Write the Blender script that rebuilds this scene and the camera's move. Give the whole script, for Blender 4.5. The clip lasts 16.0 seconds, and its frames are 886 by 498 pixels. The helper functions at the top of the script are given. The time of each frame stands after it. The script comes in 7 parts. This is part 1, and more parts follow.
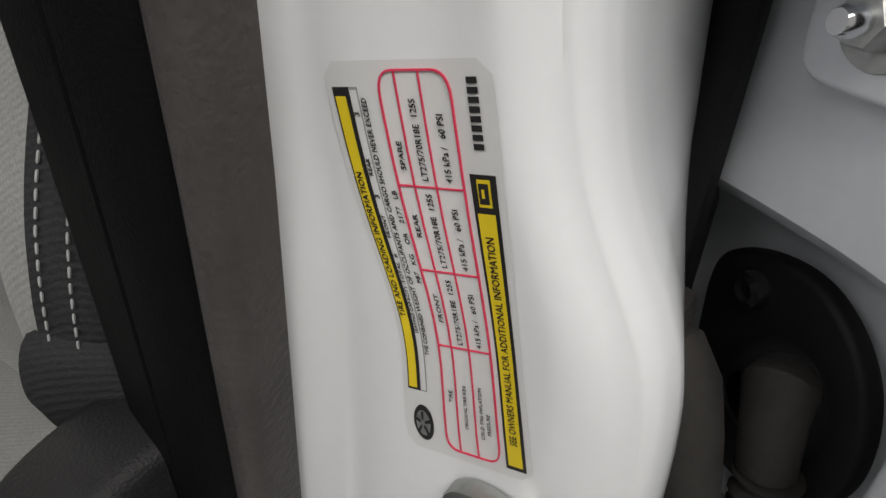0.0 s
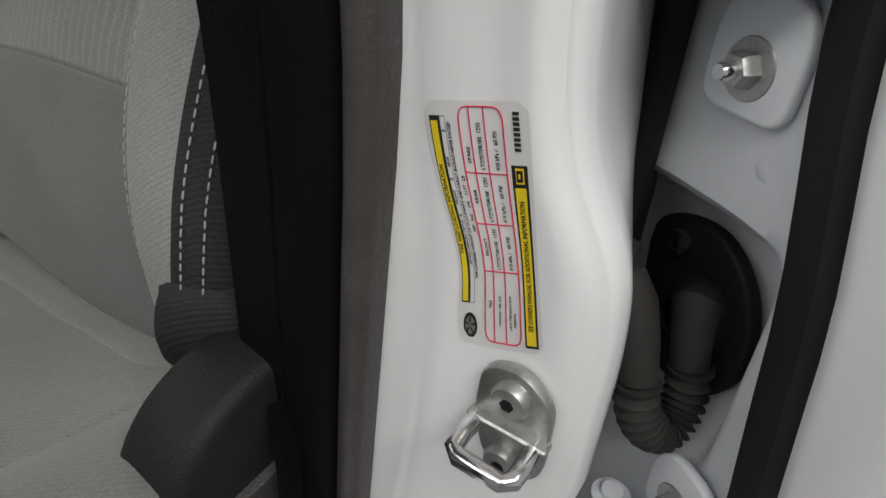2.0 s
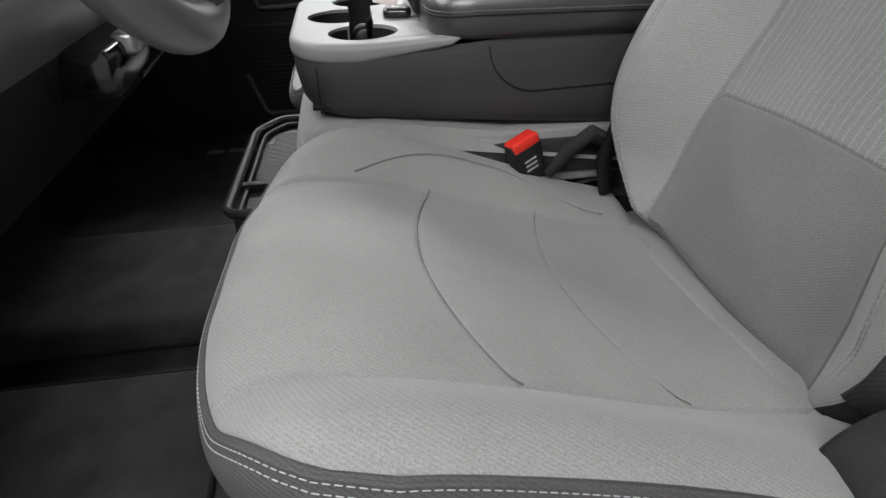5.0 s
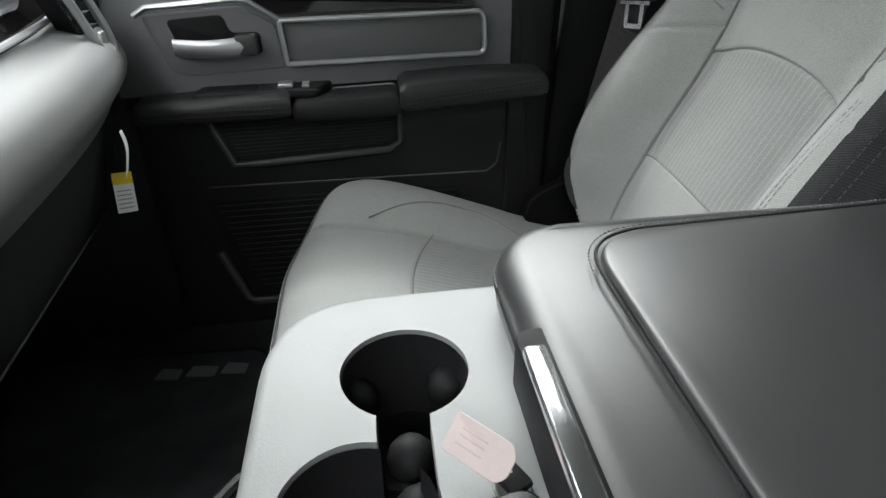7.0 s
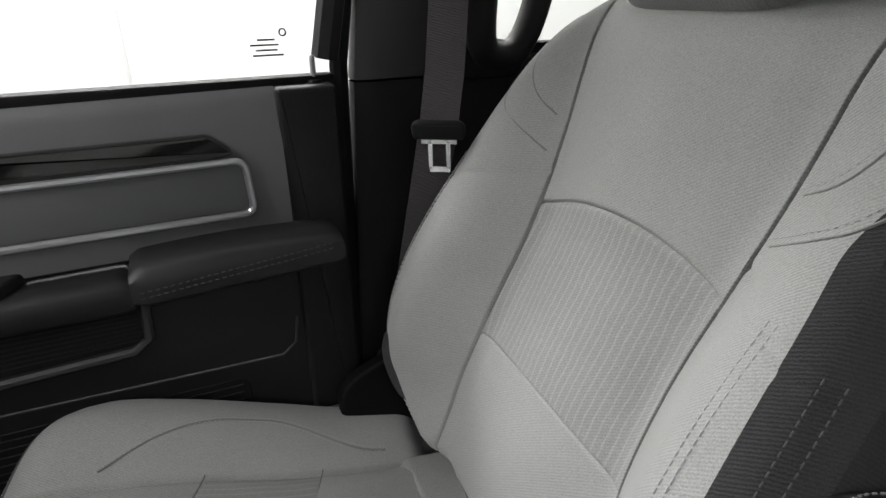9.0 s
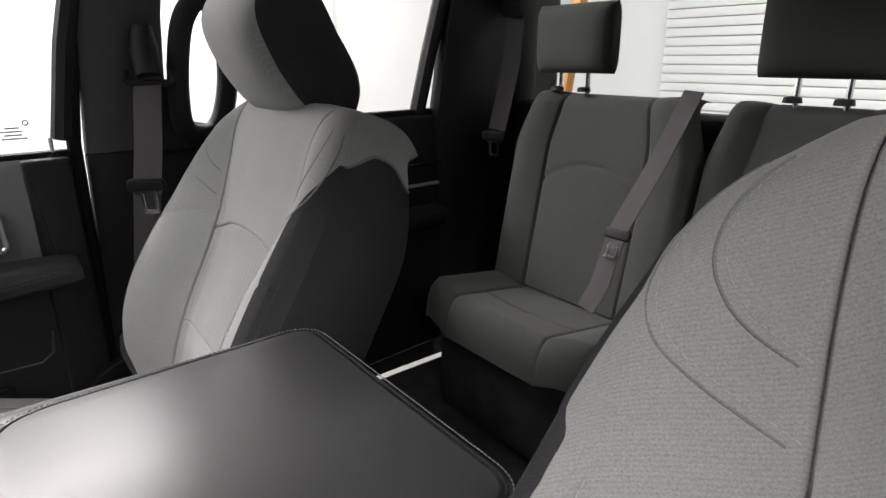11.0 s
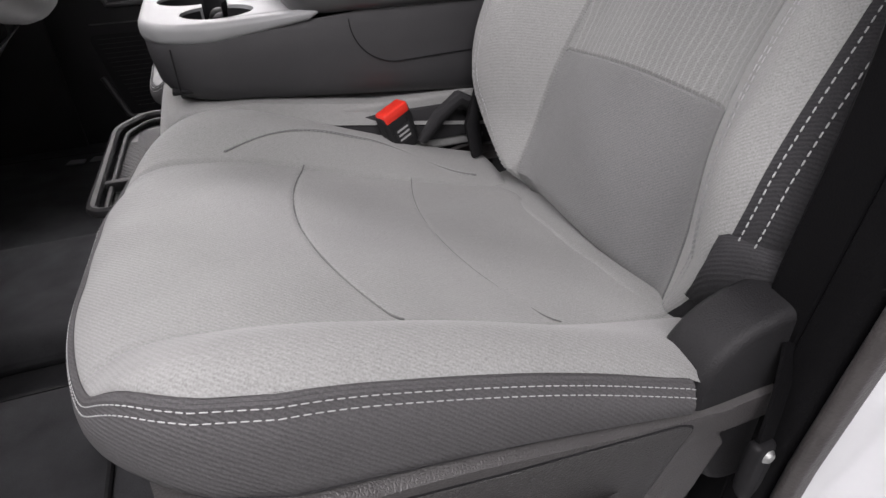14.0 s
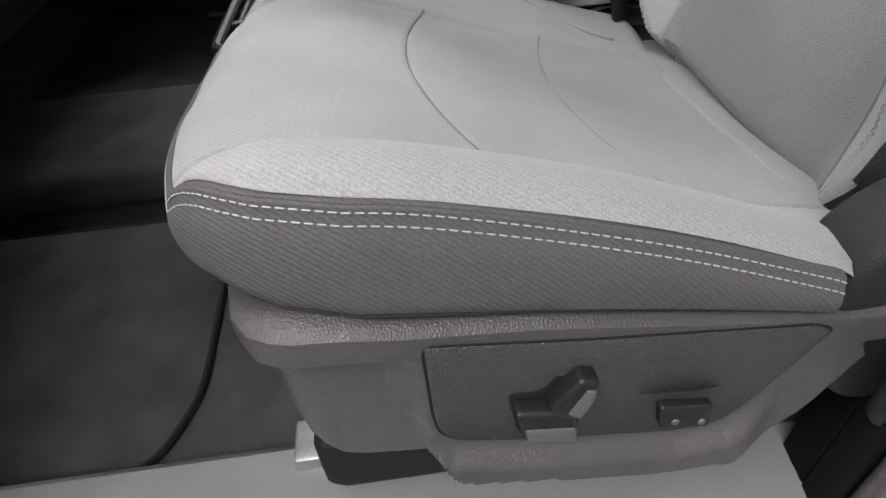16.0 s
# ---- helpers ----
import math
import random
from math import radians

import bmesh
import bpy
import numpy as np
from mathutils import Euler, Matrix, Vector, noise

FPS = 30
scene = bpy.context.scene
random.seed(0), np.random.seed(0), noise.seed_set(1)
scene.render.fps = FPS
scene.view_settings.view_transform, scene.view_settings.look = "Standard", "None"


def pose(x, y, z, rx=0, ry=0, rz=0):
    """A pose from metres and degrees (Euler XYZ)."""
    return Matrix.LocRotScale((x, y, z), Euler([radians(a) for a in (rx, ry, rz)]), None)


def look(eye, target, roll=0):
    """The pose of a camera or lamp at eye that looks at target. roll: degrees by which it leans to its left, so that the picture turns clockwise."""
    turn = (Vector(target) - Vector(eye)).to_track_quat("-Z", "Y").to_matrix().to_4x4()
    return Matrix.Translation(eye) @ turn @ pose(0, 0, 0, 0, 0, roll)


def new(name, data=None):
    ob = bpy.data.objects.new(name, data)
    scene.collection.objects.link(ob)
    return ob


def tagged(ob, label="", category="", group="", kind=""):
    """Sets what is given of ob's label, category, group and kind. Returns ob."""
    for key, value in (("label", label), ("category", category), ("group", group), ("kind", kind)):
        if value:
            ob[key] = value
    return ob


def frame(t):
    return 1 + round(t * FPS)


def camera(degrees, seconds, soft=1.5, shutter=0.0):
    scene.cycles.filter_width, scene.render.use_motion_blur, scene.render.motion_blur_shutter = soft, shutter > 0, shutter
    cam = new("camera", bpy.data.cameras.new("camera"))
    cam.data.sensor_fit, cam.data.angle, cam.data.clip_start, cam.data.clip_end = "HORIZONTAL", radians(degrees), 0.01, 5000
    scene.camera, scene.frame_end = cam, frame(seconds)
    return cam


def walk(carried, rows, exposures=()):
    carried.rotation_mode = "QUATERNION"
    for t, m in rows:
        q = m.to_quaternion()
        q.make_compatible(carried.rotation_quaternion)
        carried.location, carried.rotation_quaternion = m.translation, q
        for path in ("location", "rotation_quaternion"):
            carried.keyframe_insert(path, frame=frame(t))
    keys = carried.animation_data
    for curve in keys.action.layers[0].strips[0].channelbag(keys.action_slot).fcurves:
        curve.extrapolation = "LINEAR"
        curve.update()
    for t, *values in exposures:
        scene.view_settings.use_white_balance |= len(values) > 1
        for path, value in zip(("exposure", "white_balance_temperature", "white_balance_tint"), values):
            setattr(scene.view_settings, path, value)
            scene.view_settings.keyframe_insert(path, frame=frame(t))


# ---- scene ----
cam = camera(73.0, 16.0)
PATH = [
    (0, (0.218, -0.953, 1.195), (1.543, 0.084, 0.114), 1.6),
    (0.5, (0.219, -0.954, 1.195), (1.596, 0.013, 0.114), 2.1),
    (1, (0.214, -0.953, 1.196), (1.616, -0.034, 0.105), 2.4),
    (1.5, (0.207, -0.956, 1.205), (1.622, -0.059, 0.113), 2.6),
    (2, (0.132, -0.976, 1.236), (1.522, -0.07, 0.119), 3.1),
    (2.5, (0.051, -1.053, 1.257), (1.081, 0.275, 0.171), 0.0),
    (3, (-0.002, -1.135, 1.275), (0.551, 0.468, 0.214), -2.2),
    (3.2, (-0.005, -1.146, 1.279), (0.434, 0.496, 0.225), -2.6),
    (5.3, (-0.077, -0.886, 1.307), (0.158, 0.779, 0.224), -1.2),
    (5.5, (-0.065, -0.827, 1.314), (0.163, 0.831, 0.22), -1.3),
    (6, (-0.042, -0.65, 1.347), (0.176, 1.0, 0.237), -1.5),
    (6.5, (-0.036, -0.433, 1.383), (0.17, 1.222, 0.279), -1.4),
    (7, (-0.057, -0.227, 1.411), (0.142, 1.467, 0.367), -1.2),
    (7.5, (-0.084, -0.054, 1.443), (0.167, 1.709, 0.533), -0.8),
    (8, (-0.077, 0.039, 1.416), (0.242, 1.813, 0.549), -0.6),
    (8.5, (-0.035, 0.068, 1.4), (0.549, 1.78, 0.547), 0.2),
    (9, (0.085, 0.048, 1.425), (0.788, 1.734, 0.610), -0.9),
    (9.5, (0.155, -0.006, 1.445), (1.032, 1.663, 0.776), -2.0),
    (10, (0.175, -0.108, 1.467), (1.17, 1.517, 0.859), -1.9),
    (10.2, (0.185, -0.165, 1.48), (1.206, 1.443, 0.871), -1.9),
    (12.3, (0.040, -0.786, 1.447), (1.356, 0.562, 0.790), 1.6),
    (12.5, (0.042, -0.809, 1.407), (1.337, 0.549, 0.714), 0.9),
    (13, (-0.008, -0.87, 1.331), (1.218, 0.492, 0.535), 1.2),
    (13.5, (-0.059, -0.955, 1.293), (0.836, 0.558, 0.34), -0.2),
    (14, (-0.061, -1.002, 1.275), (0.499, 0.58, 0.187), -1.7),
    (14.5, (-0.045, -1.008, 1.235), (0.281, 0.585, 0.071), -2.8),
    (15, (-0.032, -0.999, 1.225), (0.221, 0.536, -0.032), -2.7),
    (15.5, (-0.033, -0.995, 1.22), (0.17, 0.502, -0.091), -3.0),
    (16, (-0.046, -0.993, 1.218), (0.075, 0.486, -0.123), -3.9),
]
EXPOSURES = [(0, -1.62, 6750, 12), (1.6, -1.62, 6750, 11), (2.3, -1.65, 6650, 11), (3.0, -1.25, 6550, 12), (5.5, -0.95, 6450, 12), (6.0, -1.05, 6450, 13), (6.5, -0.75, 6400, 11), (7.0, -0.75, 6300, 7), (8.0, -0.5, 6400, 9), (9.0, -0.8, 6500, 12), (10.0, -0.7, 6650, 14), (12.5, -0.7, 6450, 20), (13.2, -0.85, 6450, 23), (14.0, -0.65, 6500, 19), (16.0, -0.5, 6500, 17)]
walk(cam, [(t, look(eye, target, roll)) for t, eye, target, roll in PATH], EXPOSURES)

# ---------------------------------------------------------------- light
world = bpy.data.worlds.new("world")
scene.world = world
world.use_nodes = True
world.node_tree.nodes["Background"].inputs[0].default_value = (0.8, 0.85, 0.9, 1)
world.node_tree.nodes["Background"].inputs[1].default_value = 0.08


def area(name, eye, target, sx, sy, watts, color=(1.0, 0.99, 0.975)):
    lamp = bpy.data.lights.new(name, "AREA")
    lamp.shape, lamp.size, lamp.size_y, lamp.energy, lamp.color = "RECTANGLE", sx, sy, watts, color
    ob = new(name, lamp)
    ob.matrix_world = look(eye, target)
    return ob


area("unseen_booth_light", (-0.65, -2.1, 2.95), (0.0, -0.6, 1.0), 1.8, 0.6, 120)
# unseen wash lamp, added to whiten the wall beyond the passenger windows
area("unseen_booth_light", (0.3, 2.3, 3.2), (0.3, 4.0, 1.3), 4.5, 0.9, 420)
area("unseen_booth_light", (-0.3, 2.2, 2.95), (0.0, 0.5, 1.0), 2.6, 0.9, 140)
area("unseen_booth_light", (-2.05, 0.1, 2.82), (-0.1, 0.1, 1.0), 1.6, 0.7, 78)
area("unseen_booth_light", (-1.5, 0.0, 3.34), (-1.2, 0.0, 1.0), 3.2, 1.4, 100)
# unseen wash lamp, added to brighten the roller door behind the cab
area("unseen_booth_light", (3.6, 0.0, 3.1), (5.4, 0.0, 1.4), 3.5, 0.9, 130)


# ---------------------------------------------------------------- materials
def material(name, color, rough=0.6, metal=0.0, grain=0.0, scale=200.0, vary=0.12, vscale=6.0, spec=0.5, coat=0.0, weave=0.0, sheen=0.0, hide=False):
    """Plain surface with fine bump grain and slow variation in tone."""
    m = bpy.data.materials.new(name)
    m.use_nodes = True
    nt = m.node_tree
    b = nt.nodes["Principled BSDF"]
    b.inputs["Roughness"].default_value = rough
    b.inputs["Metallic"].default_value = metal
    b.inputs["Specular IOR Level"].default_value = spec
    b.inputs["Coat Weight"].default_value = coat
    b.inputs["Coat Roughness"].default_value = 0.08
    b.inputs["Sheen Weight"].default_value = sheen
    b.inputs["Sheen Roughness"].default_value = 0.5
    co = nt.nodes.new("ShaderNodeTexCoord")
    slow = nt.nodes.new("ShaderNodeTexNoise")
    slow.inputs["Scale"].default_value = vscale
    slow.inputs["Detail"].default_value = 4
    nt.links.new(co.outputs["Object"], slow.inputs["Vector"])
    fine = nt.nodes.new("ShaderNodeTexNoise")
    fine.inputs["Scale"].default_value = scale
    fine.inputs["Detail"].default_value = 2
    nt.links.new(co.outputs["Object"], fine.inputs["Vector"])
    add = nt.nodes.new("ShaderNodeMath")
    add.operation = "MULTIPLY_ADD"
    add.inputs[1].default_value = 0.5
    nt.links.new(fine.outputs["Fac"], add.inputs[0])
    nt.links.new(slow.outputs["Fac"], add.inputs[2])
    ramp = nt.nodes.new("ShaderNodeMapRange")
    ramp.inputs["From Min"].default_value, ramp.inputs["From Max"].default_value = 0.45, 1.05
    ramp.inputs["To Min"].default_value, ramp.inputs["To Max"].default_value = 1 - vary, 1 + vary
    nt.links.new(add.outputs[0], ramp.inputs["Value"])
    mul = nt.nodes.new("ShaderNodeVectorMath")
    mul.operation = "SCALE"
    mul.inputs[0].default_value = color
    nt.links.new(ramp.outputs[0], mul.inputs["Scale"])
    nt.links.new(mul.outputs[0], b.inputs["Base Color"])
    rr = nt.nodes.new("ShaderNodeMapRange")
    rr.inputs["To Min"].default_value, rr.inputs["To Max"].default_value = max(rough - 0.5 * min(vary, 0.16), 0.02), min(rough + 0.5 * min(vary, 0.16), 1)
    nt.links.new(slow.outputs["Fac"], rr.inputs["Value"])
    nt.links.new(rr.outputs[0], b.inputs["Roughness"])
    if grain or weave:
        bump = nt.nodes.new("ShaderNodeBump")
        bump.inputs["Strength"].default_value = grain or weave
        bump.inputs["Distance"].default_value = 0.001
        if weave:
            wave = nt.nodes.new("ShaderNodeTexWave")
            wave.wave_type, wave.bands_direction = "BANDS", "DIAGONAL"
            wave.inputs["Scale"].default_value = 150.0
            wave.inputs["Distortion"].default_value = 2.5
            wave.inputs["Detail"].default_value = 2.0
            wave.inputs["Detail Scale"].default_value = 3.0
            nt.links.new(co.outputs["Object"], wave.inputs["Vector"])
            mixh = nt.nodes.new("ShaderNodeMath")
            mixh.operation = "ADD"
            nt.links.new(wave.outputs["Fac"], mixh.inputs[0])
            nt.links.new(fine.outputs["Fac"], mixh.inputs[1])
            nt.links.new(mixh.outputs[0], bump.inputs["Height"])
            rib = nt.nodes.new("ShaderNodeMapRange")
            rib.inputs["From Min"].default_value, rib.inputs["From Max"].default_value = 0.5, 1.5
            rib.inputs["To Min"].default_value, rib.inputs["To Max"].default_value = 0.76, 1.24
            speck = nt.nodes.new("ShaderNodeTexNoise")
            speck.inputs["Scale"].default_value = 850.0
            speck.inputs["Detail"].default_value = 1.0
            nt.links.new(co.outputs["Object"], speck.inputs["Vector"])
            both = nt.nodes.new("ShaderNodeMath")
            both.operation = "MULTIPLY_ADD"
            both.inputs[1].default_value = 0.25
            lift = nt.nodes.new("ShaderNodeMath")
            lift.operation = "MULTIPLY_ADD"
            lift.inputs[1].default_value = 1.5
            lift.inputs[2].default_value = 0.125
            nt.links.new(speck.outputs["Fac"], lift.inputs[0])
            nt.links.new(wave.outputs["Fac"], both.inputs[0])
            nt.links.new(lift.outputs[0], both.inputs[2])
            nt.links.new(both.outputs[0], rib.inputs["Value"])
            tone = nt.nodes.new("ShaderNodeVectorMath")
            tone.operation = "SCALE"
            nt.links.new(mul.outputs[0], tone.inputs[0])
            nt.links.new(rib.outputs[0], tone.inputs["Scale"])
            nt.links.new(tone.outputs[0], b.inputs["Base Color"])
        elif hide:
            # moulded leather grain: rounded cells with narrow valleys
            cell = nt.nodes.new("ShaderNodeTexVoronoi")
            cell.feature = "DISTANCE_TO_EDGE"
            cell.inputs["Scale"].default_value = scale
            nt.links.new(co.outputs["Object"], cell.inputs["Vector"])
            soft = nt.nodes.new("ShaderNodeMapRange")
            soft.interpolation_type = "SMOOTHSTEP"
            soft.inputs["From Max"].default_value = 0.32
            nt.links.new(cell.outputs["Distance"], soft.inputs["Value"])
            nt.links.new(soft.outputs[0], bump.inputs["Height"])
            bump.inputs["Distance"].default_value = 0.0005
        else:
            nt.links.new(fine.outputs["Fac"], bump.inputs["Height"])
        nt.links.new(bump.outputs[0], b.inputs["Normal"])
    return m


def striped(name, color, axis, light=1.5):
    """Fabric with fine wavy pale ribs that run along one way."""
    m = material(name, color, 0.9, weave=0.16, scale=900, vary=0.08, vscale=9, spec=0.2, sheen=0.15)
    nt = m.node_tree
    b = nt.nodes["Principled BSDF"]
    co = nt.nodes["Texture Coordinate"]
    wave = nt.nodes.new("ShaderNodeTexWave")
    wave.wave_type, wave.bands_direction = "BANDS", axis
    wave.inputs["Scale"].default_value = 34.0
    wave.inputs["Distortion"].default_value = 2.6
    wave.inputs["Detail"].default_value = 2.0
    wave.inputs["Detail Scale"].default_value = 0.7
    nt.links.new(co.outputs["Object"], wave.inputs["Vector"])
    r = nt.nodes.new("ShaderNodeMapRange")
    r.inputs["From Min"].default_value, r.inputs["From Max"].default_value = 0.80, 1.0
    r.inputs["To Min"].default_value, r.inputs["To Max"].default_value = 1.0, light
    nt.links.new(wave.outputs["Fac"], r.inputs["Value"])
    mul = nt.nodes.new("ShaderNodeVectorMath")
    mul.operation = "SCALE"
    old = b.inputs["Base Color"].links[0].from_socket
    nt.links.new(old, mul.inputs[0])
    nt.links.new(r.outputs[0], mul.inputs["Scale"])
    nt.links.new(mul.outputs[0], b.inputs["Base Color"])
    return m


FABRIC = material("grey_twill", (0.252, 0.257, 0.252), 0.92, weave=0.17, scale=900, vary=0.10, vscale=7, spec=0.2, sheen=0.15)
FABRIC_STRIPE = striped("ribbed_fabric", (0.215, 0.220, 0.216), "Y", 1.22)
# darker copy of the seat cloth: shade on the driver's lower backrest, and seams
FABRIC_SHADE_SEAM = material("grey_twill_shade_and_seams", (0.165, 0.169, 0.168), 0.92, weave=0.16, scale=900, vary=0.10, vscale=7, spec=0.2, sheen=0.15)
# dark rear cloth, lowered further for the shade at the back of the cab
FABRIC_REAR = material("dark_grey_twill_shaded", (0.050, 0.053, 0.049), 0.92, weave=0.16, scale=900, vary=0.1, vscale=7, spec=0.2, sheen=0.1)
FABRIC_DARK = material("charcoal_cloth", (0.036, 0.036, 0.038), 0.9, weave=0.3, scale=900, vary=0.12, vscale=8, spec=0.1)
# darker grey laid in the cushion seams for the shade of the crease
SEAM_SHADE = material("grey_seam_shade", (0.135, 0.137, 0.136), 0.9, vary=0.08, spec=0.15)
FABRIC_BAND = material("charcoal_twill_band", (0.085, 0.084, 0.086), 0.9, weave=0.3, scale=900, vary=0.10, vscale=8, spec=0.15)
SWITCH_FACE = material("grey_switch_face", (0.085, 0.085, 0.087), 0.34, vary=0.06, spec=0.4)
THREAD = material("pale_thread", (0.40, 0.41, 0.41), 0.8)
THREAD_FAINT = material("charcoal_thread", (0.050, 0.051, 0.052), 0.85)
THREAD_GREY = material("grey_thread", (0.31, 0.315, 0.315), 0.85)
PLASTIC = material("black_grained_plastic", (0.013, 0.013, 0.014), 0.55, grain=0.55, scale=750, vary=0.15, vscale=12, spec=0.28)
TRIM_BLACK = material("black_trim_plastic", (0.0055, 0.0055, 0.006), 0.55, grain=0.4, scale=750, vary=0.15, vscale=12, spec=0.06)
SWITCH_BLACK = material("satin_switch_plastic", (0.012, 0.012, 0.013), 0.42, vary=0.08, spec=0.35)
# shell plastic in a deeper tone: the panel's shade is put into the colour
PANEL_SHADED = material("shaded_grained_panel", (0.038, 0.037, 0.037), 0.42, grain=0.8, scale=460, vary=0.12, vscale=14, spec=0.5, hide=True)
LATCH_GREY = material("latch_grey_plastic", (0.16, 0.165, 0.17), 0.4, grain=0.1, scale=700, vary=0.06, vscale=10)
PLASTIC_SEAT = material("seat_base_plastic", (0.055, 0.053, 0.053), 0.44, grain=0.42, scale=430, vary=0.14, vscale=14, spec=0.5, hide=True)
PLASTIC_GREY = material("grey_grained_plastic", (0.040, 0.040, 0.042), 0.5, grain=0.35, scale=800, vary=0.1, vscale=10)
PLASTIC_LIGHT = material("pale_grey_plastic", (0.215, 0.222, 0.224), 0.5, grain=0.2, scale=900, vary=0.06, vscale=8)
GLOSS_BLACK = material("gloss_black", (0.012, 0.011, 0.011), 0.12, vary=0.05, coat=0.4)
DOOR_GREY = material("door_grey_plastic", (0.13, 0.132, 0.138), 0.5, grain=0.35, scale=800, vary=0.08, vscale=10)
LEATHER = material("black_leatherette", (0.032, 0.032, 0.033), 0.36, grain=0.08, scale=1100, vary=0.02, vscale=15, spec=1.0)
# rim leather lightened to carry the light that falls on the wheel
WHEEL_LIT = material("lit_wheel_leather", (0.16, 0.16, 0.161), 0.32, grain=0.2, scale=900, vary=0.1, vscale=10)
DASH_PAD = material("grey_dash_vinyl", (0.175, 0.177, 0.179), 0.42, grain=0.1, scale=900, vary=0.1, vscale=9)
ARM_PAD = material("black_arm_vinyl", (0.018, 0.018, 0.019), 0.4, grain=0.25, scale=1100, vary=0.12, vscale=15, spec=0.4)
THREAD_LID = material("lid_thread", (0.15, 0.15, 0.155), 0.8)
RUBBER = material("black_rubber", (0.010, 0.010, 0.011), 0.6, grain=0.15, scale=400, vary=0.2, vscale=20, spec=0.2)
RUBBER_DUSTY = material("dusty_rubber", (0.022, 0.020, 0.018), 0.8, grain=0.3, scale=300, vary=0.45, vscale=60)
CARPET = material("black_carpet", (0.047, 0.048, 0.051), 1.0, grain=1.0, scale=700, vary=0.35, vscale=14, spec=0.1)
PAINT = material("white_car_paint", (0.80, 0.82, 0.84), 0.28, vary=0.02, vscale=3, coat=1.0)
PAINT_DULL = material("white_primer_paint", (0.60, 0.63, 0.67), 0.45, vary=0.05, vscale=10, coat=0.2)
CHROME = material("chrome", (0.75, 0.76, 0.78), 0.16, metal=1.0, vary=0.04)
SATIN = material("satin_silver", (0.52, 0.53, 0.55), 0.35, metal=0.85, vary=0.05)
STEEL = material("zinc_steel", (0.42, 0.43, 0.42), 0.42, metal=0.9, grain=0.15, scale=300, vary=0.25, vscale=50)
RED = material("red_button_plastic", (0.75, 0.035, 0.02), 0.4, vary=0.05)
PAPER = material("white_paper", (0.75, 0.76, 0.75), 0.7, vary=0.03)
PAPER_PINK = material("faded_pink_paper", (0.42, 0.36, 0.35), 0.8, vary=0.05)
PAPER_INK = material("faded_print", (0.38, 0.31, 0.31), 0.8, vary=0.05)
YELLOW = material("yellow_print", (0.75, 0.58, 0.02), 0.45, vary=0.04, vscale=40)
INK = material("black_ink", (0.015, 0.015, 0.016), 0.5, vary=0.05)
INK_RED = material("red_ink", (0.70, 0.04, 0.10), 0.5, vary=0.05)
LABEL = material("white_label_film", (0.66, 0.67, 0.67), 0.35, vary=0.02)
SILL_GREY = material("sill_grey_plastic", (0.17, 0.172, 0.176), 0.4, grain=0.3, scale=700, vary=0.15, vscale=9)
WALL = material("white_booth_wall", (0.66, 0.67, 0.66), 0.8, vary=0.05, vscale=1.5)
CONCRETE = material("grey_concrete", (0.22, 0.22, 0.215), 0.6, grain=0.3, scale=60, vary=0.15, vscale=1.5)
WEBBING = material("charcoal_webbing", (0.055, 0.05, 0.052), 0.75, weave=0.5, scale=700, vary=0.1)
HEADLINER = material("grey_headliner", (0.30, 0.30, 0.29), 0.95, grain=0.3, scale=500, vary=0.05)
WOOD = material("orange_timber", (0.45, 0.21, 0.06), 0.6, vary=0.2, vscale=30)
SEAL_GREY = material("grey_seal_rubber", (0.062, 0.058, 0.057), 0.38, grain=0.5, scale=420, vary=0.2, vscale=30, spec=0.35)

GLASS = bpy.data.materials.new("tinted_glass")
GLASS.use_nodes = True
_b = GLASS.node_tree.nodes["Principled BSDF"]
_b.inputs["Base Color"].default_value = (0.93, 0.96, 0.94, 1)
_b.inputs["Transmission Weight"].default_value = 1.0
_b.inputs["Roughness"].default_value = 0.0
_b.inputs["IOR"].default_value = 1.02
MIRROR = material("mirror_glass", (0.85, 0.87, 0.88), 0.03, metal=1.0, vary=0.0)


# ---------------------------------------------------------------- helpers
def finish(bm, name, mat, smooth=True):
    bmesh.ops.remove_doubles(bm, verts=bm.verts, dist=1e-6)
    bmesh.ops.recalc_face_normals(bm, faces=bm.faces)
    me = bpy.data.meshes.new(name)
    bm.to_mesh(me)
    bm.free()
    me.materials.append(mat)
    if smooth:
        me.polygons.foreach_set("use_smooth", [True] * len(me.polygons))
        me.set_sharp_from_angle(angle=radians(40))
    return me


def part(name, bm, mat, parent=None, label="", smooth=True):
    ob = new(name, finish(bm, name, mat, smooth))
    if parent is not None:
        ob.parent = parent
    return tagged(ob, label)


def thing(name, label, category, group="", kind="", at=(0, 0, 0)):
    ob = new(name)
    ob.location = at
    ob.empty_display_size = 0.05
    return tagged(ob, label, category, group, kind)


def hold(parent, *obs):
    """Parents meshes made in world places to a thing that stands elsewhere."""
    for o in obs:
        o.parent = parent
        o.matrix_parent_inverse = Matrix.Translation(parent.location).inverted()


def smoothstep(a, b, v):
    t = min(max((v - a) / (b - a), 0.0), 1.0)
    return t * t * (3 - 2 * t)


def curve_at(table, v):
    """Smooth value from a short table of (v, value)."""
    if v <= table[0][0]:
        return table[0][1]
    for (a, p), (b, q) in zip(table, table[1:]):
        if v <= b:
            return p + (q - p) * (v - a) / (b - a)
    return table[-1][1]


def soft_at(table, v, w=0.02):
    return sum(curve_at(table, v + k * w) for k in (-1.5, -1, -0.5, 0, 0.5, 1, 1.5)) / 7


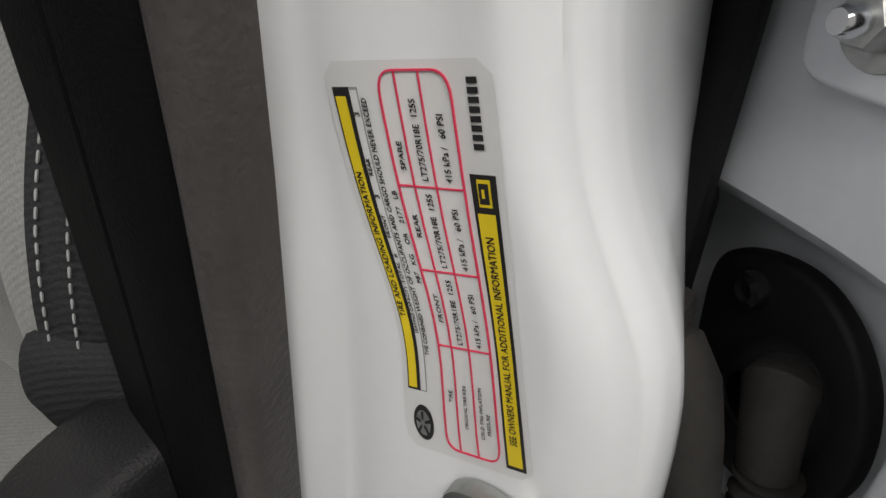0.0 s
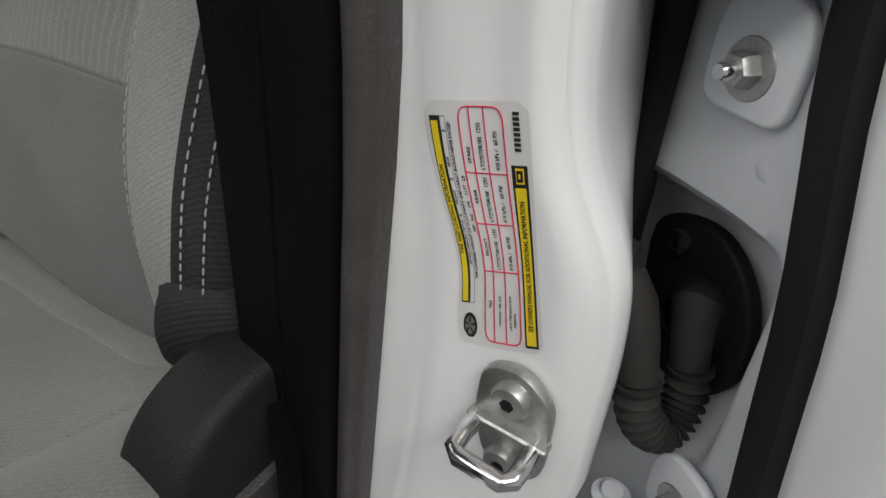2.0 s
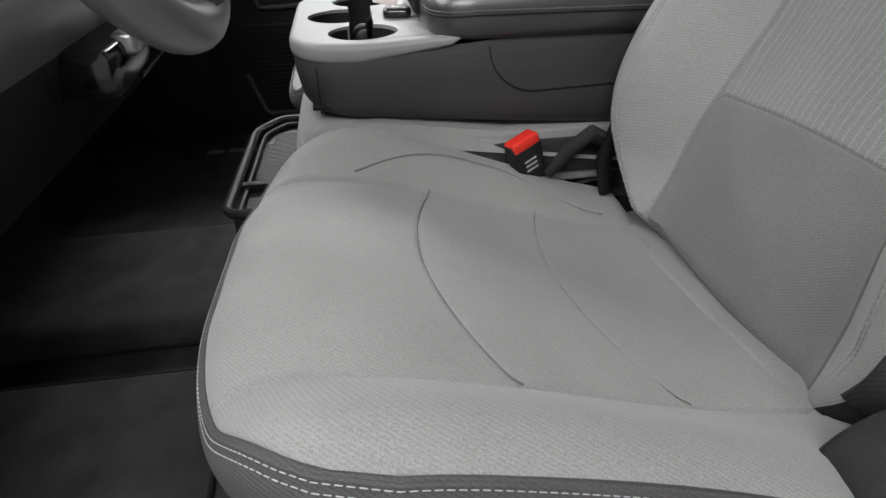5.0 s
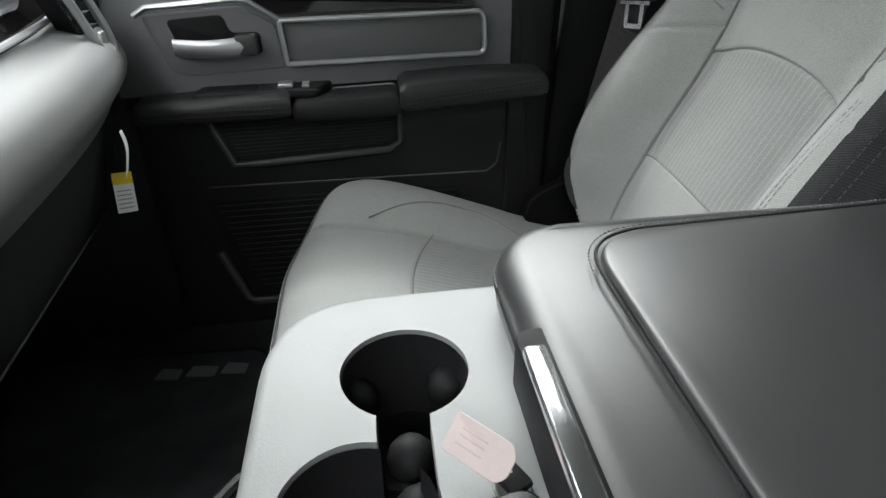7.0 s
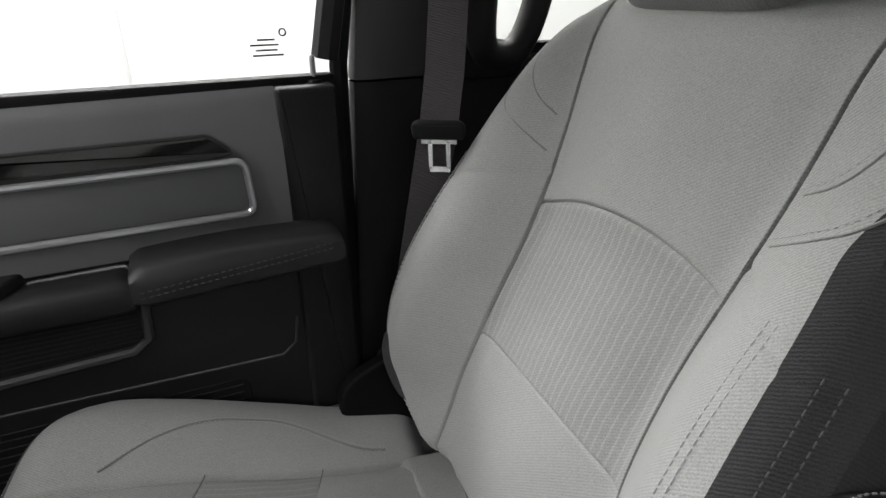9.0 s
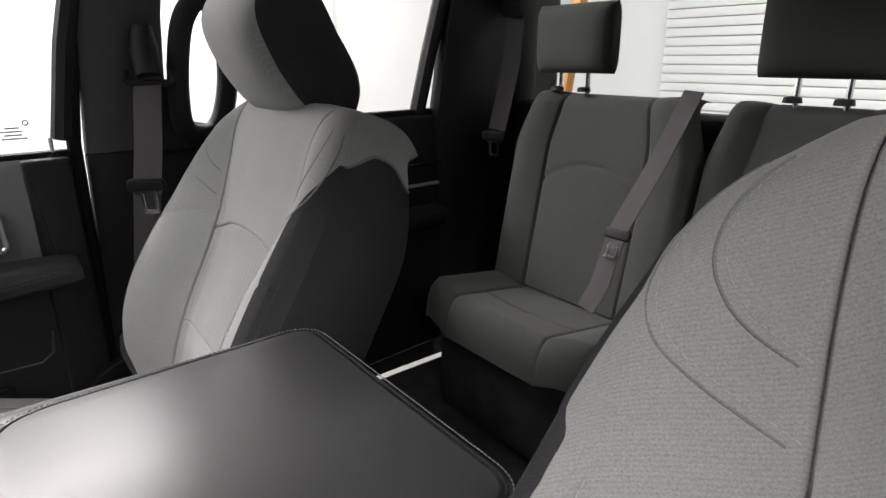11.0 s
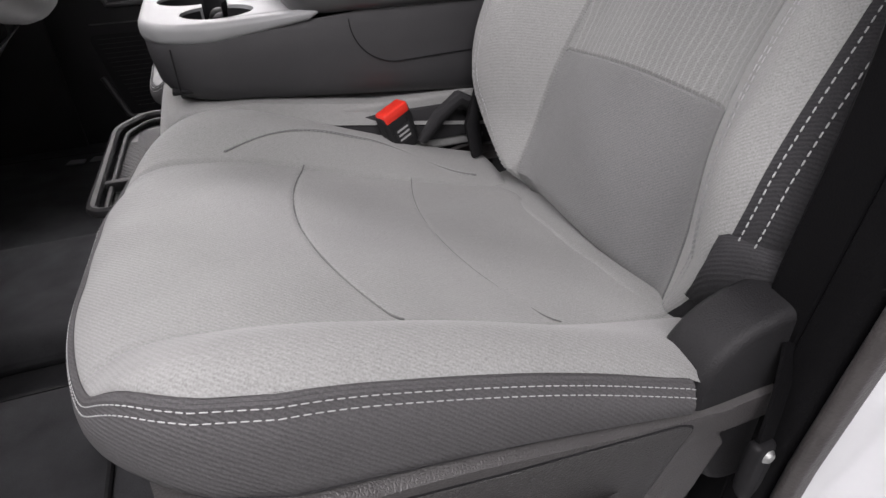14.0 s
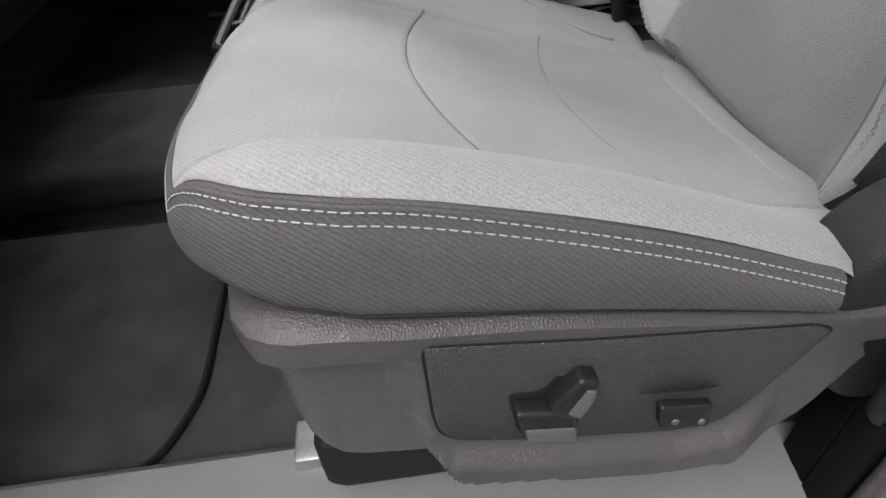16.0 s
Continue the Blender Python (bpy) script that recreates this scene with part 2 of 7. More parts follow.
def patch(rows, bm=None, close=False):
    """A quad sheet through rows of points."""
    bm = bm or bmesh.new()
    grid = [[bm.verts.new(p) for p in row] for row in rows]
    for a, b in zip(grid, grid[1:]):
        n = len(a)
        for i in range(n if close else n - 1):
            j = (i + 1) % n
            bm.faces.new((a[i], a[j], b[j], b[i]))
    return bm


def box(lo, hi, r=0.004, seg=2, bm=None, turn=None):
    """A box with rounded edges."""
    bm2 = bmesh.new()
    bmesh.ops.create_cube(bm2, size=1)
    size = [max(h - l, 1e-4) for l, h in zip(lo, hi)]
    mid = [(h + l) / 2 for l, h in zip(lo, hi)]
    bmesh.ops.scale(bm2, vec=size, verts=bm2.verts)
    r = min(r, min(size) * 0.49)
    if r > 0:
        bmesh.ops.bevel(bm2, geom=bm2.edges[:], offset=r, segments=seg, profile=0.5, affect="EDGES")
    m = Matrix.Translation(mid)
    if turn is not None:
        m = m @ turn
    bmesh.ops.transform(bm2, matrix=m, verts=bm2.verts)
    if bm is None:
        return bm2
    return merge(bm, bm2)


def merge(bm, other):
    me = bpy.data.meshes.new("temp")
    other.to_mesh(me)
    other.free()
    bm.from_mesh(me)
    bpy.data.meshes.remove(me)
    return bm


def tube(points, radius, seg=10, closed=False, bm=None, flat=1.0, cap=True):
    """A round or flattened bar swept along points."""
    pts = [Vector(p) for p in points]
    bm = bm or bmesh.new()
    n = len(pts)
    rings, up = [], None
    for i, p in enumerate(pts):
        a = pts[(i - 1) % n] if closed or i else p
        b = pts[(i + 1) % n] if closed or i < n - 1 else p
        d = (b - a).normalized()
        if up is None:
            up = d.orthogonal().normalized()
        up = (up - d * up.dot(d)).normalized()
        side = d.cross(up)
        rad = radius[i] if isinstance(radius, (list, tuple)) else radius
        rings.append([bm.verts.new(p + rad * (math.cos(t) * up + flat * math.sin(t) * side)) for t in (2 * math.pi * k / seg for k in range(seg))])
    for i in range(n if closed else n - 1):
        a, b = rings[i], rings[(i + 1) % n]
        for k in range(seg):
            bm.faces.new((a[k], a[(k + 1) % seg], b[(k + 1) % seg], b[k]))
    if not closed and cap:
        bm.faces.new(rings[0][::-1])
        bm.faces.new(rings[-1])
    return bm


def rounded(points, r, seg=5):
    """A closed 2D outline with rounded corners."""
    out, n = [], len(points)
    for i in range(n):
        p, a, b = Vector(points[i]), Vector(points[i - 1]), Vector(points[(i + 1) % n])
        rr = r[i] if isinstance(r, (list, tuple)) else r
        da, db = (a - p), (b - p)
        ra = min(rr, da.length * 0.49)
        rb = min(rr, db.length * 0.49)
        s, e = p + da.normalized() * ra, p + db.normalized() * rb
        for k in range(seg + 1):
            t = k / seg
            out.append((1 - t) ** 2 * s + 2 * t * (1 - t) * p + t * t * e)
    return out


def inset(outline, d):
    """The outline moved inwards by d."""
    n = len(outline)
    area2 = sum(outline[i - 1].x * outline[i].y - outline[i].x * outline[i - 1].y for i in range(n))
    sign = 1 if area2 > 0 else -1
    out = []
    for i in range(n):
        t = (outline[(i + 1) % n] - outline[i - 1])
        if t.length < 1e-9:
            t = Vector((1, 0))
        nrm = Vector((-t.y, t.x)).normalized() * sign
        out.append(outline[i] + nrm * d)
    return out


def slab(outline, h0, h1, place, r=0.006, steps=3, bm=None, low=True):
    """A plate of a 2D outline between heights h0 and h1 with rounded rims; place(u, v, h) gives the point."""
    levels = []
    for k in range(steps + 1):
        t = math.pi / 2 * k / steps
        levels.append((r * (1 - math.sin(t)), h0 + r * (1 - math.cos(t)) if low else h0))
    if not low:
        levels = [(0.0, h0)]
    for k in range(steps + 1):
        t = math.pi / 2 * k / steps
        levels.append((r * (1 - math.cos(t)), h1 - r * (1 - math.sin(t))))
    rows = []
    for d, h in levels:
        ring = inset(outline, d) if d > 1e-7 else outline
        rows.append([place(p.x, p.y, h) for p in ring])
    bm = patch(rows, bm, close=True)
    bm.verts.ensure_lookup_table()
    n = len(outline)
    total = len(bm.verts)
    bm.faces.new([bm.verts[total - n + i] for i in range(n)])
    if low:
        first = total - n * len(rows)
        bm.faces.new([bm.verts[first + i] for i in range(n)][::-1])
    return bm


def lathe(profile, m, seg=24, bm=None):
    """A turned form: profile of (radius, height) about the z axis of pose m."""
    rows = []
    for rad, h in profile:
        rows.append([m @ Vector((max(rad, 1e-5) * math.cos(2 * math.pi * k / seg), max(rad, 1e-5) * math.sin(2 * math.pi * k / seg), h)) for k in range(seg)])
    return patch(rows, bm, close=True)


def dashes(points, length=0.006, gap=0.004, r=0.0009, bm=None):
    """Stitches along a line of points."""
    bm = bm or bmesh.new()
    pts = [Vector(p) for p in points]
    cum = [0.0]
    for a, b in zip(pts, pts[1:]):
        cum.append(cum[-1] + (b - a).length)

    def at(s):
        for i in range(len(pts) - 1):
            if s <= cum[i + 1]:
                return pts[i].lerp(pts[i + 1], (s - cum[i]) / max(cum[i + 1] - cum[i], 1e-9))
        return pts[-1]

    s = 0.0
    while s + length < cum[-1]:
        a, b = at(s), at(s + length)
        mid = at(s + length / 2)
        tube([a, a.lerp(mid, 0.3), mid, mid.lerp(b, 0.7), b], [r * 0.5, r, r, r, r * 0.5], 5, bm=bm)
        s += length + gap
    return bm


def cut(ob, cutters):
    """Takes the cutters' forms out of a mesh, for good."""
    for c in cutters:
        mod = ob.modifiers.new("cut", "BOOLEAN")
        mod.operation, mod.object, mod.solver = "DIFFERENCE", c, "EXACT"
    dg = bpy.context.evaluated_depsgraph_get()
    me = bpy.data.meshes.new_from_object(ob.evaluated_get(dg))
    ob.modifiers.clear()
    ob.data = me
    me.set_sharp_from_angle(angle=radians(35))
    for c in cutters:
        d = c.data
        bpy.data.objects.remove(c)
        bpy.data.meshes.remove(d)


def disc_pose(at, normal):
    return Matrix.Translation(at) @ Vector(normal).to_track_quat("Z", "Y").to_matrix().to_4x4()


def words(text, size, spot, place, bm=None, align="LEFT", squeeze=1.0):
    """Letters of the built-in font as a mesh; place(a, b) lays them on a surface, spot is their start."""
    cu = bpy.data.curves.new("words", "FONT")
    cu.body, cu.size, cu.align_x, cu.resolution_u = text, size, align, 2
    ob = new("words", cu)
    dg = bpy.context.evaluated_depsgraph_get()
    me = bpy.data.meshes.new_from_object(ob.evaluated_get(dg))
    for v in me.vertices:
        v.co = place(spot[0] + v.co.x * squeeze, spot[1] + v.co.y)
    bm = bm or bmesh.new()
    bm.from_mesh(me)
    bpy.data.objects.remove(ob)
    bpy.data.curves.remove(cu)
    bpy.data.meshes.remove(me)
    return bm

# ---------------------------------------------------------------- the booth round the truck
def room():
    X0, X1, Y0, Y1, Z1 = -5.0, 5.5, -3.6, 4.2, 3.4
    f = part("ground", box((X0, Y0, -0.2), (X1, Y1, 0.0), 0), CONCRETE)
    tagged(f, "smooth grey concrete booth floor", "floor", kind="structure")
    for name, lo, hi in (("wall_north", (X0, Y1, 0), (X1, Y1 + 0.1, Z1)), ("wall_south", (X0, Y0 - 0.1, 0), (X1, Y0, Z1)),
                         ("wall_west", (X0 - 0.1, Y0, 0), (X0, Y1, Z1)), ("wall_east", (X1, Y0, 0), (X1 + 0.1, Y1, Z1))):
        tagged(part(name, box(lo, hi, 0), WALL), "plain white painted booth wall", "wall", kind="structure")
    tagged(part("ceiling", box((X0, Y0, Z1), (X1, Y1, Z1 + 0.1), 0), WALL), "plain white booth ceiling", "ceiling", kind="structure")
    # ribbed roller door behind the truck
    door = thing("roller_door", "white ribbed roller door in the booth wall", "door", kind="structure", at=(5.45, 0.3, 0))
    z = 0.0
    while z < 2.9:
        hold(door, part("slat", box((5.40, -2.2, z), (5.46, 3.0, z + 0.075), 0.012), WALL))
        z += 0.08
    # tall white panel on the passenger side wall
    tagged(part("wall_panel", box((-0.2, 4.12, 0.4), (2.6, 4.2, 2.7), 0.01), WALL), "tall white panel on the booth wall", "panel", kind="structure")
    return door


room()

# ---------------------------------------------------------------- cab shell
FLOOR = 0.65


def cab_shell():
    # added black panel that closes a bright gap behind the side trim
    tagged(part("wall_leak_blocker", box((0.25, 0.905, FLOOR - 0.06), (1.56, 0.925, 1.12), 0.004), TRIM_BLACK), "black panel added behind the passenger side trim against light leaks", "wall", kind="structure")
    tagged(part("cab_floor", box((-1.1, -0.80, FLOOR - 0.08), (1.5, 0.82, FLOOR - 0.012), 0.01), CARPET), "black moulded cab floor carpet", "floor", kind="structure")
    tagged(part("transmission_tunnel", slab(rounded([(-1.0, -0.17), (0.6, -0.17), (0.6, 0.17), (-1.0, 0.17)], 0.06), FLOOR - 0.02, FLOOR + 0.05, lambda u, v, h: (u, v, h), 0.04, 4), CARPET),
           "black carpeted hump between the footwells", "floor", kind="structure")
    # toe board
    rows = [[(-0.80, y, FLOOR - 0.01), (-0.95, y, FLOOR + 0.08), (-1.06, y, FLOOR + 0.28), (-1.1, y, 1.3)] for y in (-0.8, -0.3, 0.3, 0.82)]
    bm = patch(rows)
    tagged(part("toe_board", box((-1.14, -0.8, FLOOR - 0.05), (-1.10, 0.82, 1.35), 0.005, bm=bm), CARPET), "black carpeted toe board under the dashboard", "floor", kind="structure")
    # roof and its lining
    tagged(part("ceiling_lining", slab(rounded([(-0.55, -0.66), (1.36, -0.66), (1.36, 0.66), (-0.55, 0.66)], 0.12), 1.86, 1.90, lambda u, v, h: (u, v, h), 0.012), HEADLINER), "pale grey cloth roof lining", "ceiling", kind="structure")
    tagged(part("roof", slab(rounded([(-0.62, -0.74), (1.45, -0.74), (1.45, 0.74), (-0.62, 0.74)], 0.16), 1.905, 1.96, lambda u, v, h: (u, v, h), 0.03), PAINT), "white painted cab roof", "roof", kind="structure")
    # back wall of the cab under and round the rear window
    bm = box((1.34, -0.82, FLOOR - 0.05), (1.40, 0.84, 1.35), 0.01)
    box((1.33, 0.78, 1.34), (1.41, 0.84, 1.90), 0.02, bm=bm)
    box((1.33, -0.82, 1.34), (1.41, -0.76, 1.90), 0.02, bm=bm)
    box((1.33, -0.77, 1.80), (1.41, 0.79, 1.90), 0.02, bm=bm)
    tagged(part("wall_back", bm, PLASTIC), "black trimmed back wall of the cab", "wall", kind="structure")
    w = tagged(part("window_rear", box((1.368, -0.765, 1.345), (1.372, 0.785, 1.805), 0), GLASS), "clear rear cab window", "window", kind="structure")
    w.visible_shadow = False
    # front pillars and cowl
    for s, n in ((1, "a_pillar"), (-1, "a_pillar")):
        bm = tube([(-1.15, 0.80 * s, 1.30), (-0.95, 0.78 * s, 1.45), (-0.62, 0.70 * s, 1.80), (-0.5, 0.66 * s, 1.88)], 0.045, 10)
        tagged(part(n, bm, PLASTIC), "black trimmed windscreen pillar", "pillar", kind="structure")
    tagged(part("wall_front", box((-1.25, -0.82, 0.3), (-1.15, 0.84, 1.32), 0.02), PLASTIC), "black front bulkhead of the cab", "wall", kind="structure")


cab_shell()
for name, y in (("kick_panel", 0.80), ("kick_panel", -0.82)):
    tagged(part(name, box((-1.16, y - 0.01, 0.40), (-0.455, y + 0.03, 1.36 if y > 0 else 1.30), 0.01), PLASTIC), "black plastic footwell side panel", "panel", kind="structure")


# ---------------------------------------------------------------- seats
# Across the seat, w counts towards the middle of the truck; x runs backwards.
CENTRE_Z = [(-0.24, 0.998), (-0.19, 1.006), (-0.13, 1.009), (-0.06, 0.999), (0.0, 0.980), (0.1, 0.945), (0.2, 0.916), (0.34, 0.888)]
BUMP_OUT = [(-0.24, 0.018), (-0.17, 0.030), (-0.126, 0.042), (-0.04, 0.048), (0.05, 0.051), (0.1, 0.051), (0.186, 0.040), (0.25, 0.030), (0.34, 0.018)]
BUMP_IN = [(-0.24, 0.025), (-0.14, 0.037), (-0.05, 0.045), (0.05, 0.043), (0.13, 0.038), (0.2, 0.028), (0.34, 0.015)]
HALF = 0.300
SEAM = 0.185
EDGE_DROP = 0.010


def seat_front(w):
    flat_part = 0.03 if w < 0 else 0.09
    t = min(max((abs(w) - flat_part) / (HALF - flat_part), 0.0), 1.0)
    return -0.211 + 0.141 * (1 - math.sqrt(max(0.0, 1 - t * t)))


def cushion_end(w, slope=0.10):
    """Where the cover ends at the back: cut short beside the driver's hinge; the level passenger cushion runs on."""
    if slope == 0.0:
        return 0.335
    return 0.335 - 0.138 * smoothstep(-0.205, -0.285, w)


def cushion_height(x, w, slope=0.10):
    """slope: how far the cushion leans down towards the middle of the truck."""
    a = abs(w)
    z = soft_at(CENTRE_Z, x) - slope * w
    z -= 0.005 * (1 - (a / SEAM) ** 2 if a < SEAM else 0)
    bump = soft_at(BUMP_IN if w > 0 or slope == 0 else BUMP_OUT, x)
    z += bump * smoothstep(SEAM - 0.02, 0.275, a)
    side_t = max(0.0, (a - (HALF - 0.024)) / 0.024)
    front_t = max(0.0, 1 - (x - seat_front(w)) / 0.045)
    t = min(math.hypot(side_t, front_t), 1.0)
    z -= EDGE_DROP * (1 - math.sqrt(max(0.0, 1 - t * t)))
    z -= 0.012 * max(0.0, 1 - (x - seat_front(w)) / 0.06) ** 2 * smoothstep(-HALF + 0.02, -HALF + 0.10, w)
    t = min(max((x - (cushion_end(w, slope) - 0.055 + (0.038 * smoothstep(-0.2, -0.28, w) if slope else 0.0))) / 0.032, 0), 1)
    z -= (0.055 - 0.040 * smoothstep(-0.2, -0.28, w)) * (1 - math.sqrt(max(0.0, 1 - t * t)))
    return z


def groove(d, width=0.0035, deep=0.004):
    return deep * math.exp(-((d / width) ** 2))


def warp(values, marks, width=0.012, extra=6):
    """Adds close columns beside the marks, so that seams come out sharp."""
    out = set(values)
    for m in marks:
        for k in range(-extra, extra + 1):
            out.add(round(m + width * k / extra, 6))
    return sorted(out)


def seam_one(w):
    return -0.024 + 1.15 * (w - 0.02) ** 2


def seam_two(w):
    return 0.118 + 1.0 * (w - 0.02) ** 2


BACK_LINE = [(0.287, 0.835), (0.317, 0.95), (0.353, 1.083), (0.427, 1.243), (0.471, 1.374), (0.494, 1.447), (0.499, 1.462)]


def back_curve():
    pts = [Vector((x, 0, z)) for x, z in BACK_LINE]
    fine = []
    for i in range(len(pts) - 1):
        p0, p1, p2, p3 = pts[max(i - 1, 0)], pts[i], pts[i + 1], pts[min(i + 2, len(pts) - 1)]
        for k in range(10):
            t = k / 10
            fine.append(0.5 * ((2 * p1) + (p2 - p0) * t + (2 * p0 - 5 * p1 + 4 * p2 - p3) * t * t + (3 * p1 - p0 - 3 * p2 + p3) * t ** 3))
    fine.append(pts[-1])
    cum = [0.0]
    for a, b in zip(fine, fine[1:]):
        cum.append(cum[-1] + (b - a).length)
    return fine, cum


BACK_PTS, BACK_CUM = back_curve()
BACK_LEN = BACK_CUM[-1]


def back_base(s):
    """Point and forward normal of the backrest's middle line at s from 0 (bottom) to 1 (top)."""
    d = min(max(s, 0), 1) * BACK_LEN
    for i in range(len(BACK_PTS) - 1):
        if d <= BACK_CUM[i + 1] or i == len(BACK_PTS) - 2:
            t = (d - BACK_CUM[i]) / (BACK_CUM[i + 1] - BACK_CUM[i])
            p = BACK_PTS[i].lerp(BACK_PTS[i + 1], t)
            j0, j1 = max(i - 2, 0), min(i + 3, len(BACK_PTS) - 1)
            tan = (BACK_PTS[j1] - BACK_PTS[j0]).normalized()
            return p, Vector((-tan.z, 0, tan.x))
    return BACK_PTS[-1], Vector((-1, 0, 0))


HALF_BACK = [(0.0, 0.165), (0.09, 0.179), (0.15, 0.218), (0.21, 0.247), (0.3, 0.266), (0.45, 0.269), (0.6, 0.262), (0.72, 0.255), (0.82, 0.242), (0.9, 0.225), (0.95, 0.203), (1.0, 0.161)]
SEAM_BACK = [(0.0, 0.161), (0.1, 0.155), (0.26, 0.144), (0.38, 0.127), (0.53, 0.122), (0.65, 0.127), (0.79, 0.141), (0.9, 0.149), (1.0, 0.152)]
CREST_BACK = [(0.0, 0.004), (0.09, 0.011), (0.15, 0.037), (0.21, 0.059), (0.3, 0.077), (0.42, 0.081), (0.58, 0.073), (0.72, 0.054), (0.84, 0.032), (0.94, 0.009), (1.0, 0.0)]


def back_point(s, w):
    p, n = back_base(s)
    hw, sm, cr = soft_at(HALF_BACK, s, 0.03), soft_at(SEAM_BACK, s, 0.04), soft_at(CREST_BACK, s, 0.04)
    a = abs(w)
    b = cr * smoothstep(sm - 0.025, min(sm + 0.085, hw - 0.02), a)
    b += 0.010 * (1 - (w / sm) ** 2 if a < sm else 0)
    t = min(max((a - (hw - 0.045)) / 0.045, 0), 1)
    b -= 0.030 * (1 - math.sqrt(max(0.0, 1 - t * t)))
    b -= 0.034 * smoothstep(0.122, 0.078, s)
    t = min(max((s - 0.88) / 0.12, 0), 1)
    b -= 0.034 * (1 - math.sqrt(max(0.0, 1 - t * t)))
    return p + n * b + Vector((0, w, 0))


def seam_half(s, sgn):
    """Half width of the middle panel; the outer seam draws in towards the shoulder."""
    return soft_at(SEAM_BACK, s, 0.04) * (1.0 - 0.064 * smoothstep(0.6, 0.9, s) if sgn < 0 else 1.0)


def arch(w):
    return 0.684 - 0.038 * (abs(w) / 0.134) ** 2.2


def lower_line(w):
    return 0.397 - 0.010 * (w / 0.14) ** 2 - 0.05 * w


def spread(knots, counts):
    out = []
    for (a, b), n in zip(zip(knots, knots[1:]), counts):
        out += [a + (b - a) * k / n for k in range(n)]
    return out + [knots[-1]]


def sheet_split(rows, zones):
    """Splits a sheet of rows into one mesh per zone; zones(i, j) names a quad's zone."""
    out = {}
    for i in range(len(rows) - 1):
        for j in range(len(rows[0]) - 1):
            out.setdefault(zones(i, j), []).append((i, j))
    made = {}
    for key, quads in out.items():
        bm, idx = bmesh.new(), {}
        for i, j in quads:
            vs = []
            for a, b in ((i, j), (i, j + 1), (i + 1, j + 1), (i + 1, j)):
                if (a, b) not in idx:
                    idx[(a, b)] = bm.verts.new(rows[a][b])
                vs.append(idx[(a, b)])
            bm.faces.new(vs)
        made[key] = bm
    return made


def headrest(parent, lift):
    # a soft wedge that leans forwards, cloth in front and charcoal behind
    c0 = Vector((0.545, 0, 1.425 + lift + 0.025))
    up = Vector((-0.42, 0, 0.91)).normalized()
    fw = Vector((-0.91, 0, -0.42)).normalized()

    def point(u, v, sgn):
        # u across -1..1, v upwards -1..1; sgn front (+1) or back (-1)
        ru = math.copysign(abs(u) ** 0.9, u)
        w = 0.128 * ru * (1 - 0.06 * (v < 0) * abs(v))
        h = 0.105 * v
        e = max(0.0, 1 - abs(u) ** 4.0) ** 0.5 * max(0.0, 1 - abs(v) ** 4.0) ** 0.5
        d = (0.078 if sgn > 0 else 0.062) * e
        low = 0.035 * max(0.0, -v)
        return c0 + up * (h + 0.07) + fw * (sgn * d - 0.01 - low * 0.4) + Vector((0, w, 0))

    n = 26
    grid = [math.sin(math.pi / 2 * (-1 + 2 * k / n)) for k in range(n + 1)]
    front = [[point(u, v, 1) for u in grid] for v in grid]
    rear = [[point(u, v, -1) for u in grid] for v in grid]
    pad = sheet_split(front, lambda i, j: "front" if abs(grid[j] + grid[j + 1]) < 1.68 else ("inner" if grid[j] > 0 else "outer"))
    hr = part("headrest", pad["front"], FABRIC, parent, "grey cloth headrest with charcoal rear cover")
    for key in ("inner", "outer"):
        part("side_cover", pad[key], FABRIC_DARK, hr, "charcoal cloth headrest side")
    part("rear_cover", patch(rear), FABRIC_DARK, hr)
    for v in (0.93, -0.93):
        part("stitching", dashes([point(u, v, 1) + fw * 0.001 for u in grid[4:-4]], 0.005, 0.004, 0.0007), THREAD_GREY, hr)
    for y in (-0.075, 0.075):
        bm = tube([Vector((0.585, y, 1.38)), Vector((0.572, y, 1.44)), c0 + up * 0.03 + Vector((0.02, y, 0.0))], 0.006, 10)
        part("post", bm, CHROME, parent, "chrome headrest post")
        part("post_sleeve", lathe([(0.0, 0.0), (0.016, 0.0), (0.016, 0.006), (0.011, 0.012), (0.0, 0.012)], Matrix.Translation((0.575, y, 1.438))), PLASTIC, parent)


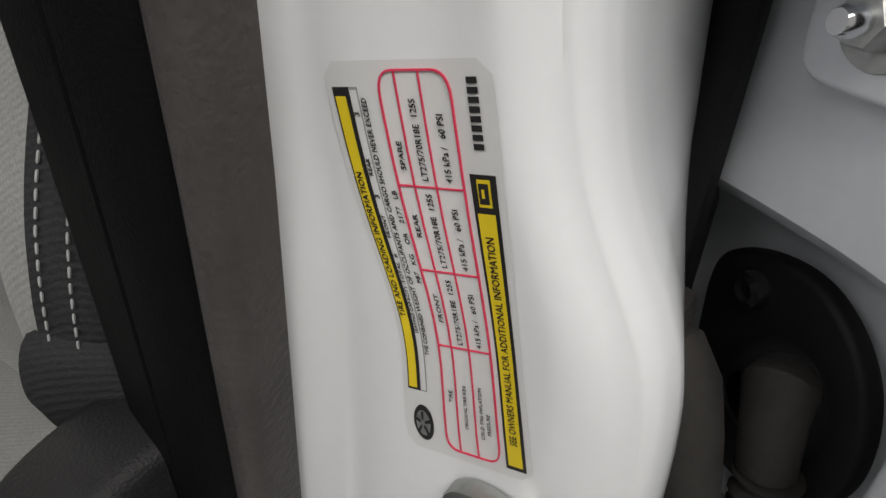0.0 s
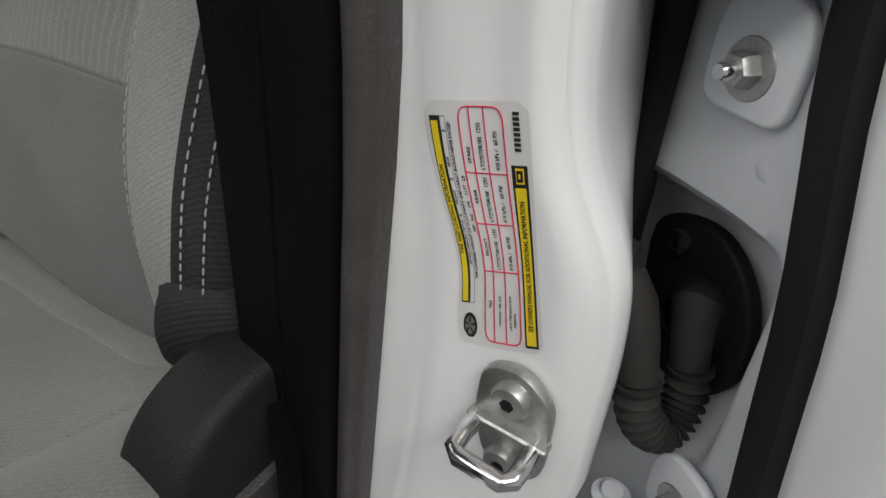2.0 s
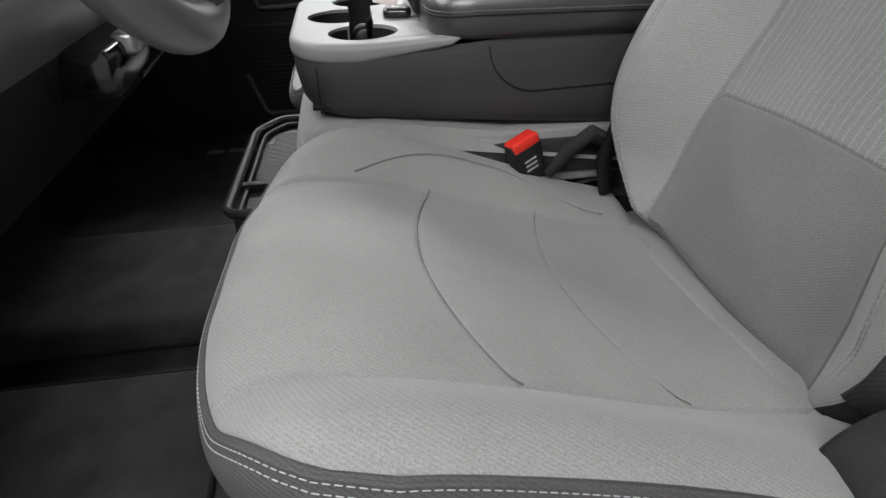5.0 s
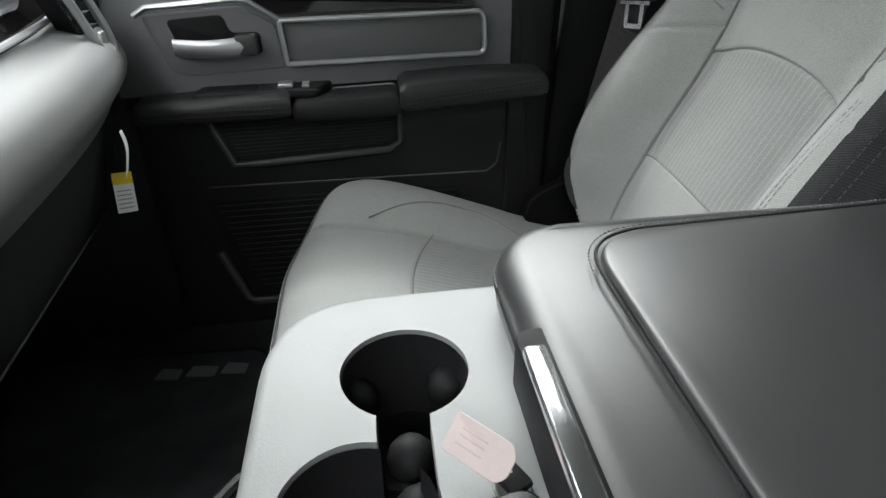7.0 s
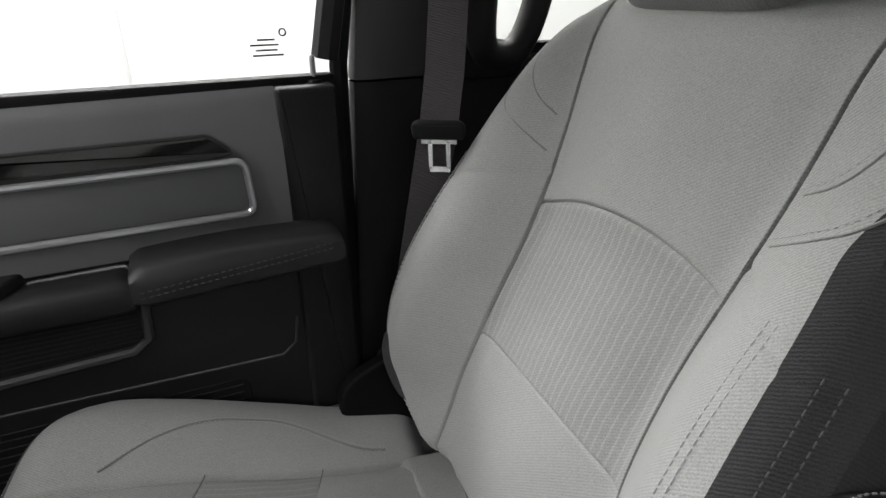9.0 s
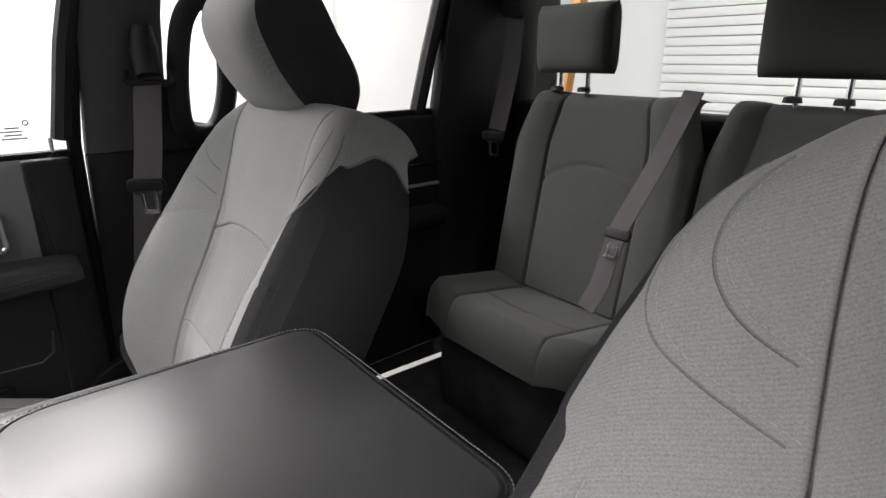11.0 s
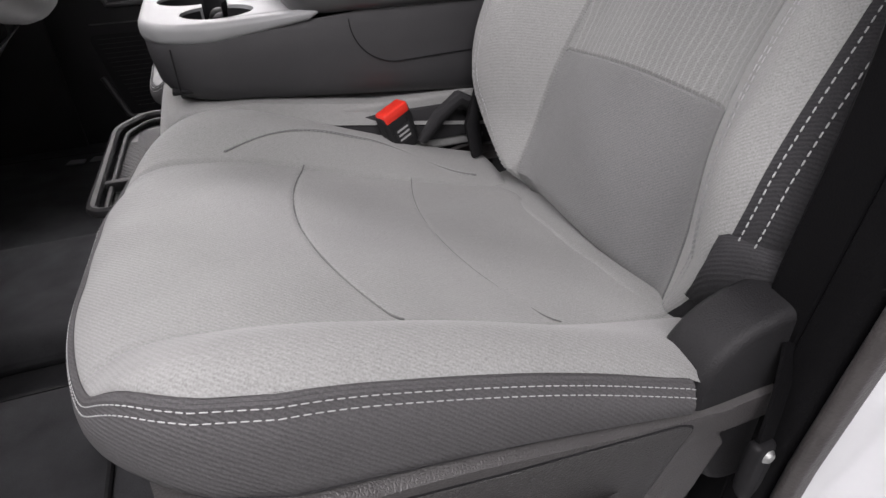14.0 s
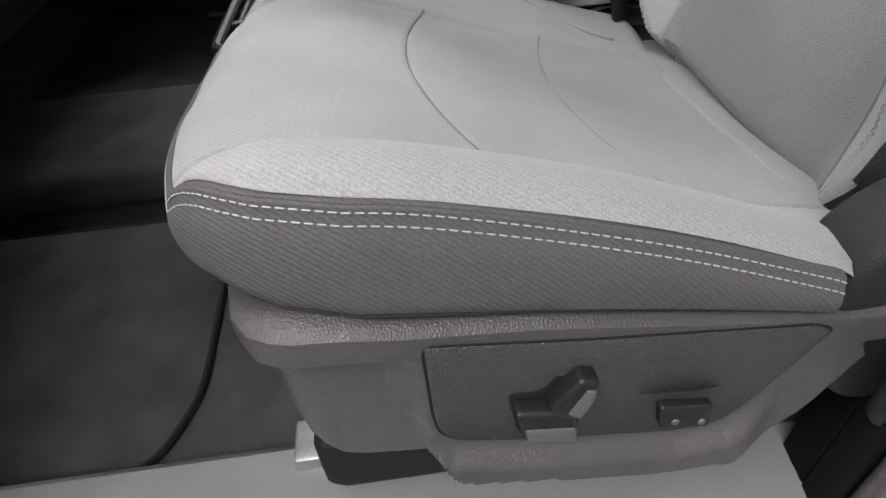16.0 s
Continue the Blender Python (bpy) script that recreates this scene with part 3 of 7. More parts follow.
def front_seat(label, yc, side, dz=0.0, dx=0.0, lift=0.0, power=False, wide=1.0, sink=0.0, slope=0.10, thick=0.115, back_wide=1.0, inner=1.0, back_off=(0.0, 0.0, 0.0), line_out=0.40, line_in=0.62):
    """side: +1 where the middle of the truck lies towards +y."""
    seat = thing("front_seat", label, "car seat", "front seats", at=(0.05 + dx, yc, FLOOR))

    def world_at(x, w, z):
        return Vector((x + dx, yc + side * w * wide, z + dz))

    def back_at(p):
        return Vector((p.x + dx + back_off[0], yc + back_off[1] + side * p.y * back_wide * (inner if p.y > 0 else 1.0), p.z + dz + back_off[2]))

    made = []

    def add(name, bm, mat, lab="", parent=None):
        o = part(name, bm, mat, parent, lab)
        if parent is None:
            made.append(o)
        return o

    # cushion cover
    ws = warp([-HALF + 2 * HALF * k / 90 for k in range(91)], [-SEAM, SEAM])
    ws = [w for w in ws if abs(w) <= HALF]
    n1, n2, n3 = 40, 26, 30
    rows = []
    for i in range(n1 + n2 + n3 + 1):
        row = []
        for w in ws:
            knots = (seat_front(w), seam_one(w), seam_two(w), cushion_end(w, slope))
            if i <= n1:
                x = knots[0] + (knots[1] - knots[0]) * (0.5 - 0.5 * math.cos(math.pi * i / n1))
            elif i <= n1 + n2:
                x = knots[1] + (knots[2] - knots[1]) * (0.5 - 0.5 * math.cos(math.pi * (i - n1) / n2))
            else:
                x = knots[2] + (knots[3] - knots[2]) * (0.5 - 0.5 * math.cos(math.pi * (i - n1 - n2) / n3))
            z = cushion_height(x, w, slope) + sink
            if x > -0.19:
                z -= groove(abs(w) - SEAM, 0.0030, 0.006 * smoothstep(-0.19, -0.15, x)) + groove(abs(w) - SEAM, 0.015, (0.003 if power else 0.008) * smoothstep(-0.17, -0.10, x))
            if abs(w) < SEAM:
                z -= groove(x - knots[1], 0.0024, 0.0014) + groove(x - knots[2], 0.0024, 0.0008)
                z += 0.0012 * math.sin(60 * w) * math.sin(25 * x)
            z += 0.0022 * noise.noise(Vector((x * 9, w * 9 + side, 3.1 * side)))
            row.append(world_at(x, w, z))
        rows.append(row)
    mids = [(a + b) / 2 for a, b in zip(ws, ws[1:])]
    zone = sheet_split(rows, lambda i, j: "in" if n1 <= i < n1 + n2 and abs(mids[j]) < SEAM else (("bl" if mids[j] > 0 else "br") if abs(mids[j]) > SEAM else "fr"))
    add("cushion_centre", zone["fr"], FABRIC)
    add("cushion_insert", zone["in"], FABRIC if power else FABRIC_STRIPE, "ribbed grey cloth seat insert" if not power else "grey cloth seat insert")
    add("cushion_bolster", zone["bl"], FABRIC)
    add("cushion_bolster", zone["br"], FABRIC)

    # dark tubes lie in the shallow grooves and stand for their shade
    for name, bend, r in (("seam", seam_one, 0.0009), ("seam", seam_two, 0.0006)):
        way = [-SEAM + 2 * SEAM * k / 60 for k in range(61)]
        add(name, tube([world_at(bend(w), w, cushion_height(bend(w), w, slope) + sink - 0.0012 + 0.0022 * noise.noise(Vector((bend(w) * 9, w * 9 + side, 3.1 * side)))) for w in way], r, 6), SEAM_SHADE)

    # dark cloth band below the cushion's edge, with two rows of pale stitches
    path = [(0.190 - 0.35 * k / 60, -HALF) for k in range(60)]
    arc = []
    for k in range(0, 61):
        w = -HALF + 2 * HALF * k / 60
        arc.append((seat_front(w), w))
    path = [p for p in path if p[0] > seat_front(-HALF) + 0.004] + arc + [(x, HALF) for x in (seat_front(HALF) + 0.004 + (0.300 - seat_front(HALF)) * k / 40 for k in range(41))]
    low = [(-0.24, 0.970), (-0.17, 0.987), (-0.13, 0.990), (-0.09, 0.989), (-0.037, 0.980), (0.021, 0.974), (0.083, 0.965), (0.151, 0.954), (0.184, 0.948), (0.35, 0.915)]
    outs = []
    for i, (x, w) in enumerate(path):
        a, b = path[max(i - 1, 0)], path[min(i + 1, len(path) - 1)]
        t = Vector((b[0] - a[0], b[1] - a[1]))
        nrm = Vector((t.y, -t.x)).normalized() * -1
        outs.append(nrm)
    def band_bulge(drop, height):
        t = drop / height
        return 0.0045 + 0.0022 * smoothstep(0.006, 0.020, drop) + 0.004 * math.sin(math.pi * t) - 0.012 * smoothstep(0.8, 1.0, t)

    rows, edge = [], []
    for (x, w), nrm in zip(path, outs):
        top = cushion_height(x, w, slope) + sink
        bottom = min(soft_at(low, x) - 0.040 * smoothstep(-HALF + 0.03, -HALF + 0.16, w) + sink, top - 0.03)
        row = []
        for k in range(15):
            t = (k / 14) ** 1.4
            drop = (top - bottom) * t
            bulge = band_bulge(drop, top - bottom)
            z = top - drop
            if k == 0:
                bulge = -0.001
            row.append(world_at(x + nrm.x * bulge, w + nrm.y * bulge, z))
        rows.append(row)
        edge.append((x, w, top, bottom, nrm))
    add("cushion_side_band", patch(rows), FABRIC_BAND, "dark grey twill side band with double pale stitching")
    tuck = []
    for x, w, top, bottom, nrm in edge:
        drop = (top - bottom) * 0.86
        b = band_bulge(drop, top - bottom) + 0.0002
        tuck.append(world_at(x + nrm.x * b, w + nrm.y * b, top - drop))
    add("band_seam", tube(tuck, 0.0009, 6), FABRIC_DARK, "charcoal tuck seam low on the band")
    for drop in (0.0038, 0.0100):
        line = [world_at(x + n_.x * (band_bulge(drop, top - bot) + 0.0006), w + n_.y * (band_bulge(drop, top - bot) + 0.0006), top - drop) for x, w, top, bot, n_ in edge]
        add("stitching", dashes(line, 0.0042, 0.0016, 0.00040), THREAD)
    # piping ridge between the stitches and the cover
    add("edge_piping", tube([world_at(x + n_.x * 0.0015, w + n_.y * 0.0015, top - 0.0012) for x, w, top, bot, n_ in edge], 0.0016, 6), FABRIC_BAND)
    # raised seam on the bolster with two stitch rows
    for sgn in ((1,) if power else (1, -1)):
        def seam_at(t, off, up):
            x = -0.085 + 0.33 * t
            w = 0.195 + 0.055 * math.sin(math.pi * min(1.0, t * 2.2) / 2) * (1 - smoothstep(0.55, 1.0, t) * 0.85) + off * 0.6
            return world_at(x + off, sgn * w, cushion_height(x + off, sgn * w, slope) + sink + up)

        add("seam", tube([seam_at(k / 39, 0.004, -0.0004) for k in range(40)], 0.0016, 6), FABRIC_SHADE_SEAM)
        for off in (0.0, 0.008):
            add("stitching", dashes([seam_at(k / 39, off, 0.0006) for k in range(40)], 0.004, 0.002, 0.0005), THREAD_GREY)

    # backrest front cover
    us = warp([-1 + 2 * k / 84 for k in range(85)], [-0.56, 0.56], 0.016, 10)
    us = sorted(set(us) | {-0.955, 0.955})
    n1, n2, n3 = 34, 30, 44
    rows, heights = [], []

    def edge_off(s, sgn):
        """How far the charcoal side reaches onto the face of the bolster."""
        if sgn > 0 and not power:
            return 0.042 * smoothstep(0.90, 0.74, s)
        return 0.027 - 0.012 * smoothstep(0.665, 0.695, s) - 0.015 * smoothstep(0.80, 0.885, s)

    for i in range(n1 + n2 + n3 + 1):
        row, level = [], []
        for u in us:
            # columns keep to the seams: |u| = 0.56 lies on the seam
            ww = 0.134 * max(-1, min(1, u / 0.56))
            knots = (0.0, lower_line(ww), arch(ww), 1.0)
            if i <= n1:
                s = knots[1] * (0.5 - 0.5 * math.cos(math.pi * i / n1))
            elif i <= n1 + n2:
                s = knots[1] + (knots[2] - knots[1]) * (0.5 - 0.5 * math.cos(math.pi * (i - n1) / n2))
            else:
                s = knots[2] + (1 - knots[2]) * (0.5 - 0.5 * math.cos(math.pi * (i - n1 - n2) / n3))
            hw, sm = soft_at(HALF_BACK, s, 0.03), seam_half(s, u)
            sm = min(sm, hw - 0.012)
            a = abs(u)
            strip = 1.0 - 0.44 * edge_off(s, u) / (hw - sm)
            if a > 0.955:
                a = strip + (1.0 - strip) * (a - 0.955) / 0.045
            elif a > 0.56:
                a = 0.56 + (strip - 0.56) * (a - 0.56) / 0.395
            level.append(s)
            w = sm * a / 0.56 if a < 0.56 else sm + (hw - sm) * (a - 0.56) / 0.44
            p = back_point(s, math.copysign(w, u))
            _, n = back_base(s)
            deep = groove(w - sm, 0.0014, 0.0055)
            if a < 0.55:
                deep += groove((s - knots[2]) * BACK_LEN, 0.0018, 0.0040) + groove((s - knots[1]) * BACK_LEN, 0.0016, 0.0026)
            else:
                deep += groove((s - (0.70 - 0.10 * (a - 0.56) / 0.44)) * BACK_LEN, 0.004, 0.003)
            p -= n * (deep - 0.002 * noise.noise(Vector((s * 7, u * 3, 5.0 * side)))) * (1 - a ** 6)
            row.append(back_at(p))
        rows.append(row)
        heights.append(level)
    um = [(a + b) / 2 for a, b in zip(us, us[1:])]

    def back_zone(i, j):
        if abs(um[j]) > 0.955 and heights[i][j] < 0.884:
            return "edge" if um[j] > 0 else "edge2"
        if abs(um[j]) > 0.56:
            return "bolster" if um[j] > 0 else "bolster2"
        return "low" if i < n1 else ("insert" if i < n1 + n2 else "upper")

    zone = sheet_split(rows, back_zone)
    add("backrest_bolster", zone["bolster"], FABRIC)
    add("backrest_bolster", zone["bolster2"], FABRIC)
    add("backrest_edge", zone["edge"], FABRIC_DARK, "charcoal cloth strip along the bolster")
    add("backrest_edge", zone["edge2"], FABRIC_DARK, "charcoal cloth strip along the bolster")
    add("backrest_upper", zone["upper"], FABRIC)
    add("backrest_insert", zone["insert"], FABRIC_STRIPE, "ribbed grey cloth backrest insert")
    # driver's lower panel gets its shade from the cloth colour; the passenger's stays plain
    add("backrest_lower", zone["low"], FABRIC_SHADE_SEAM if power else FABRIC)

    # sides and back of the backrest: the cloth reaches over the shoulders, charcoal cloth below them
    depth = thick

    def side_point(sgn, q, t):
        p = back_point(q, sgn * soft_at(HALF_BACK, q, 0.03))
        _, n = back_base(min(q, 0.93))
        d = depth * (1.0 - 0.35 * smoothstep(0.7, 1.0, q))
        p = p - n * d * t
        p.y += sgn * (0.012 * math.sin(math.pi * t) - 0.022 * t * t)
        p.z -= 0.040 * t * t * smoothstep(0.78, 1.0, q)
        return back_at(p)

    def shoulder_line(t):
        return 0.884 + 0.036 * smoothstep(0.0, 0.35, t) - 0.034 * smoothstep(0.55, 1.0, t)

    ts = [0.0, 0.015, 0.03, 0.045, 0.06, 0.075, 0.09, 0.11, 0.13, 0.17, 0.22, 0.30, 0.38, 0.47, 0.56, 0.66, 0.76, 0.84, 0.92, 1.0]
    for sgn in (-1, 1):
        dark = [[side_point(sgn, shoulder_line(t) * i / 50, t) for t in ts] for i in range(51)]
        pale = [[side_point(sgn, shoulder_line(t) + (1 - shoulder_line(t)) * i / 24, t) for t in ts] for i in range(25)]
        add("backrest_side", patch(dark), FABRIC_DARK, "charcoal cloth backrest side")
        add("backrest_shoulder", patch(pale), FABRIC)
        add("shoulder_piping", tube([side_point(sgn, shoulder_line(t), t) for t in ts], 0.0022, 6), FABRIC_SHADE_SEAM)
        for row in (0, 1):
            pts = []
            for i in range(80):
                q = 0.20 + 0.455 * i / 79
                w = soft_at(HALF_BACK, q, 0.03) - (0.0205 if row == 0 else 0.0105)
                pts.append(back_at(back_point(q, sgn * w) + back_base(q)[1] * 0.0007))
            if sgn < 0 or not power:
                add("stitching", dashes(pts, 0.0044, 0.0022, 0.0006), THREAD if sgn < 0 else THREAD_FAINT)
    top = []
    for u in us:
        w = soft_at(HALF_BACK, 1.0, 0.03) * u
        row = []
        for t in ts:
            p = back_point(1.0, w)
            _, n = back_base(0.93)
            p = p - n * depth * 0.65 * t
            p.z += 0.010 * math.sin(math.pi * t) * (1 - u ** 4) - 0.040 * t * t
            p.y += (-0.022 * t * t + 0.012 * math.sin(math.pi * t)) * u ** 5
            row.append(back_at(p))
        top.append(row)
    add("backrest_top", patch(top), FABRIC)
    rows = []
    for i in range(41):
        a_, b_ = side_point(-1, i / 40, 1.0), side_point(1, i / 40, 1.0)
        rows.append([a_.lerp(b_, k / 12) + Vector((0.014 * math.sin(math.pi * k / 12), 0, 0)) for k in range(13)])
    add("backrest_rear", patch(rows), FABRIC_DARK, "charcoal cloth backrest rear")
    # stitched lines on the bolsters
    for sgn in (-1, 1):
        for extra in (0.0, 0.008):
            pts = []
            for k in range(60):
                s = 0.08 + 0.60 * k / 59
                hw, sm = soft_at(HALF_BACK, s, 0.03), soft_at(SEAM_BACK, s, 0.04)
                w = sm + (hw - sm) * ((line_in if sgn > 0 else line_out) - 0.25 * smoothstep(0.30, 0.05, s)) + extra
                p = back_point(s, sgn * w) + back_base(s)[1] * 0.0006
                pts.append(back_at(p))
            add("seam", dashes(pts, 0.005, 0.002, 0.0007), THREAD_GREY)

        # curved shoulder seams that cross the bolster
        for way, offs in (([(0.03, 0.725), (0.3, 0.745), (0.65, 0.775), (0.86, 0.82), (0.95, 0.90), (0.93, 0.96)], (0.0,)),
                          ([(0.03, 0.785), (0.35, 0.808), (0.58, 0.85), (0.70, 0.91), (0.70, 0.965)], (0.0,))):
            line = []
            for k in range(len(way) - 1):
                for q in range(8):
                    line.append((way[k][0] + (way[k + 1][0] - way[k][0]) * q / 8, way[k][1] + (way[k + 1][1] - way[k][1]) * q / 8))
            line = [tuple(sum(c[m] for c in line[max(0, i - 3):i + 4]) / len(line[max(0, i - 3):i + 4]) for m in (0, 1)) for i in range(len(line))]

            def on_bolster(f, s, up):
                hw, sm = soft_at(HALF_BACK, s, 0.03), soft_at(SEAM_BACK, s, 0.04)
                return back_at(back_point(s, sgn * (sm + (hw - sm) * f)) + back_base(s)[1] * up)

            add("seam", tube([on_bolster(f, s, -0.0006) for f, s in line], 0.0012, 6), FABRIC_SHADE_SEAM)
            for o in offs:
                add("stitching", dashes([on_bolster(f - 0.05 - o * 6, s + 0.006 + o, 0.0004) for f, s in line], 0.0035, 0.003, 0.0004), THREAD_GREY)

    # headrest
    before = set(bpy.data.objects)
    headrest(None, lift)
    for o in set(bpy.data.objects) - before:
        if o.parent is None:
            o.data.transform(Matrix.Translation((dx, yc, dz)))
            made.append(o)
        else:
            o.data.transform(Matrix.Translation((dx, yc, dz)))

    # moulded seat base
    rows = []
    top_l = [(-0.25, 0.975), (-0.15, 0.984), (-0.115, 0.994), (-0.09, 0.993), (-0.037, 0.984), (0.021, 0.978), (0.083, 0.968), (0.151, 0.957), (0.19, 0.951), (0.215, 0.947), (0.27, 0.950), (0.42, 0.94)]
    bot_l = [(-0.25, 0.945), (-0.160, 0.925), (-0.146, 0.893), (-0.133, 0.866), (-0.118, 0.846), (-0.095, 0.831), (-0.05, 0.825), (0.025, 0.826), (0.108, 0.813), (0.165, 0.816), (0.195, 0.840), (0.224, 0.885), (0.27, 0.90), (0.42, 0.88)]
    frame_edge = [(-0.042, 0.984), (-0.066, 0.969), (-0.066, 0.906), (-0.058, 0.868), (-0.042, 0.851), (0.025, 0.839), (0.105, 0.825), (0.168, 0.824), (0.205, 0.853), (0.236, 0.905), (0.215, 0.948), (0.10, 0.972)]
    panel_edge = [(-0.045, 0.970), (-0.043, 0.911), (-0.040, 0.894), (-0.030, 0.885), (0.006, 0.877), (0.113, 0.860), (0.144, 0.863), (0.160, 0.879), (0.184, 0.913), (0.198, 0.936), (0.185, 0.943), (0.053, 0.957)]

    def within(outline, x, z):
        """How deep a spot lies inside a convex outline, negative outside."""
        best = 1.0
        for (ax, az), (bx, bz) in zip(outline, outline[1:] + outline[:1]):
            ex, ez = bx - ax, bz - az
            best = min(best, (ex * (z - az) - ez * (x - ax)) / math.hypot(ex, ez))
        return best

    def relief(x, z, zt):
        """The side of the shell: a rounded lip on top, a sunk front field and a raised frame round the switch panel."""
        lip = smoothstep(0.036, 0.027, zt - z)
        rise = min(max(within(frame_edge, x, z) / (0.006 + 0.014 * smoothstep(-0.025, -0.045, x)), 0.0), 1.0)
        under = max(0.0, zt - z - 0.03)
        deep = within(panel_edge, x, z)
        flare = 0.012 * smoothstep(0.001, 0.018, -deep) * smoothstep(0.905, 0.875, z) * smoothstep(0.185, 0.150, x)
        low = (-0.012 * (1 - lip) - 0.03 * under) * (1 - rise) + (0.10 * under + flare) * rise
        return low + 0.0015 * lip * (1 - rise) - 0.004

    step = 0.0026 if power else 0.012
    bpath = [(0.40 - step * k, -HALF - 0.002) for k in range(int(0.51 / step))]
    bpath = [p for p in bpath if p[0] > -0.113]
    front = [(-0.118, -0.299), (-0.128, -0.293), (-0.137, -0.279), (-0.146, -0.245), (-0.152, 0.0), (-0.146, 0.245), (-0.137, 0.279), (-0.128, 0.293), (-0.118, 0.299)]
    bpath = bpath + front + [(x, -w) for x, w in reversed(bpath)]
    levels = 56 if power else 12
    for i, (x, w) in enumerate(bpath):
        a, b = bpath[max(i - 1, 0)], bpath[min(i + 1, len(bpath) - 1)]
        t = Vector((b[0] - a[0], b[1] - a[1])).normalized()
        nx, ny = -t.y, t.x
        zb = soft_at(bot_l, x, 0.008)
        zt = soft_at(top_l, x, 0.008) - 0.075 * smoothstep(-0.27, -0.16, w) + min(sink, 0) * 1.5
        row = []
        for k in range(levels + 1):
            q = k / levels
            z = zt + (zb - zt) * q
            out = 0.010 * smoothstep(0, 0.06, q) - 0.016 * smoothstep(0.88, 1.0, q) ** 2 + (-0.012 if k == 0 else 0)
            if power and w < 0:
                out += relief(x, z, zt)
            row.append(world_at(x + nx * out, w + ny * out, z))
        rows.append(row)
    add("base_shell", patch(rows), PLASTIC_SEAT, "black grained plastic seat base shell")

    def on_side(x, z, out):
        return world_at(x, -HALF - 0.008 - out - 0.10 * max(0.0, soft_at(top_l, x, 0.008) - z - 0.03), z)

    if power:
        ring = rounded([Vector(p) for p in reversed(panel_edge)], 0.006)
        add("panel_gap", slab(inset(ring, -0.0006), -0.012, 0.0004, on_side, 0.0004, 1), RUBBER)
        pan = add("switch_panel", slab(inset(ring, 0.0012), -0.012, 0.0014, on_side, 0.0010, 2), PANEL_SHADED, "sunk grained plastic panel with seat switches")
        well = rounded([(0.001, 0.923), (0.022, 0.921), (0.036, 0.943), (0.054, 0.941), (0.055, 0.925), (0.047, 0.903), (0.045, 0.878), (0.008, 0.885)], 0.006)
        add("switch_well", slab(well, 0.0, 0.0020, on_side, 0.0006, 2), RUBBER, "", pan)
        slide = rounded([(0.004, 0.917), (0.040, 0.912), (0.043, 0.884), (0.010, 0.890)], 0.004)
        add("slide_switch", slab(slide, 0.0, 0.013, on_side, 0.003, 3), SWITCH_BLACK, "satin black seat slide switch", pan)
        add("switch_face", slab(rounded([(0.009, 0.9035), (0.041, 0.8985), (0.0420, 0.8855), (0.0115, 0.8915)], 0.003), 0.010, 0.0142, on_side, 0.002, 2), SWITCH_FACE, "paler grey face of the slide switch", pan)
        tilt = rounded([(0.023, 0.918), (0.041, 0.939), (0.052, 0.936), (0.050, 0.920), (0.042, 0.905), (0.030, 0.909)], 0.003)
        add("recline_switch", slab(tilt, 0.0, 0.014, on_side, 0.003, 3), SWITCH_BLACK, "satin black recline switch", pan)
        add("switch_face", slab(rounded([(0.034, 0.913), (0.0445, 0.932), (0.0505, 0.930), (0.049, 0.920), (0.0425, 0.908)], 0.002), 0.011, 0.0152, on_side, 0.0015, 2), SWITCH_FACE, "paler grey face of the recline switch", pan)
        add("lumbar_switch", slab(rounded([(0.095, 0.896), (0.131, 0.890), (0.132, 0.869), (0.098, 0.874)], 0.004), -0.001, 0.008, on_side, 0.002, 3), SWITCH_BLACK, "black rocker lumbar switch with two dimples", pan)
        for u, v in ((0.107, 0.880), (0.125, 0.876)):
            bm = lathe([(0.0, 0.0), (0.0030, 0.0), (0.0022, 0.0012), (0.0, 0.0016)], disc_pose(on_side(u, v, 0.0076), (0, -side, 0)), 12)
            add("dimple", bm, SWITCH_FACE, "", pan)
        brow = []
        for k in range(25):
            t = k / 24
            brow.append([on_side(0.080 + 0.058 * t, 0.9035 - 0.004 * t + 0.0062 * math.sin(math.pi * t) - 0.010 * q * math.sin(math.pi * t), 0.0014 + 0.0062 * math.sin(math.pi * t) * (1 - q) ** 2 - 0.001 * q) for q in (0.0, 0.2, 0.4, 0.7, 1.0)])
        add("switch_brow", patch(brow), PLASTIC_SEAT, "", pan)
    # cover at the hinge of the backrest
    rows = []
    for i in range(17):
        v = i / 16
        row = []
        for k in range(23):
            f = k / 22
            t = max(0.0, (f - 0.22) / 0.78)
            q = (0.182 + 0.055 * t) * (1 - v) + 0.300 * v
            hw = soft_at(HALF_BACK, q, 0.03)
            edge = math.sin(math.pi * v) ** 0.35 if 0 < v < 1 else 0.0
            if f < 0.22:
                p = back_point(q, -(hw - 0.036 * (1 - f / 0.22))) + back_base(q)[1] * (0.012 * edge * min(1.0, f / 0.05) - 0.001)
                row.append(back_at(p))
            else:
                p = side_point(-1, q, t)
                p.y -= side * (0.012 * edge - 0.001)
                row.append(p + Vector((-0.012 * edge * (1 - t) ** 4, 0, 0)))
        rows.append(row)
    add("hinge_cover", patch(rows), FABRIC_DARK, "charcoal cloth cover at the backrest hinge")
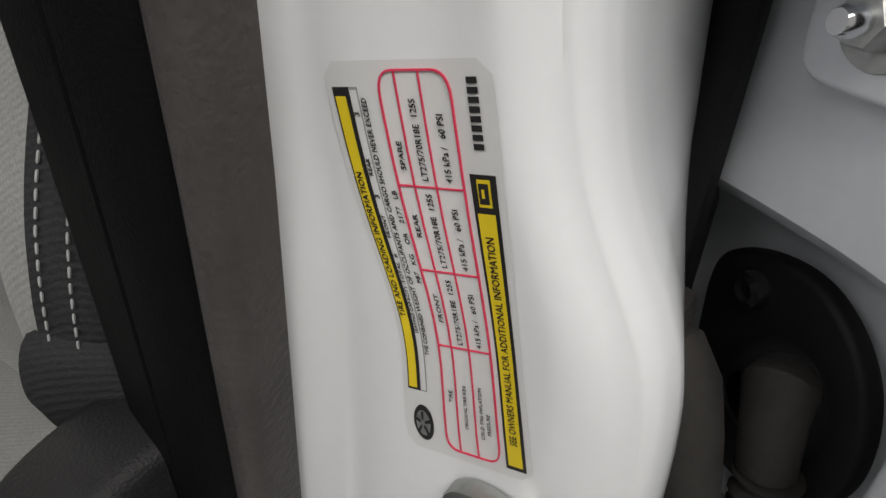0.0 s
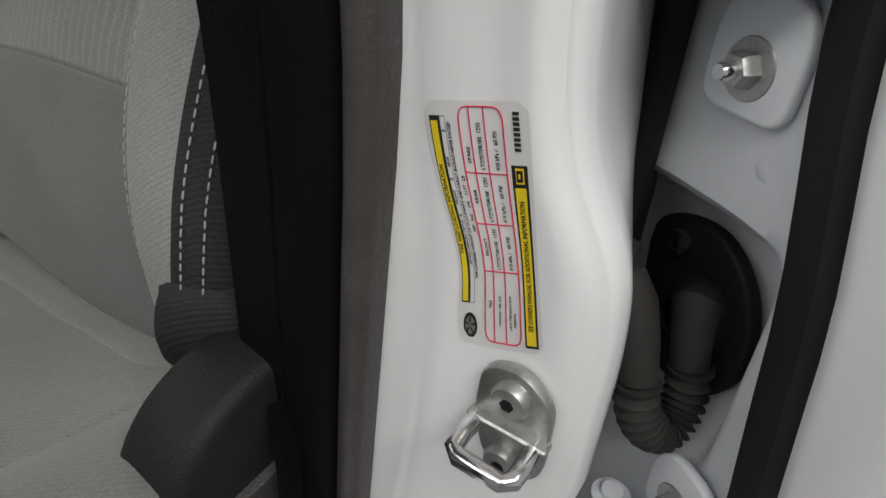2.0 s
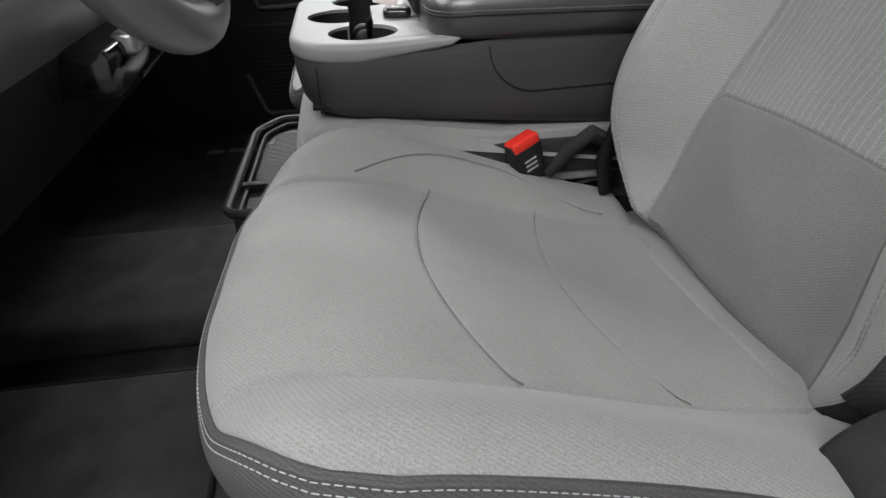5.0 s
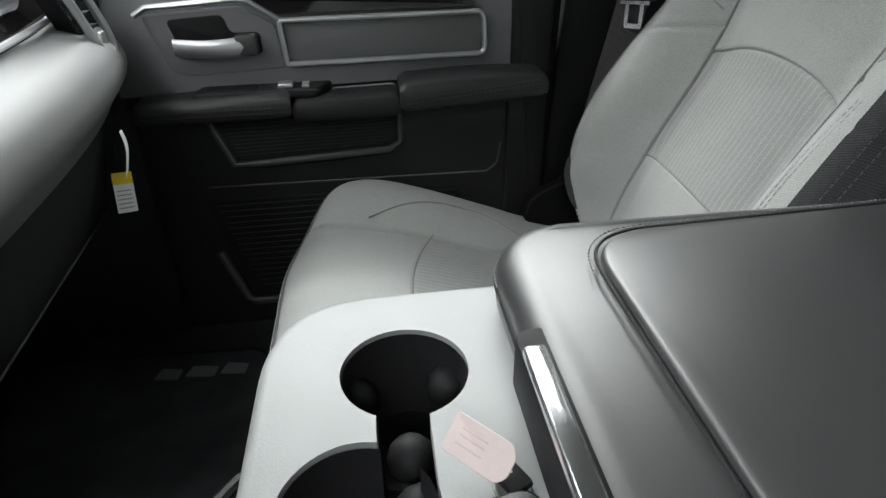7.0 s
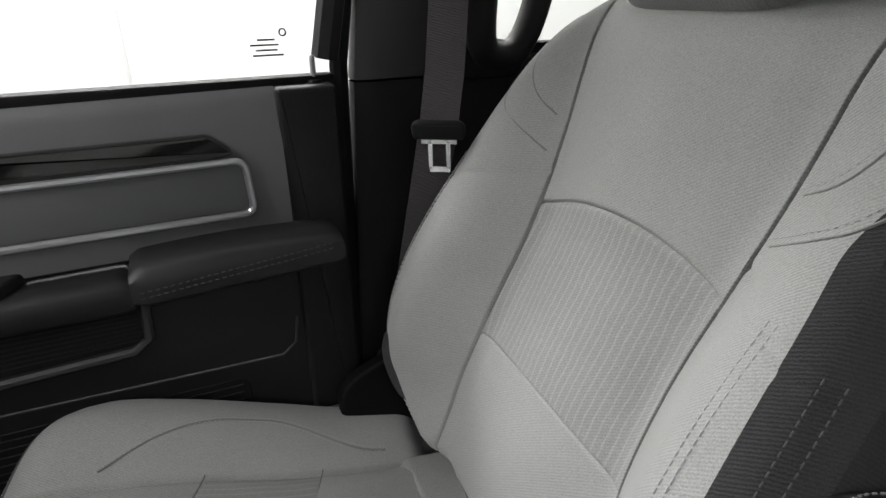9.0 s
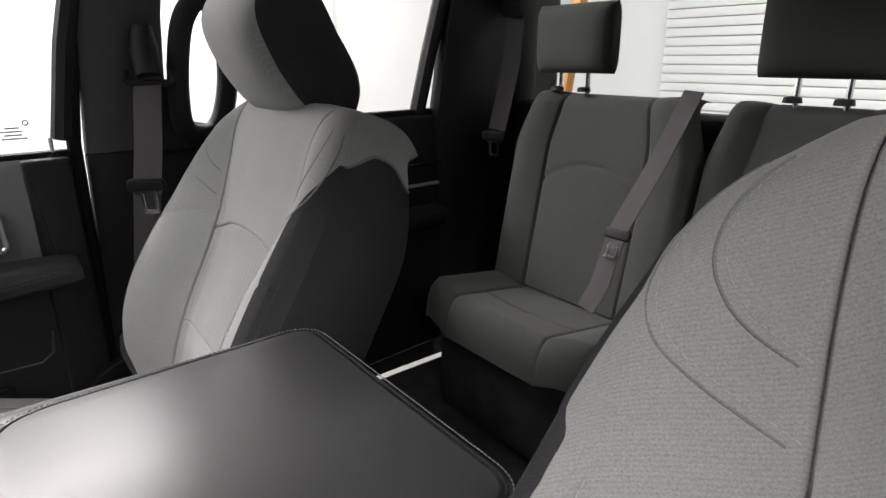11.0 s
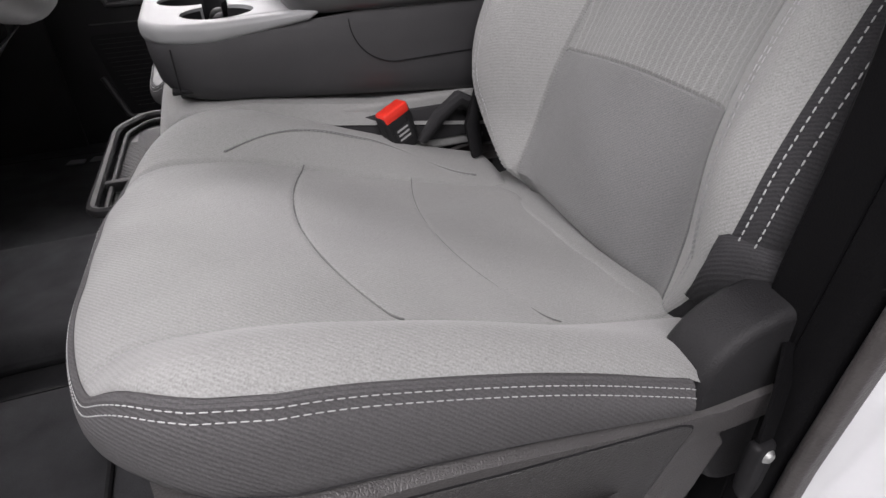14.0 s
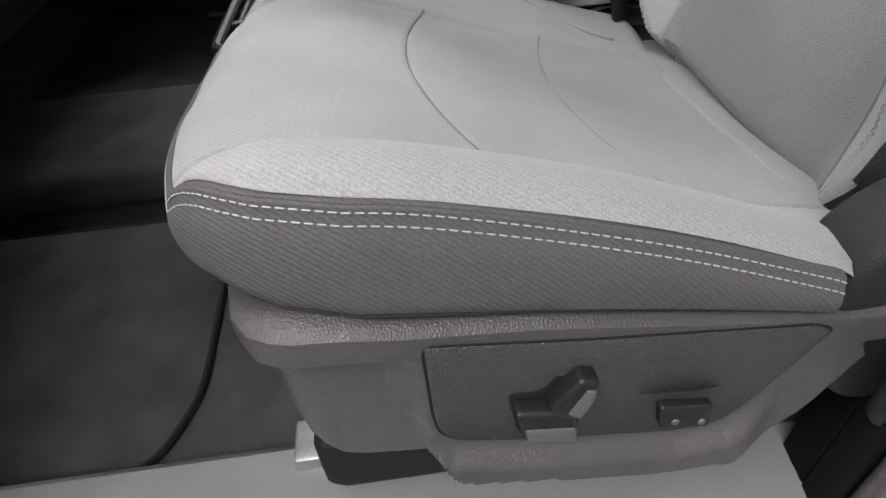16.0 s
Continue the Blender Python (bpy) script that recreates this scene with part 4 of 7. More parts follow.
    if power:
        bm = slab(rounded([(0.204, 0.90), (0.190, 0.948), (0.203, 0.984), (0.230, 1.008), (0.275, 1.018), (0.40, 1.00), (0.45, 0.95), (0.44, 0.84), (0.24, 0.84)], 0.022), -0.045, 0.004, lambda u, v, h: world_at(u, -HALF - h, v), 0.009, 5)
        add("hinge_shield", bm, PLASTIC, "black grained plastic shield over the seat hinge")
    else:
        bm = slab(rounded([(0.206, 0.90), (0.205, 0.950), (0.228, 0.976), (0.290, 1.000), (0.36, 1.01), (0.45, 0.95), (0.44, 0.82), (0.22, 0.82)], 0.02), -0.02, 0.006, lambda u, v, h: world_at(u, -HALF + 0.014 - h, v), 0.006, 4)
        add("hinge_shield", bm, TRIM_BLACK, "black plastic shield over the seat hinge")
    # rear end of the cushion, under the backrest
    top = cushion_height(0.285, 0.1, slope) + sink + 0.006
    add("cushion_rear", slab(rounded([(0.262, -0.20), (0.42, -0.20), (0.42, 0.262), (0.310, 0.262), (0.262, 0.21)], 0.02), 0.80, top, lambda u, v, h: world_at(u, v, h - slope * (v - 0.1) - 0.15 * (u - 0.262)), 0.014, 4), FABRIC, "grey cloth rear end of the cushion")
    # feet and rails
    for w in (-0.20, 0.20):
        add("rail", box(tuple(world_at(-0.17, w - 0.022, FLOOR - dz + 0.035)), tuple(world_at(0.36, w + 0.022, FLOOR - dz + 0.075)), 0.004) if side > 0 else box((-0.17 + dx, yc - w - 0.022, FLOOR + 0.035), (0.36 + dx, yc - w + 0.022, FLOOR + 0.075), 0.004), STEEL, "bare steel seat rail")
        for x in (-0.15, 0.30):
            y = yc + side * w
            add("foot", box((x + dx - 0.02, y - 0.03, FLOOR - 0.012), (x + dx + 0.05, y + 0.03, FLOOR + 0.05), 0.006), STEEL)
    # pan between cushion and rails
    add("seat_pan", box((-0.14 + dx, yc - 0.26, FLOOR + 0.075), (0.38 + dx, yc + 0.26, 0.80 + dz), 0.02), RUBBER, "dark metal pan under the cushion")
    hold(seat, *made)
    return seat


DRIVER = front_seat("grey cloth driver's seat with charcoal sides and power switches", -0.485, 1, lift=0.045, power=True, inner=1.059, back_off=(-0.0077, -0.0046, -0.0042))
PASSENGER = front_seat("grey cloth passenger seat with charcoal sides and rear", 0.482, -1, dz=-0.050, dx=0.005, wide=0.92, sink=-0.024, slope=0.0, lift=0.018, thick=0.150, back_wide=1.008, back_off=(0.003, -0.0255, 0.009), line_out=0.82, line_in=0.50)


# ---------------------------------------------------------------- centre seat, console
def flat(u, v, h):
    return (u, v, h)


def centre_cushion():
    seat = thing("centre_seat_cushion", "grey cloth centre seat cushion under the armrest console", "car seat", at=(0.08, 0, FLOOR))
    rows = []
    for i in range(31):
        t = i / 30
        row = []
        for j in range(25):
            y = -0.195 + 0.39 * j / 24
            x = -0.165 + 0.47 * t + 0.01 * (abs(y) / 0.195) ** 4
            z = 1.012 - 0.07 * max(t - 0.25, 0) - 0.05 * (1 - math.sqrt(max(0, 1 - max(0, 1 - t / 0.12) ** 2)))
            z -= 0.03 * (1 - math.sqrt(max(0, 1 - max(0, (abs(y) - 0.165) / 0.03) ** 2)))
            row.append((x, y, z))
        rows.append(row)
    top = part("cover", patch(rows), FABRIC)
    bm = slab(rounded([(-0.155, -0.185), (0.31, -0.185), (0.31, 0.185), (-0.155, 0.185)], 0.03), 0.90, 0.985, flat, 0.006)
    skirt = part("skirt", bm, FABRIC)
    bm = box((-0.05, -0.192, 0.915), (0.32, 0.192, 0.972), 0.01)
    side = part("side_band", bm, FABRIC_DARK, None, "charcoal side band of the cushion")
    under = part("base_box", box((-0.13, -0.17, FLOOR + 0.03), (0.33, 0.17, 0.905), 0.01), PLASTIC, None, "black plastic box under the cushion")
    hold(seat, top, skirt, side, under)


centre_cushion()


def console():
    con = thing("armrest_console", "folded-down centre armrest console with pale cup-holder tray and black padded lid", "console", at=(0.1, 0, 0.985))
    outline = rounded([(-0.150, -0.190), (0.345, -0.190), (0.345, 0.185), (-0.150, 0.185)], [0.088, 0.03, 0.03, 0.088], 10)
    # dark sides, tucked in towards the bottom at the front
    levels = [(1.128, 0.004), (1.110, 0.001), (1.098, 0.0), (1.07, 0.001), (1.04, 0.005), (1.022, 0.014), (1.012, 0.028), (1.006, 0.05)]
    rows = []
    for z, d in levels:
        ring = []
        for p in outline:
            f = smoothstep(0.35, -0.15, p.x)
            q = p.copy()
            c = Vector((0.1, 0.0))
            k = d * (0.4 + 0.9 * f)
            q -= (q - c).normalized() * k
            ring.append((q.x, q.y, min(z, 1.1 + 0.030 * smoothstep(0.05, 0.10, p.x)) - 0.022 * (1 - f) * smoothstep(1.11, 1.0, z)))
        rows.append(ring)
    bm = patch(rows, close=True)
    bm.verts.ensure_lookup_table()
    n = len(outline)
    bm.faces.new([bm.verts[len(bm.verts) - n + i] for i in range(n)])
    body = part("body", bm, PLASTIC_GREY, None, "dark grey moulded console side")
    # seam lines on the sides
    for s in (-1, 1):
        pts = [(0.105 + 0.065 * (1 - math.cos(t * 1.57)), s * 0.1893 - 0.0012 * (s < 0), 1.105 - 0.062 * math.sin(t * 1.57)) for t in (k / 14 for k in range(15))]
        pts += [(0.170 + 0.165 * k / 10, s * 0.1890 - 0.0015 * (s < 0), 1.043 + 0.006 * k / 10) for k in range(1, 11)]
        hold(con, part("seam", tube(pts, 0.0007, 5), RUBBER))
    hold(con, part("seam", tube([(-0.118, -0.1885, z) for z in (1.09, 1.06, 1.03)], 0.0010, 5), RUBBER))
    # pale tray with three cup openings joined by a slot
    tray_outline = rounded([(-0.153, -0.193), (0.075, -0.193), (0.095, -0.150), (0.095, 0.150), (0.075, 0.188), (-0.153, 0.188)], [0.092, 0.02, 0.03, 0.03, 0.02, 0.092], 10)

    def tail(u, v, h):
        lift = smoothstep(0.015, 0.088, u)
        return (u, v, h + 0.024 * lift * (1.117 - h) / 0.026 + 0.006 * lift * smoothstep(-0.15, -0.19, v))

    tray = part("cup_tray", slab(tray_outline, 1.091, 1.117, tail, 0.009, 4), PLASTIC_LIGHT, None, "pale grey plastic cup-holder tray")
    cups = [(-0.054, -0.129, 0.0465), (-0.083, -0.017, 0.0475), (-0.049, 0.091, 0.0455)]
    cutters = []
    for x, y, r in cups:
        bm = lathe([(0.0, 1.05), (r, 1.05), (r, 1.15), (0.0, 1.15)], Matrix.Translation((x, y, 0)), 48)
        cutters.append(part("cutter", bm, RUBBER))
    cutters.append(part("cutter", slab(rounded([(-0.072, -0.125), (-0.038, -0.125), (-0.035, 0.09), (-0.070, 0.09)], 0.004), 1.05, 1.15, flat, 0.001, 1), RUBBER))
    cut(tray, cutters)
    # wells
    holder = []
    for x, y, r in cups:
        bm = lathe([(0.0, 1.035), (r - 0.006, 1.035), (r - 0.004, 1.04), (r - 0.0012, 1.1135)], Matrix.Translation((x, y, 0)), 40)
        # leave the way to the slot open
        kill = [f for f in bm.faces if f.calc_center_median().z > 1.042 and -0.071 < f.calc_center_median().x < -0.038 and abs(f.calc_center_median().y + 0.015) < 0.105 and abs(f.calc_center_median().y - y) > r * 0.6]
        bmesh.ops.delete(bm, geom=kill, context="FACES")
        well = part("cup_well", bm, RUBBER, None, "black rubber-lined cup well")
        holder.append(well)
        for ang in (0.6, 2.7, 4.7):
            a = Vector((x + (r - 0.004) * math.cos(ang), y + (r - 0.004) * math.sin(ang), 1.075))
            nub = bmesh.new()
            bmesh.ops.create_uvsphere(nub, u_segments=12, v_segments=8, radius=0.017, matrix=Matrix.Translation(a))
            hold(well, part("grip_nub", nub, RUBBER))
    # plate for the slot floor; its paler grey carries the light on it
    bm = slab(rounded([(-0.069, -0.165), (-0.042, -0.165), (-0.041, -0.012), (-0.068, -0.012)], 0.004), 1.050, 1.060, flat, 0.002)
    holder.append(part("divider", bm, DOOR_GREY, None, "grey slot floor, coloured paler for the light on it"))
    holder.append(part("well_floor", box((-0.13, -0.17, 1.028), (0.02, 0.15, 1.034), 0.002), RUBBER))
    # padded lid in two tiers
    lid_outline = rounded([(0.027, -0.200), (0.415, -0.205), (0.415, 0.200), (0.027, 0.195)], [0.060, 0.05, 0.05, 0.060], 10)

    def crown(u, v, h):
        t = max(0.0, h - 1.125) / 0.045
        return (u, v, h + t * (0.006 - 0.10 * (v / 0.2) ** 2 * 0.07 + 0.010 * smoothstep(0.0, 0.12, u) - 0.008 * smoothstep(0.25, 0.42, u)))

    lid = part("lid", slab(lid_outline, 1.113, 1.167, crown, 0.020, 6), LEATHER, None, "black padded armrest lid with grey stitching")
    pad_outline = rounded([(0.095, -0.150), (0.400, -0.178), (0.400, 0.175), (0.095, 0.148)], [0.05, 0.03, 0.03, 0.05], 10)
    pad = part("lid_panel", slab(pad_outline, 1.163, 1.1705, crown, 0.004, 3), LEATHER, None, "")
    hold(lid, pad)
    line = [crown(p.x, p.y, 1.168) for p in inset(pad_outline, -0.004)]
    hold(lid, part("piping", tube(line + line[:1], 0.0014, 6, closed=False), PLASTIC))
    line = [crown(p.x, p.y, 1.1475) for p in inset(lid_outline, -0.0008)]
    hold(lid, part("stitching", dashes(line, 0.0032, 0.0016, 0.0009), THREAD_LID))
    line = [crown(p.x, p.y, 1.1685) for p in inset(pad_outline, -0.009)]
    hold(lid, part("stitching", dashes(line, 0.0032, 0.0016, 0.0008), THREAD_LID))
    ringp = [crown(p.x, p.y, 1.143) for p in inset(lid_outline, -0.0006)]
    hold(lid, part("piping", tube(ringp, 0.0013, 6, closed=True), PLASTIC))
    # latch with chrome bar
    rim = rounded([(0.023, -0.098), (0.066, -0.092), (0.077, -0.076), (0.079, 0.046), (0.068, 0.062), (0.023, 0.058)], 0.009, 5)
    latch = part("latch", slab(rim, 1.125, 1.1775, flat, 0.007, 4), LATCH_GREY, None, "grey latch paddle with chrome bar")
    cut(latch, [part("cutter", slab(rounded([(0.030, -0.070), (0.053, -0.062), (0.054, 0.024), (0.030, 0.032)], 0.006), 1.164, 1.19, flat, 0.001, 1), RUBBER)])
    bar = part("latch_bar", box((0.0205, -0.076, 1.138), (0.035, 0.040, 1.1755), 0.003, 3), CHROME, None, "bright chrome latch bar")
    well = part("channel", slab(inset(rim, -0.0035), 1.130, 1.1695, flat, 0.003, 2), RUBBER, None, "dark channel round the paddle")
    hold(latch, bar, well)
    hold(con, body, tray, lid, latch, *holder)
    return con


console()


def keys():
    fob = thing("key_fob", "black oval key fob lying on the cup-holder tray", "key", at=(-0.002, -0.045, 1.117))
    out = rounded([(-0.022, -0.058), (0.018, -0.063), (0.021, -0.035), (0.010, -0.022), (-0.020, -0.028)], 0.010, 6)
    a = part("fob_body", slab(out, 1.1175, 1.131, flat, 0.005, 4), GLOSS_BLACK)
    b = part("fob_face", slab(inset(out, 0.004), 1.1305, 1.1325, flat, 0.001, 2), PLASTIC_GREY)
    c = part("emblem", box((-0.008, -0.048, 1.1322), (0.004, -0.042, 1.1332), 0.0004), CHROME, None, "small silver emblem")
    d = part("key_ring", tube([(0.004 + 0.010 * math.cos(t), -0.016 + 0.010 * math.sin(t), 1.121 + 0.002 * math.sin(t)) for t in (2 * math.pi * k / 24 for k in range(24))], 0.0012, 6, closed=True), STEEL)
    e = part("strap", box((-0.004, -0.022, 1.118), (0.012, 0.004, 1.125), 0.003, turn=Matrix.Rotation(0.5, 4, "Z")), RUBBER)
    hold(fob, a, b, c, d, e)
    tag = thing("paper_key_tag", "white paper key tag with faint print", "tag", at=(-0.03, 0.02, 1.118))
    along = Vector((0.75, -0.64, -0.15)).normalized()
    nrm = along.cross(Vector((0.5, 0.45, 0.62))).normalized()
    turn = Matrix((along, nrm.cross(along), nrm)).transposed().to_4x4()
    m = Matrix.Translation((-0.012, 0.000, 1.137)) @ turn

    def lay(u, v, h):
        return tuple(m @ Vector((u, v, h + 0.003 * math.sin(u * 60))))

    t1 = part("card", slab(rounded([(-0.021, -0.012), (0.017, -0.012), (0.022, -0.006), (0.022, 0.006), (0.017, 0.012), (-0.021, 0.012)], 0.003), 0, 0.0012, lay, 0.0004, 1), PAPER_PINK)
    bars = []
    for v in (-0.004, 0.001, 0.005):
        bars.append(part("print_bar", slab(rounded([(-0.014, v - 0.0007), (0.004, v - 0.0007), (0.004, v + 0.0007), (-0.014, v + 0.0007)], 0.0004), 0.0013, 0.0016, lay, 0.0001, 1), PAPER_INK))
    s = part("string", tube([tuple(m @ Vector((0.020, 0, 0.001))), (0.002, -0.002, 1.130), (0.006, -0.012, 1.123)], 0.0007, 5), PAPER)
    hold(tag, t1, s, *bars)


keys()


def buckle():
    b = thing("seat_belt_buckle", "black seat belt buckle with red release button", "seat belt", at=(0.17, -0.23, 0.93))
    up = Vector((-0.20, -0.05, 0.30)).normalized()
    across = Vector((0.038, 0.016, 0.013)).normalized()
    nrm = across.cross(up).normalized()
    up = nrm.cross(across).normalized()
    c = Vector((0.146, -0.212, 0.985))

    def lay(u, v, h):
        return tuple(c + across * u + up * v + nrm * h)

    body = part("housing", slab(rounded([(-0.021, -0.068), (0.021, -0.068), (0.025, -0.02), (0.024, -0.002), (-0.024, -0.002), (-0.025, -0.02)], 0.006), -0.012, 0.012, lay, 0.006, 4), PLASTIC)
    red = part("release_button", slab(rounded([(-0.022, -0.014), (0.022, -0.014), (0.022, 0.002), (-0.022, 0.002)], 0.004), -0.0105, 0.0125, lay, 0.003, 3), RED, None, "bright red release button")
    lab = part("label", slab(rounded([(-0.014, -0.05), (0.014, -0.05), (0.014, -0.026), (-0.014, -0.026)], 0.001), 0.0121, 0.0127, lay, 0.0002, 1), INK)
    bars = [part("print_bar", slab(rounded([(-0.011, v), (0.009, v), (0.009, v + 0.003), (-0.011, v + 0.003)], 0.0005), 0.0128, 0.0130, lay, 0.0001, 1), THREAD_GREY) for v in (-0.046, -0.039, -0.032)]
    stalk = part("stalk", slab(rounded([(-0.018, -0.15), (0.016, -0.15), (0.018, -0.065), (-0.018, -0.065)], 0.005), -0.005, 0.005, lay, 0.003, 2), WEBBING)
    hold(b, body, red, lab, stalk, *bars)
    # a second stalk, folded down by the backrest
    s = thing("seat_belt_buckle", "black centre belt stalk folded beside the backrest", "seat belt", at=(0.22, -0.22, 0.90))
    o = part("stalk", tube([(0.19, -0.215, 0.93), (0.215, -0.22, 0.965), (0.245, -0.215, 0.985), (0.275, -0.21, 0.97)], [0.012, 0.018, 0.02, 0.014], 10, flat=0.55), FABRIC_DARK)
    o2 = part("sleeve", tube([(0.275, -0.225, 0.90), (0.265, -0.225, 0.95), (0.280, -0.22, 1.0)], [0.016, 0.02, 0.016], 10, flat=0.5), RUBBER)
    hold(s, o, o2)


buckle()


def floor_bin():
    bin_ = thing("floor_bin", "black storage tray with a raised rim and ribbed mat", "tray", at=(-0.215, 0, FLOOR))
    out = rounded([(-0.272, -0.175), (-0.172, -0.175), (-0.150, 0.205), (-0.215, 0.215), (-0.262, 0.150)], 0.025, 6)
    rim = [Vector((p.x, p.y, 0.886)) for p in out]
    a = part("rim", tube(rim, 0.0075, 8, closed=True), PLASTIC)
    inner = inset(out, 0.016)
    a2 = part("rim", tube([Vector((p.x, p.y, 0.880)) for p in inner], 0.004, 8, closed=True), PLASTIC)
    c = part("body", slab(inset(out, 0.004), FLOOR + 0.02, 0.868, flat, 0.006), PLASTIC)
    d = part("ribbed_mat", slab(inset(out, 0.018), 0.866, 0.872, flat, 0.002), PLASTIC_GREY, None, "grey ribbed rubber mat")
    ribs = bmesh.new()
    y = -0.15
    while y < 0.17:
        box((-0.250 + 0.02 * (y > 0.12), y, 0.871), (-0.178, y + 0.0025, 0.8735), 0, bm=ribs)
        y += 0.006
    e = part("rib_relief", ribs, PLASTIC_GREY)
    hold(d, e)
    g = part("divider", box((-0.262, -0.085, 0.872), (-0.165, -0.070, 0.889), 0.004), PLASTIC)
    hold(bin_, a, a2, c, d, g)


floor_bin()


# ---------------------------------------------------------------- steering wheel and dashboard
def steering_wheel():
    c = Vector((-0.25, -0.44, 1.37))
    w = thing("steering_wheel", "black leather steering wheel with three spokes", "steering wheel", at=c)
    n = Vector((math.cos(radians(20)), 0, math.sin(radians(20))))
    e = Vector((-n.z, 0, n.x))
    yv = Vector((0, 1, 0))
    R = 0.182
    ring = [c + R * (math.cos(t) * yv + math.sin(t) * e) for t in (2 * math.pi * k / 72 for k in range(72))]
    rim = part("rim", tube(ring, 0.0185, 16, closed=True), WHEEL_LIT)
    seam = part("stitching", dashes([c + (R - 0.0165) * (math.cos(t) * yv + math.sin(t) * e) + n * 0.010 for t in (2 * math.pi * k / 72 for k in range(73))], 0.005, 0.003, 0.0008), THREAD_GREY)
    hub = part("hub", lathe([(0.0, 0.035), (0.035, 0.034), (0.062, 0.026), (0.07, 0.01), (0.062, -0.02), (0.0, -0.03)], disc_pose(c - n * 0.02, n), 32), PLASTIC)
    made = [rim, seam, hub]
    for ang, wid in ((-15, 0.026), (195, 0.026), (270, 0.032)):
        d = math.cos(radians(ang)) * yv + math.sin(radians(ang)) * e
        bm = tube([c + d * 0.05 - n * 0.015, c + d * 0.10 - n * 0.008, c + d * 0.14 - n * 0.002, c + d * (R - 0.005)], [wid * 1.2, wid, wid * 0.9, wid], 12, flat=0.35)
        made.append(part("spoke", bm, PLASTIC_GREY, None, "grey plastic wheel spoke"))
    col = tube([c - n * 0.03, c - n * 0.35], [0.05, 0.065], 16)
    made.append(part("column_shroud", col, PLASTIC))
    hold(w, *made)


steering_wheel()


def dashboard():
    d = thing("dashboard", "black dashboard with silver vents and padded lower roll", "dashboard", at=(-0.6, 0, 1.1))
    prof = [(-1.12, 1.36), (-0.80, 1.405), (-0.62, 1.40), (-0.535, 1.385), (-0.505, 1.365), (-0.495, 1.345), (-0.480, 1.300), (-0.465, 1.262), (-0.462, 1.252),
            (-0.440, 1.248), (-0.405, 1.236), (-0.385, 1.215), (-0.378, 1.190), (-0.386, 1.165), (-0.408, 1.140), (-0.425, 1.115), (-0.440, 1.05), (-0.470, 0.965), (-0.53, 0.92), (-0.75, 0.92), (-1.10, 0.98)]
    ys = [-0.77 + 1.54 * k / 44 for k in range(45)]

    def bend(x, y):
        return x - 0.045 * (abs(y) / 0.77) ** 4

    bands = (("upper_pad", 0, 5, PLASTIC), ("trim_face", 5, 8, GLOSS_BLACK), ("lower_roll", 8, 15, DASH_PAD), ("lower_panel", 15, 20, PLASTIC))
    made = []
    for name, a, b, mat in bands:
        fine = []
        for i in range(a, b):
            p, q = Vector(prof[i]), Vector(prof[i + 1])
            fine += [p.lerp(q, k / 4) for k in range(4)]
        fine.append(Vector(prof[b]))
        for _ in range(2):
            fine = [fine[0]] + [(fine[i - 1] + 2 * fine[i] + fine[i + 1]) / 4 for i in range(1, len(fine) - 1)] + [fine[-1]]
        made.append(part(name, patch([[(bend(p.x, y), y, p.y) for p in fine] for y in ys]), mat))
    # silver strip under the trim face and stitched line on the roll
    strip = [(bend(-0.458, y) + 0.004, y, 1.262) for y in ys if y > 0.16]
    made.append(part("trim_strip", tube(strip, 0.0045, 8), SATIN, None, "satin silver trim strip"))
    # badge on the trim face
    m = Matrix.Translation((-0.478, 0.555, 1.300)) @ Matrix.Rotation(radians(-68), 4, "Y") @ Matrix.Rotation(radians(90), 4, "Z")

    def lay(u, v, h):
        return tuple(m @ Vector((u, v, h)))

    b1 = part("badge", slab(rounded([(-0.075, -0.016), (0.075, -0.016), (0.075, 0.016), (-0.075, 0.016)], 0.010), 0, 0.006, lay, 0.002, 2), SATIN, None, "silver oval badge with raised bars")
    for k in range(8):
        u = -0.058 + 0.0155 * k
        hold(b1, part("badge_bar", slab(rounded([(u, -0.007), (u + 0.010, -0.007), (u + 0.010, 0.007), (u, 0.007)], 0.002), 0.0061, 0.0075, lay, 0.0005, 1), PLASTIC_GREY))
    made.append(b1)
    # tall side vent by the door
    vout = rounded([(0.640, 1.385), (0.690, 1.392), (0.742, 1.235), (0.730, 1.205), (0.700, 1.205), (0.690, 1.225)], 0.016, 5)

    def lay2(u, v, h):
        x = -0.455 + (1.30 - v) * 0.20 + h
        return (x, u, v)

    ring = [Vector(lay2(p.x, p.y, 0.012)) for p in vout]
    vent = part("side_vent", tube(ring, 0.006, 8, closed=True), SATIN, None, "satin silver air vent surround")
    hold(vent, part("vent_cavity", slab(inset(vout, 0.002), -0.03, -0.004, lay2, 0.002), RUBBER))
    for k in range(8):
        z = 1.245 + 0.018 * k
        yc = 0.718 - 0.30 * (z - 1.235)
        hold(vent, part("vent_slat", box((lay2(0, z, 0)[0] - 0.016, yc - 0.022, z - 0.002), (lay2(0, z, 0)[0] + 0.006, yc + 0.024, z + 0.002), 0.001), PLASTIC))
    hold(vent, part("vent_knob", box((lay2(0, 1.33, 0)[0], 0.680, 1.322), (lay2(0, 1.33, 0)[0] + 0.016, 0.700, 1.336), 0.004), SATIN))
    hold(vent, part("vent_wheel", box((lay2(0, 1.225, 0)[0], 0.705, 1.215), (lay2(0, 1.225, 0)[0] + 0.014, 0.725, 1.240), 0.004), STEEL))
    made.append(vent)
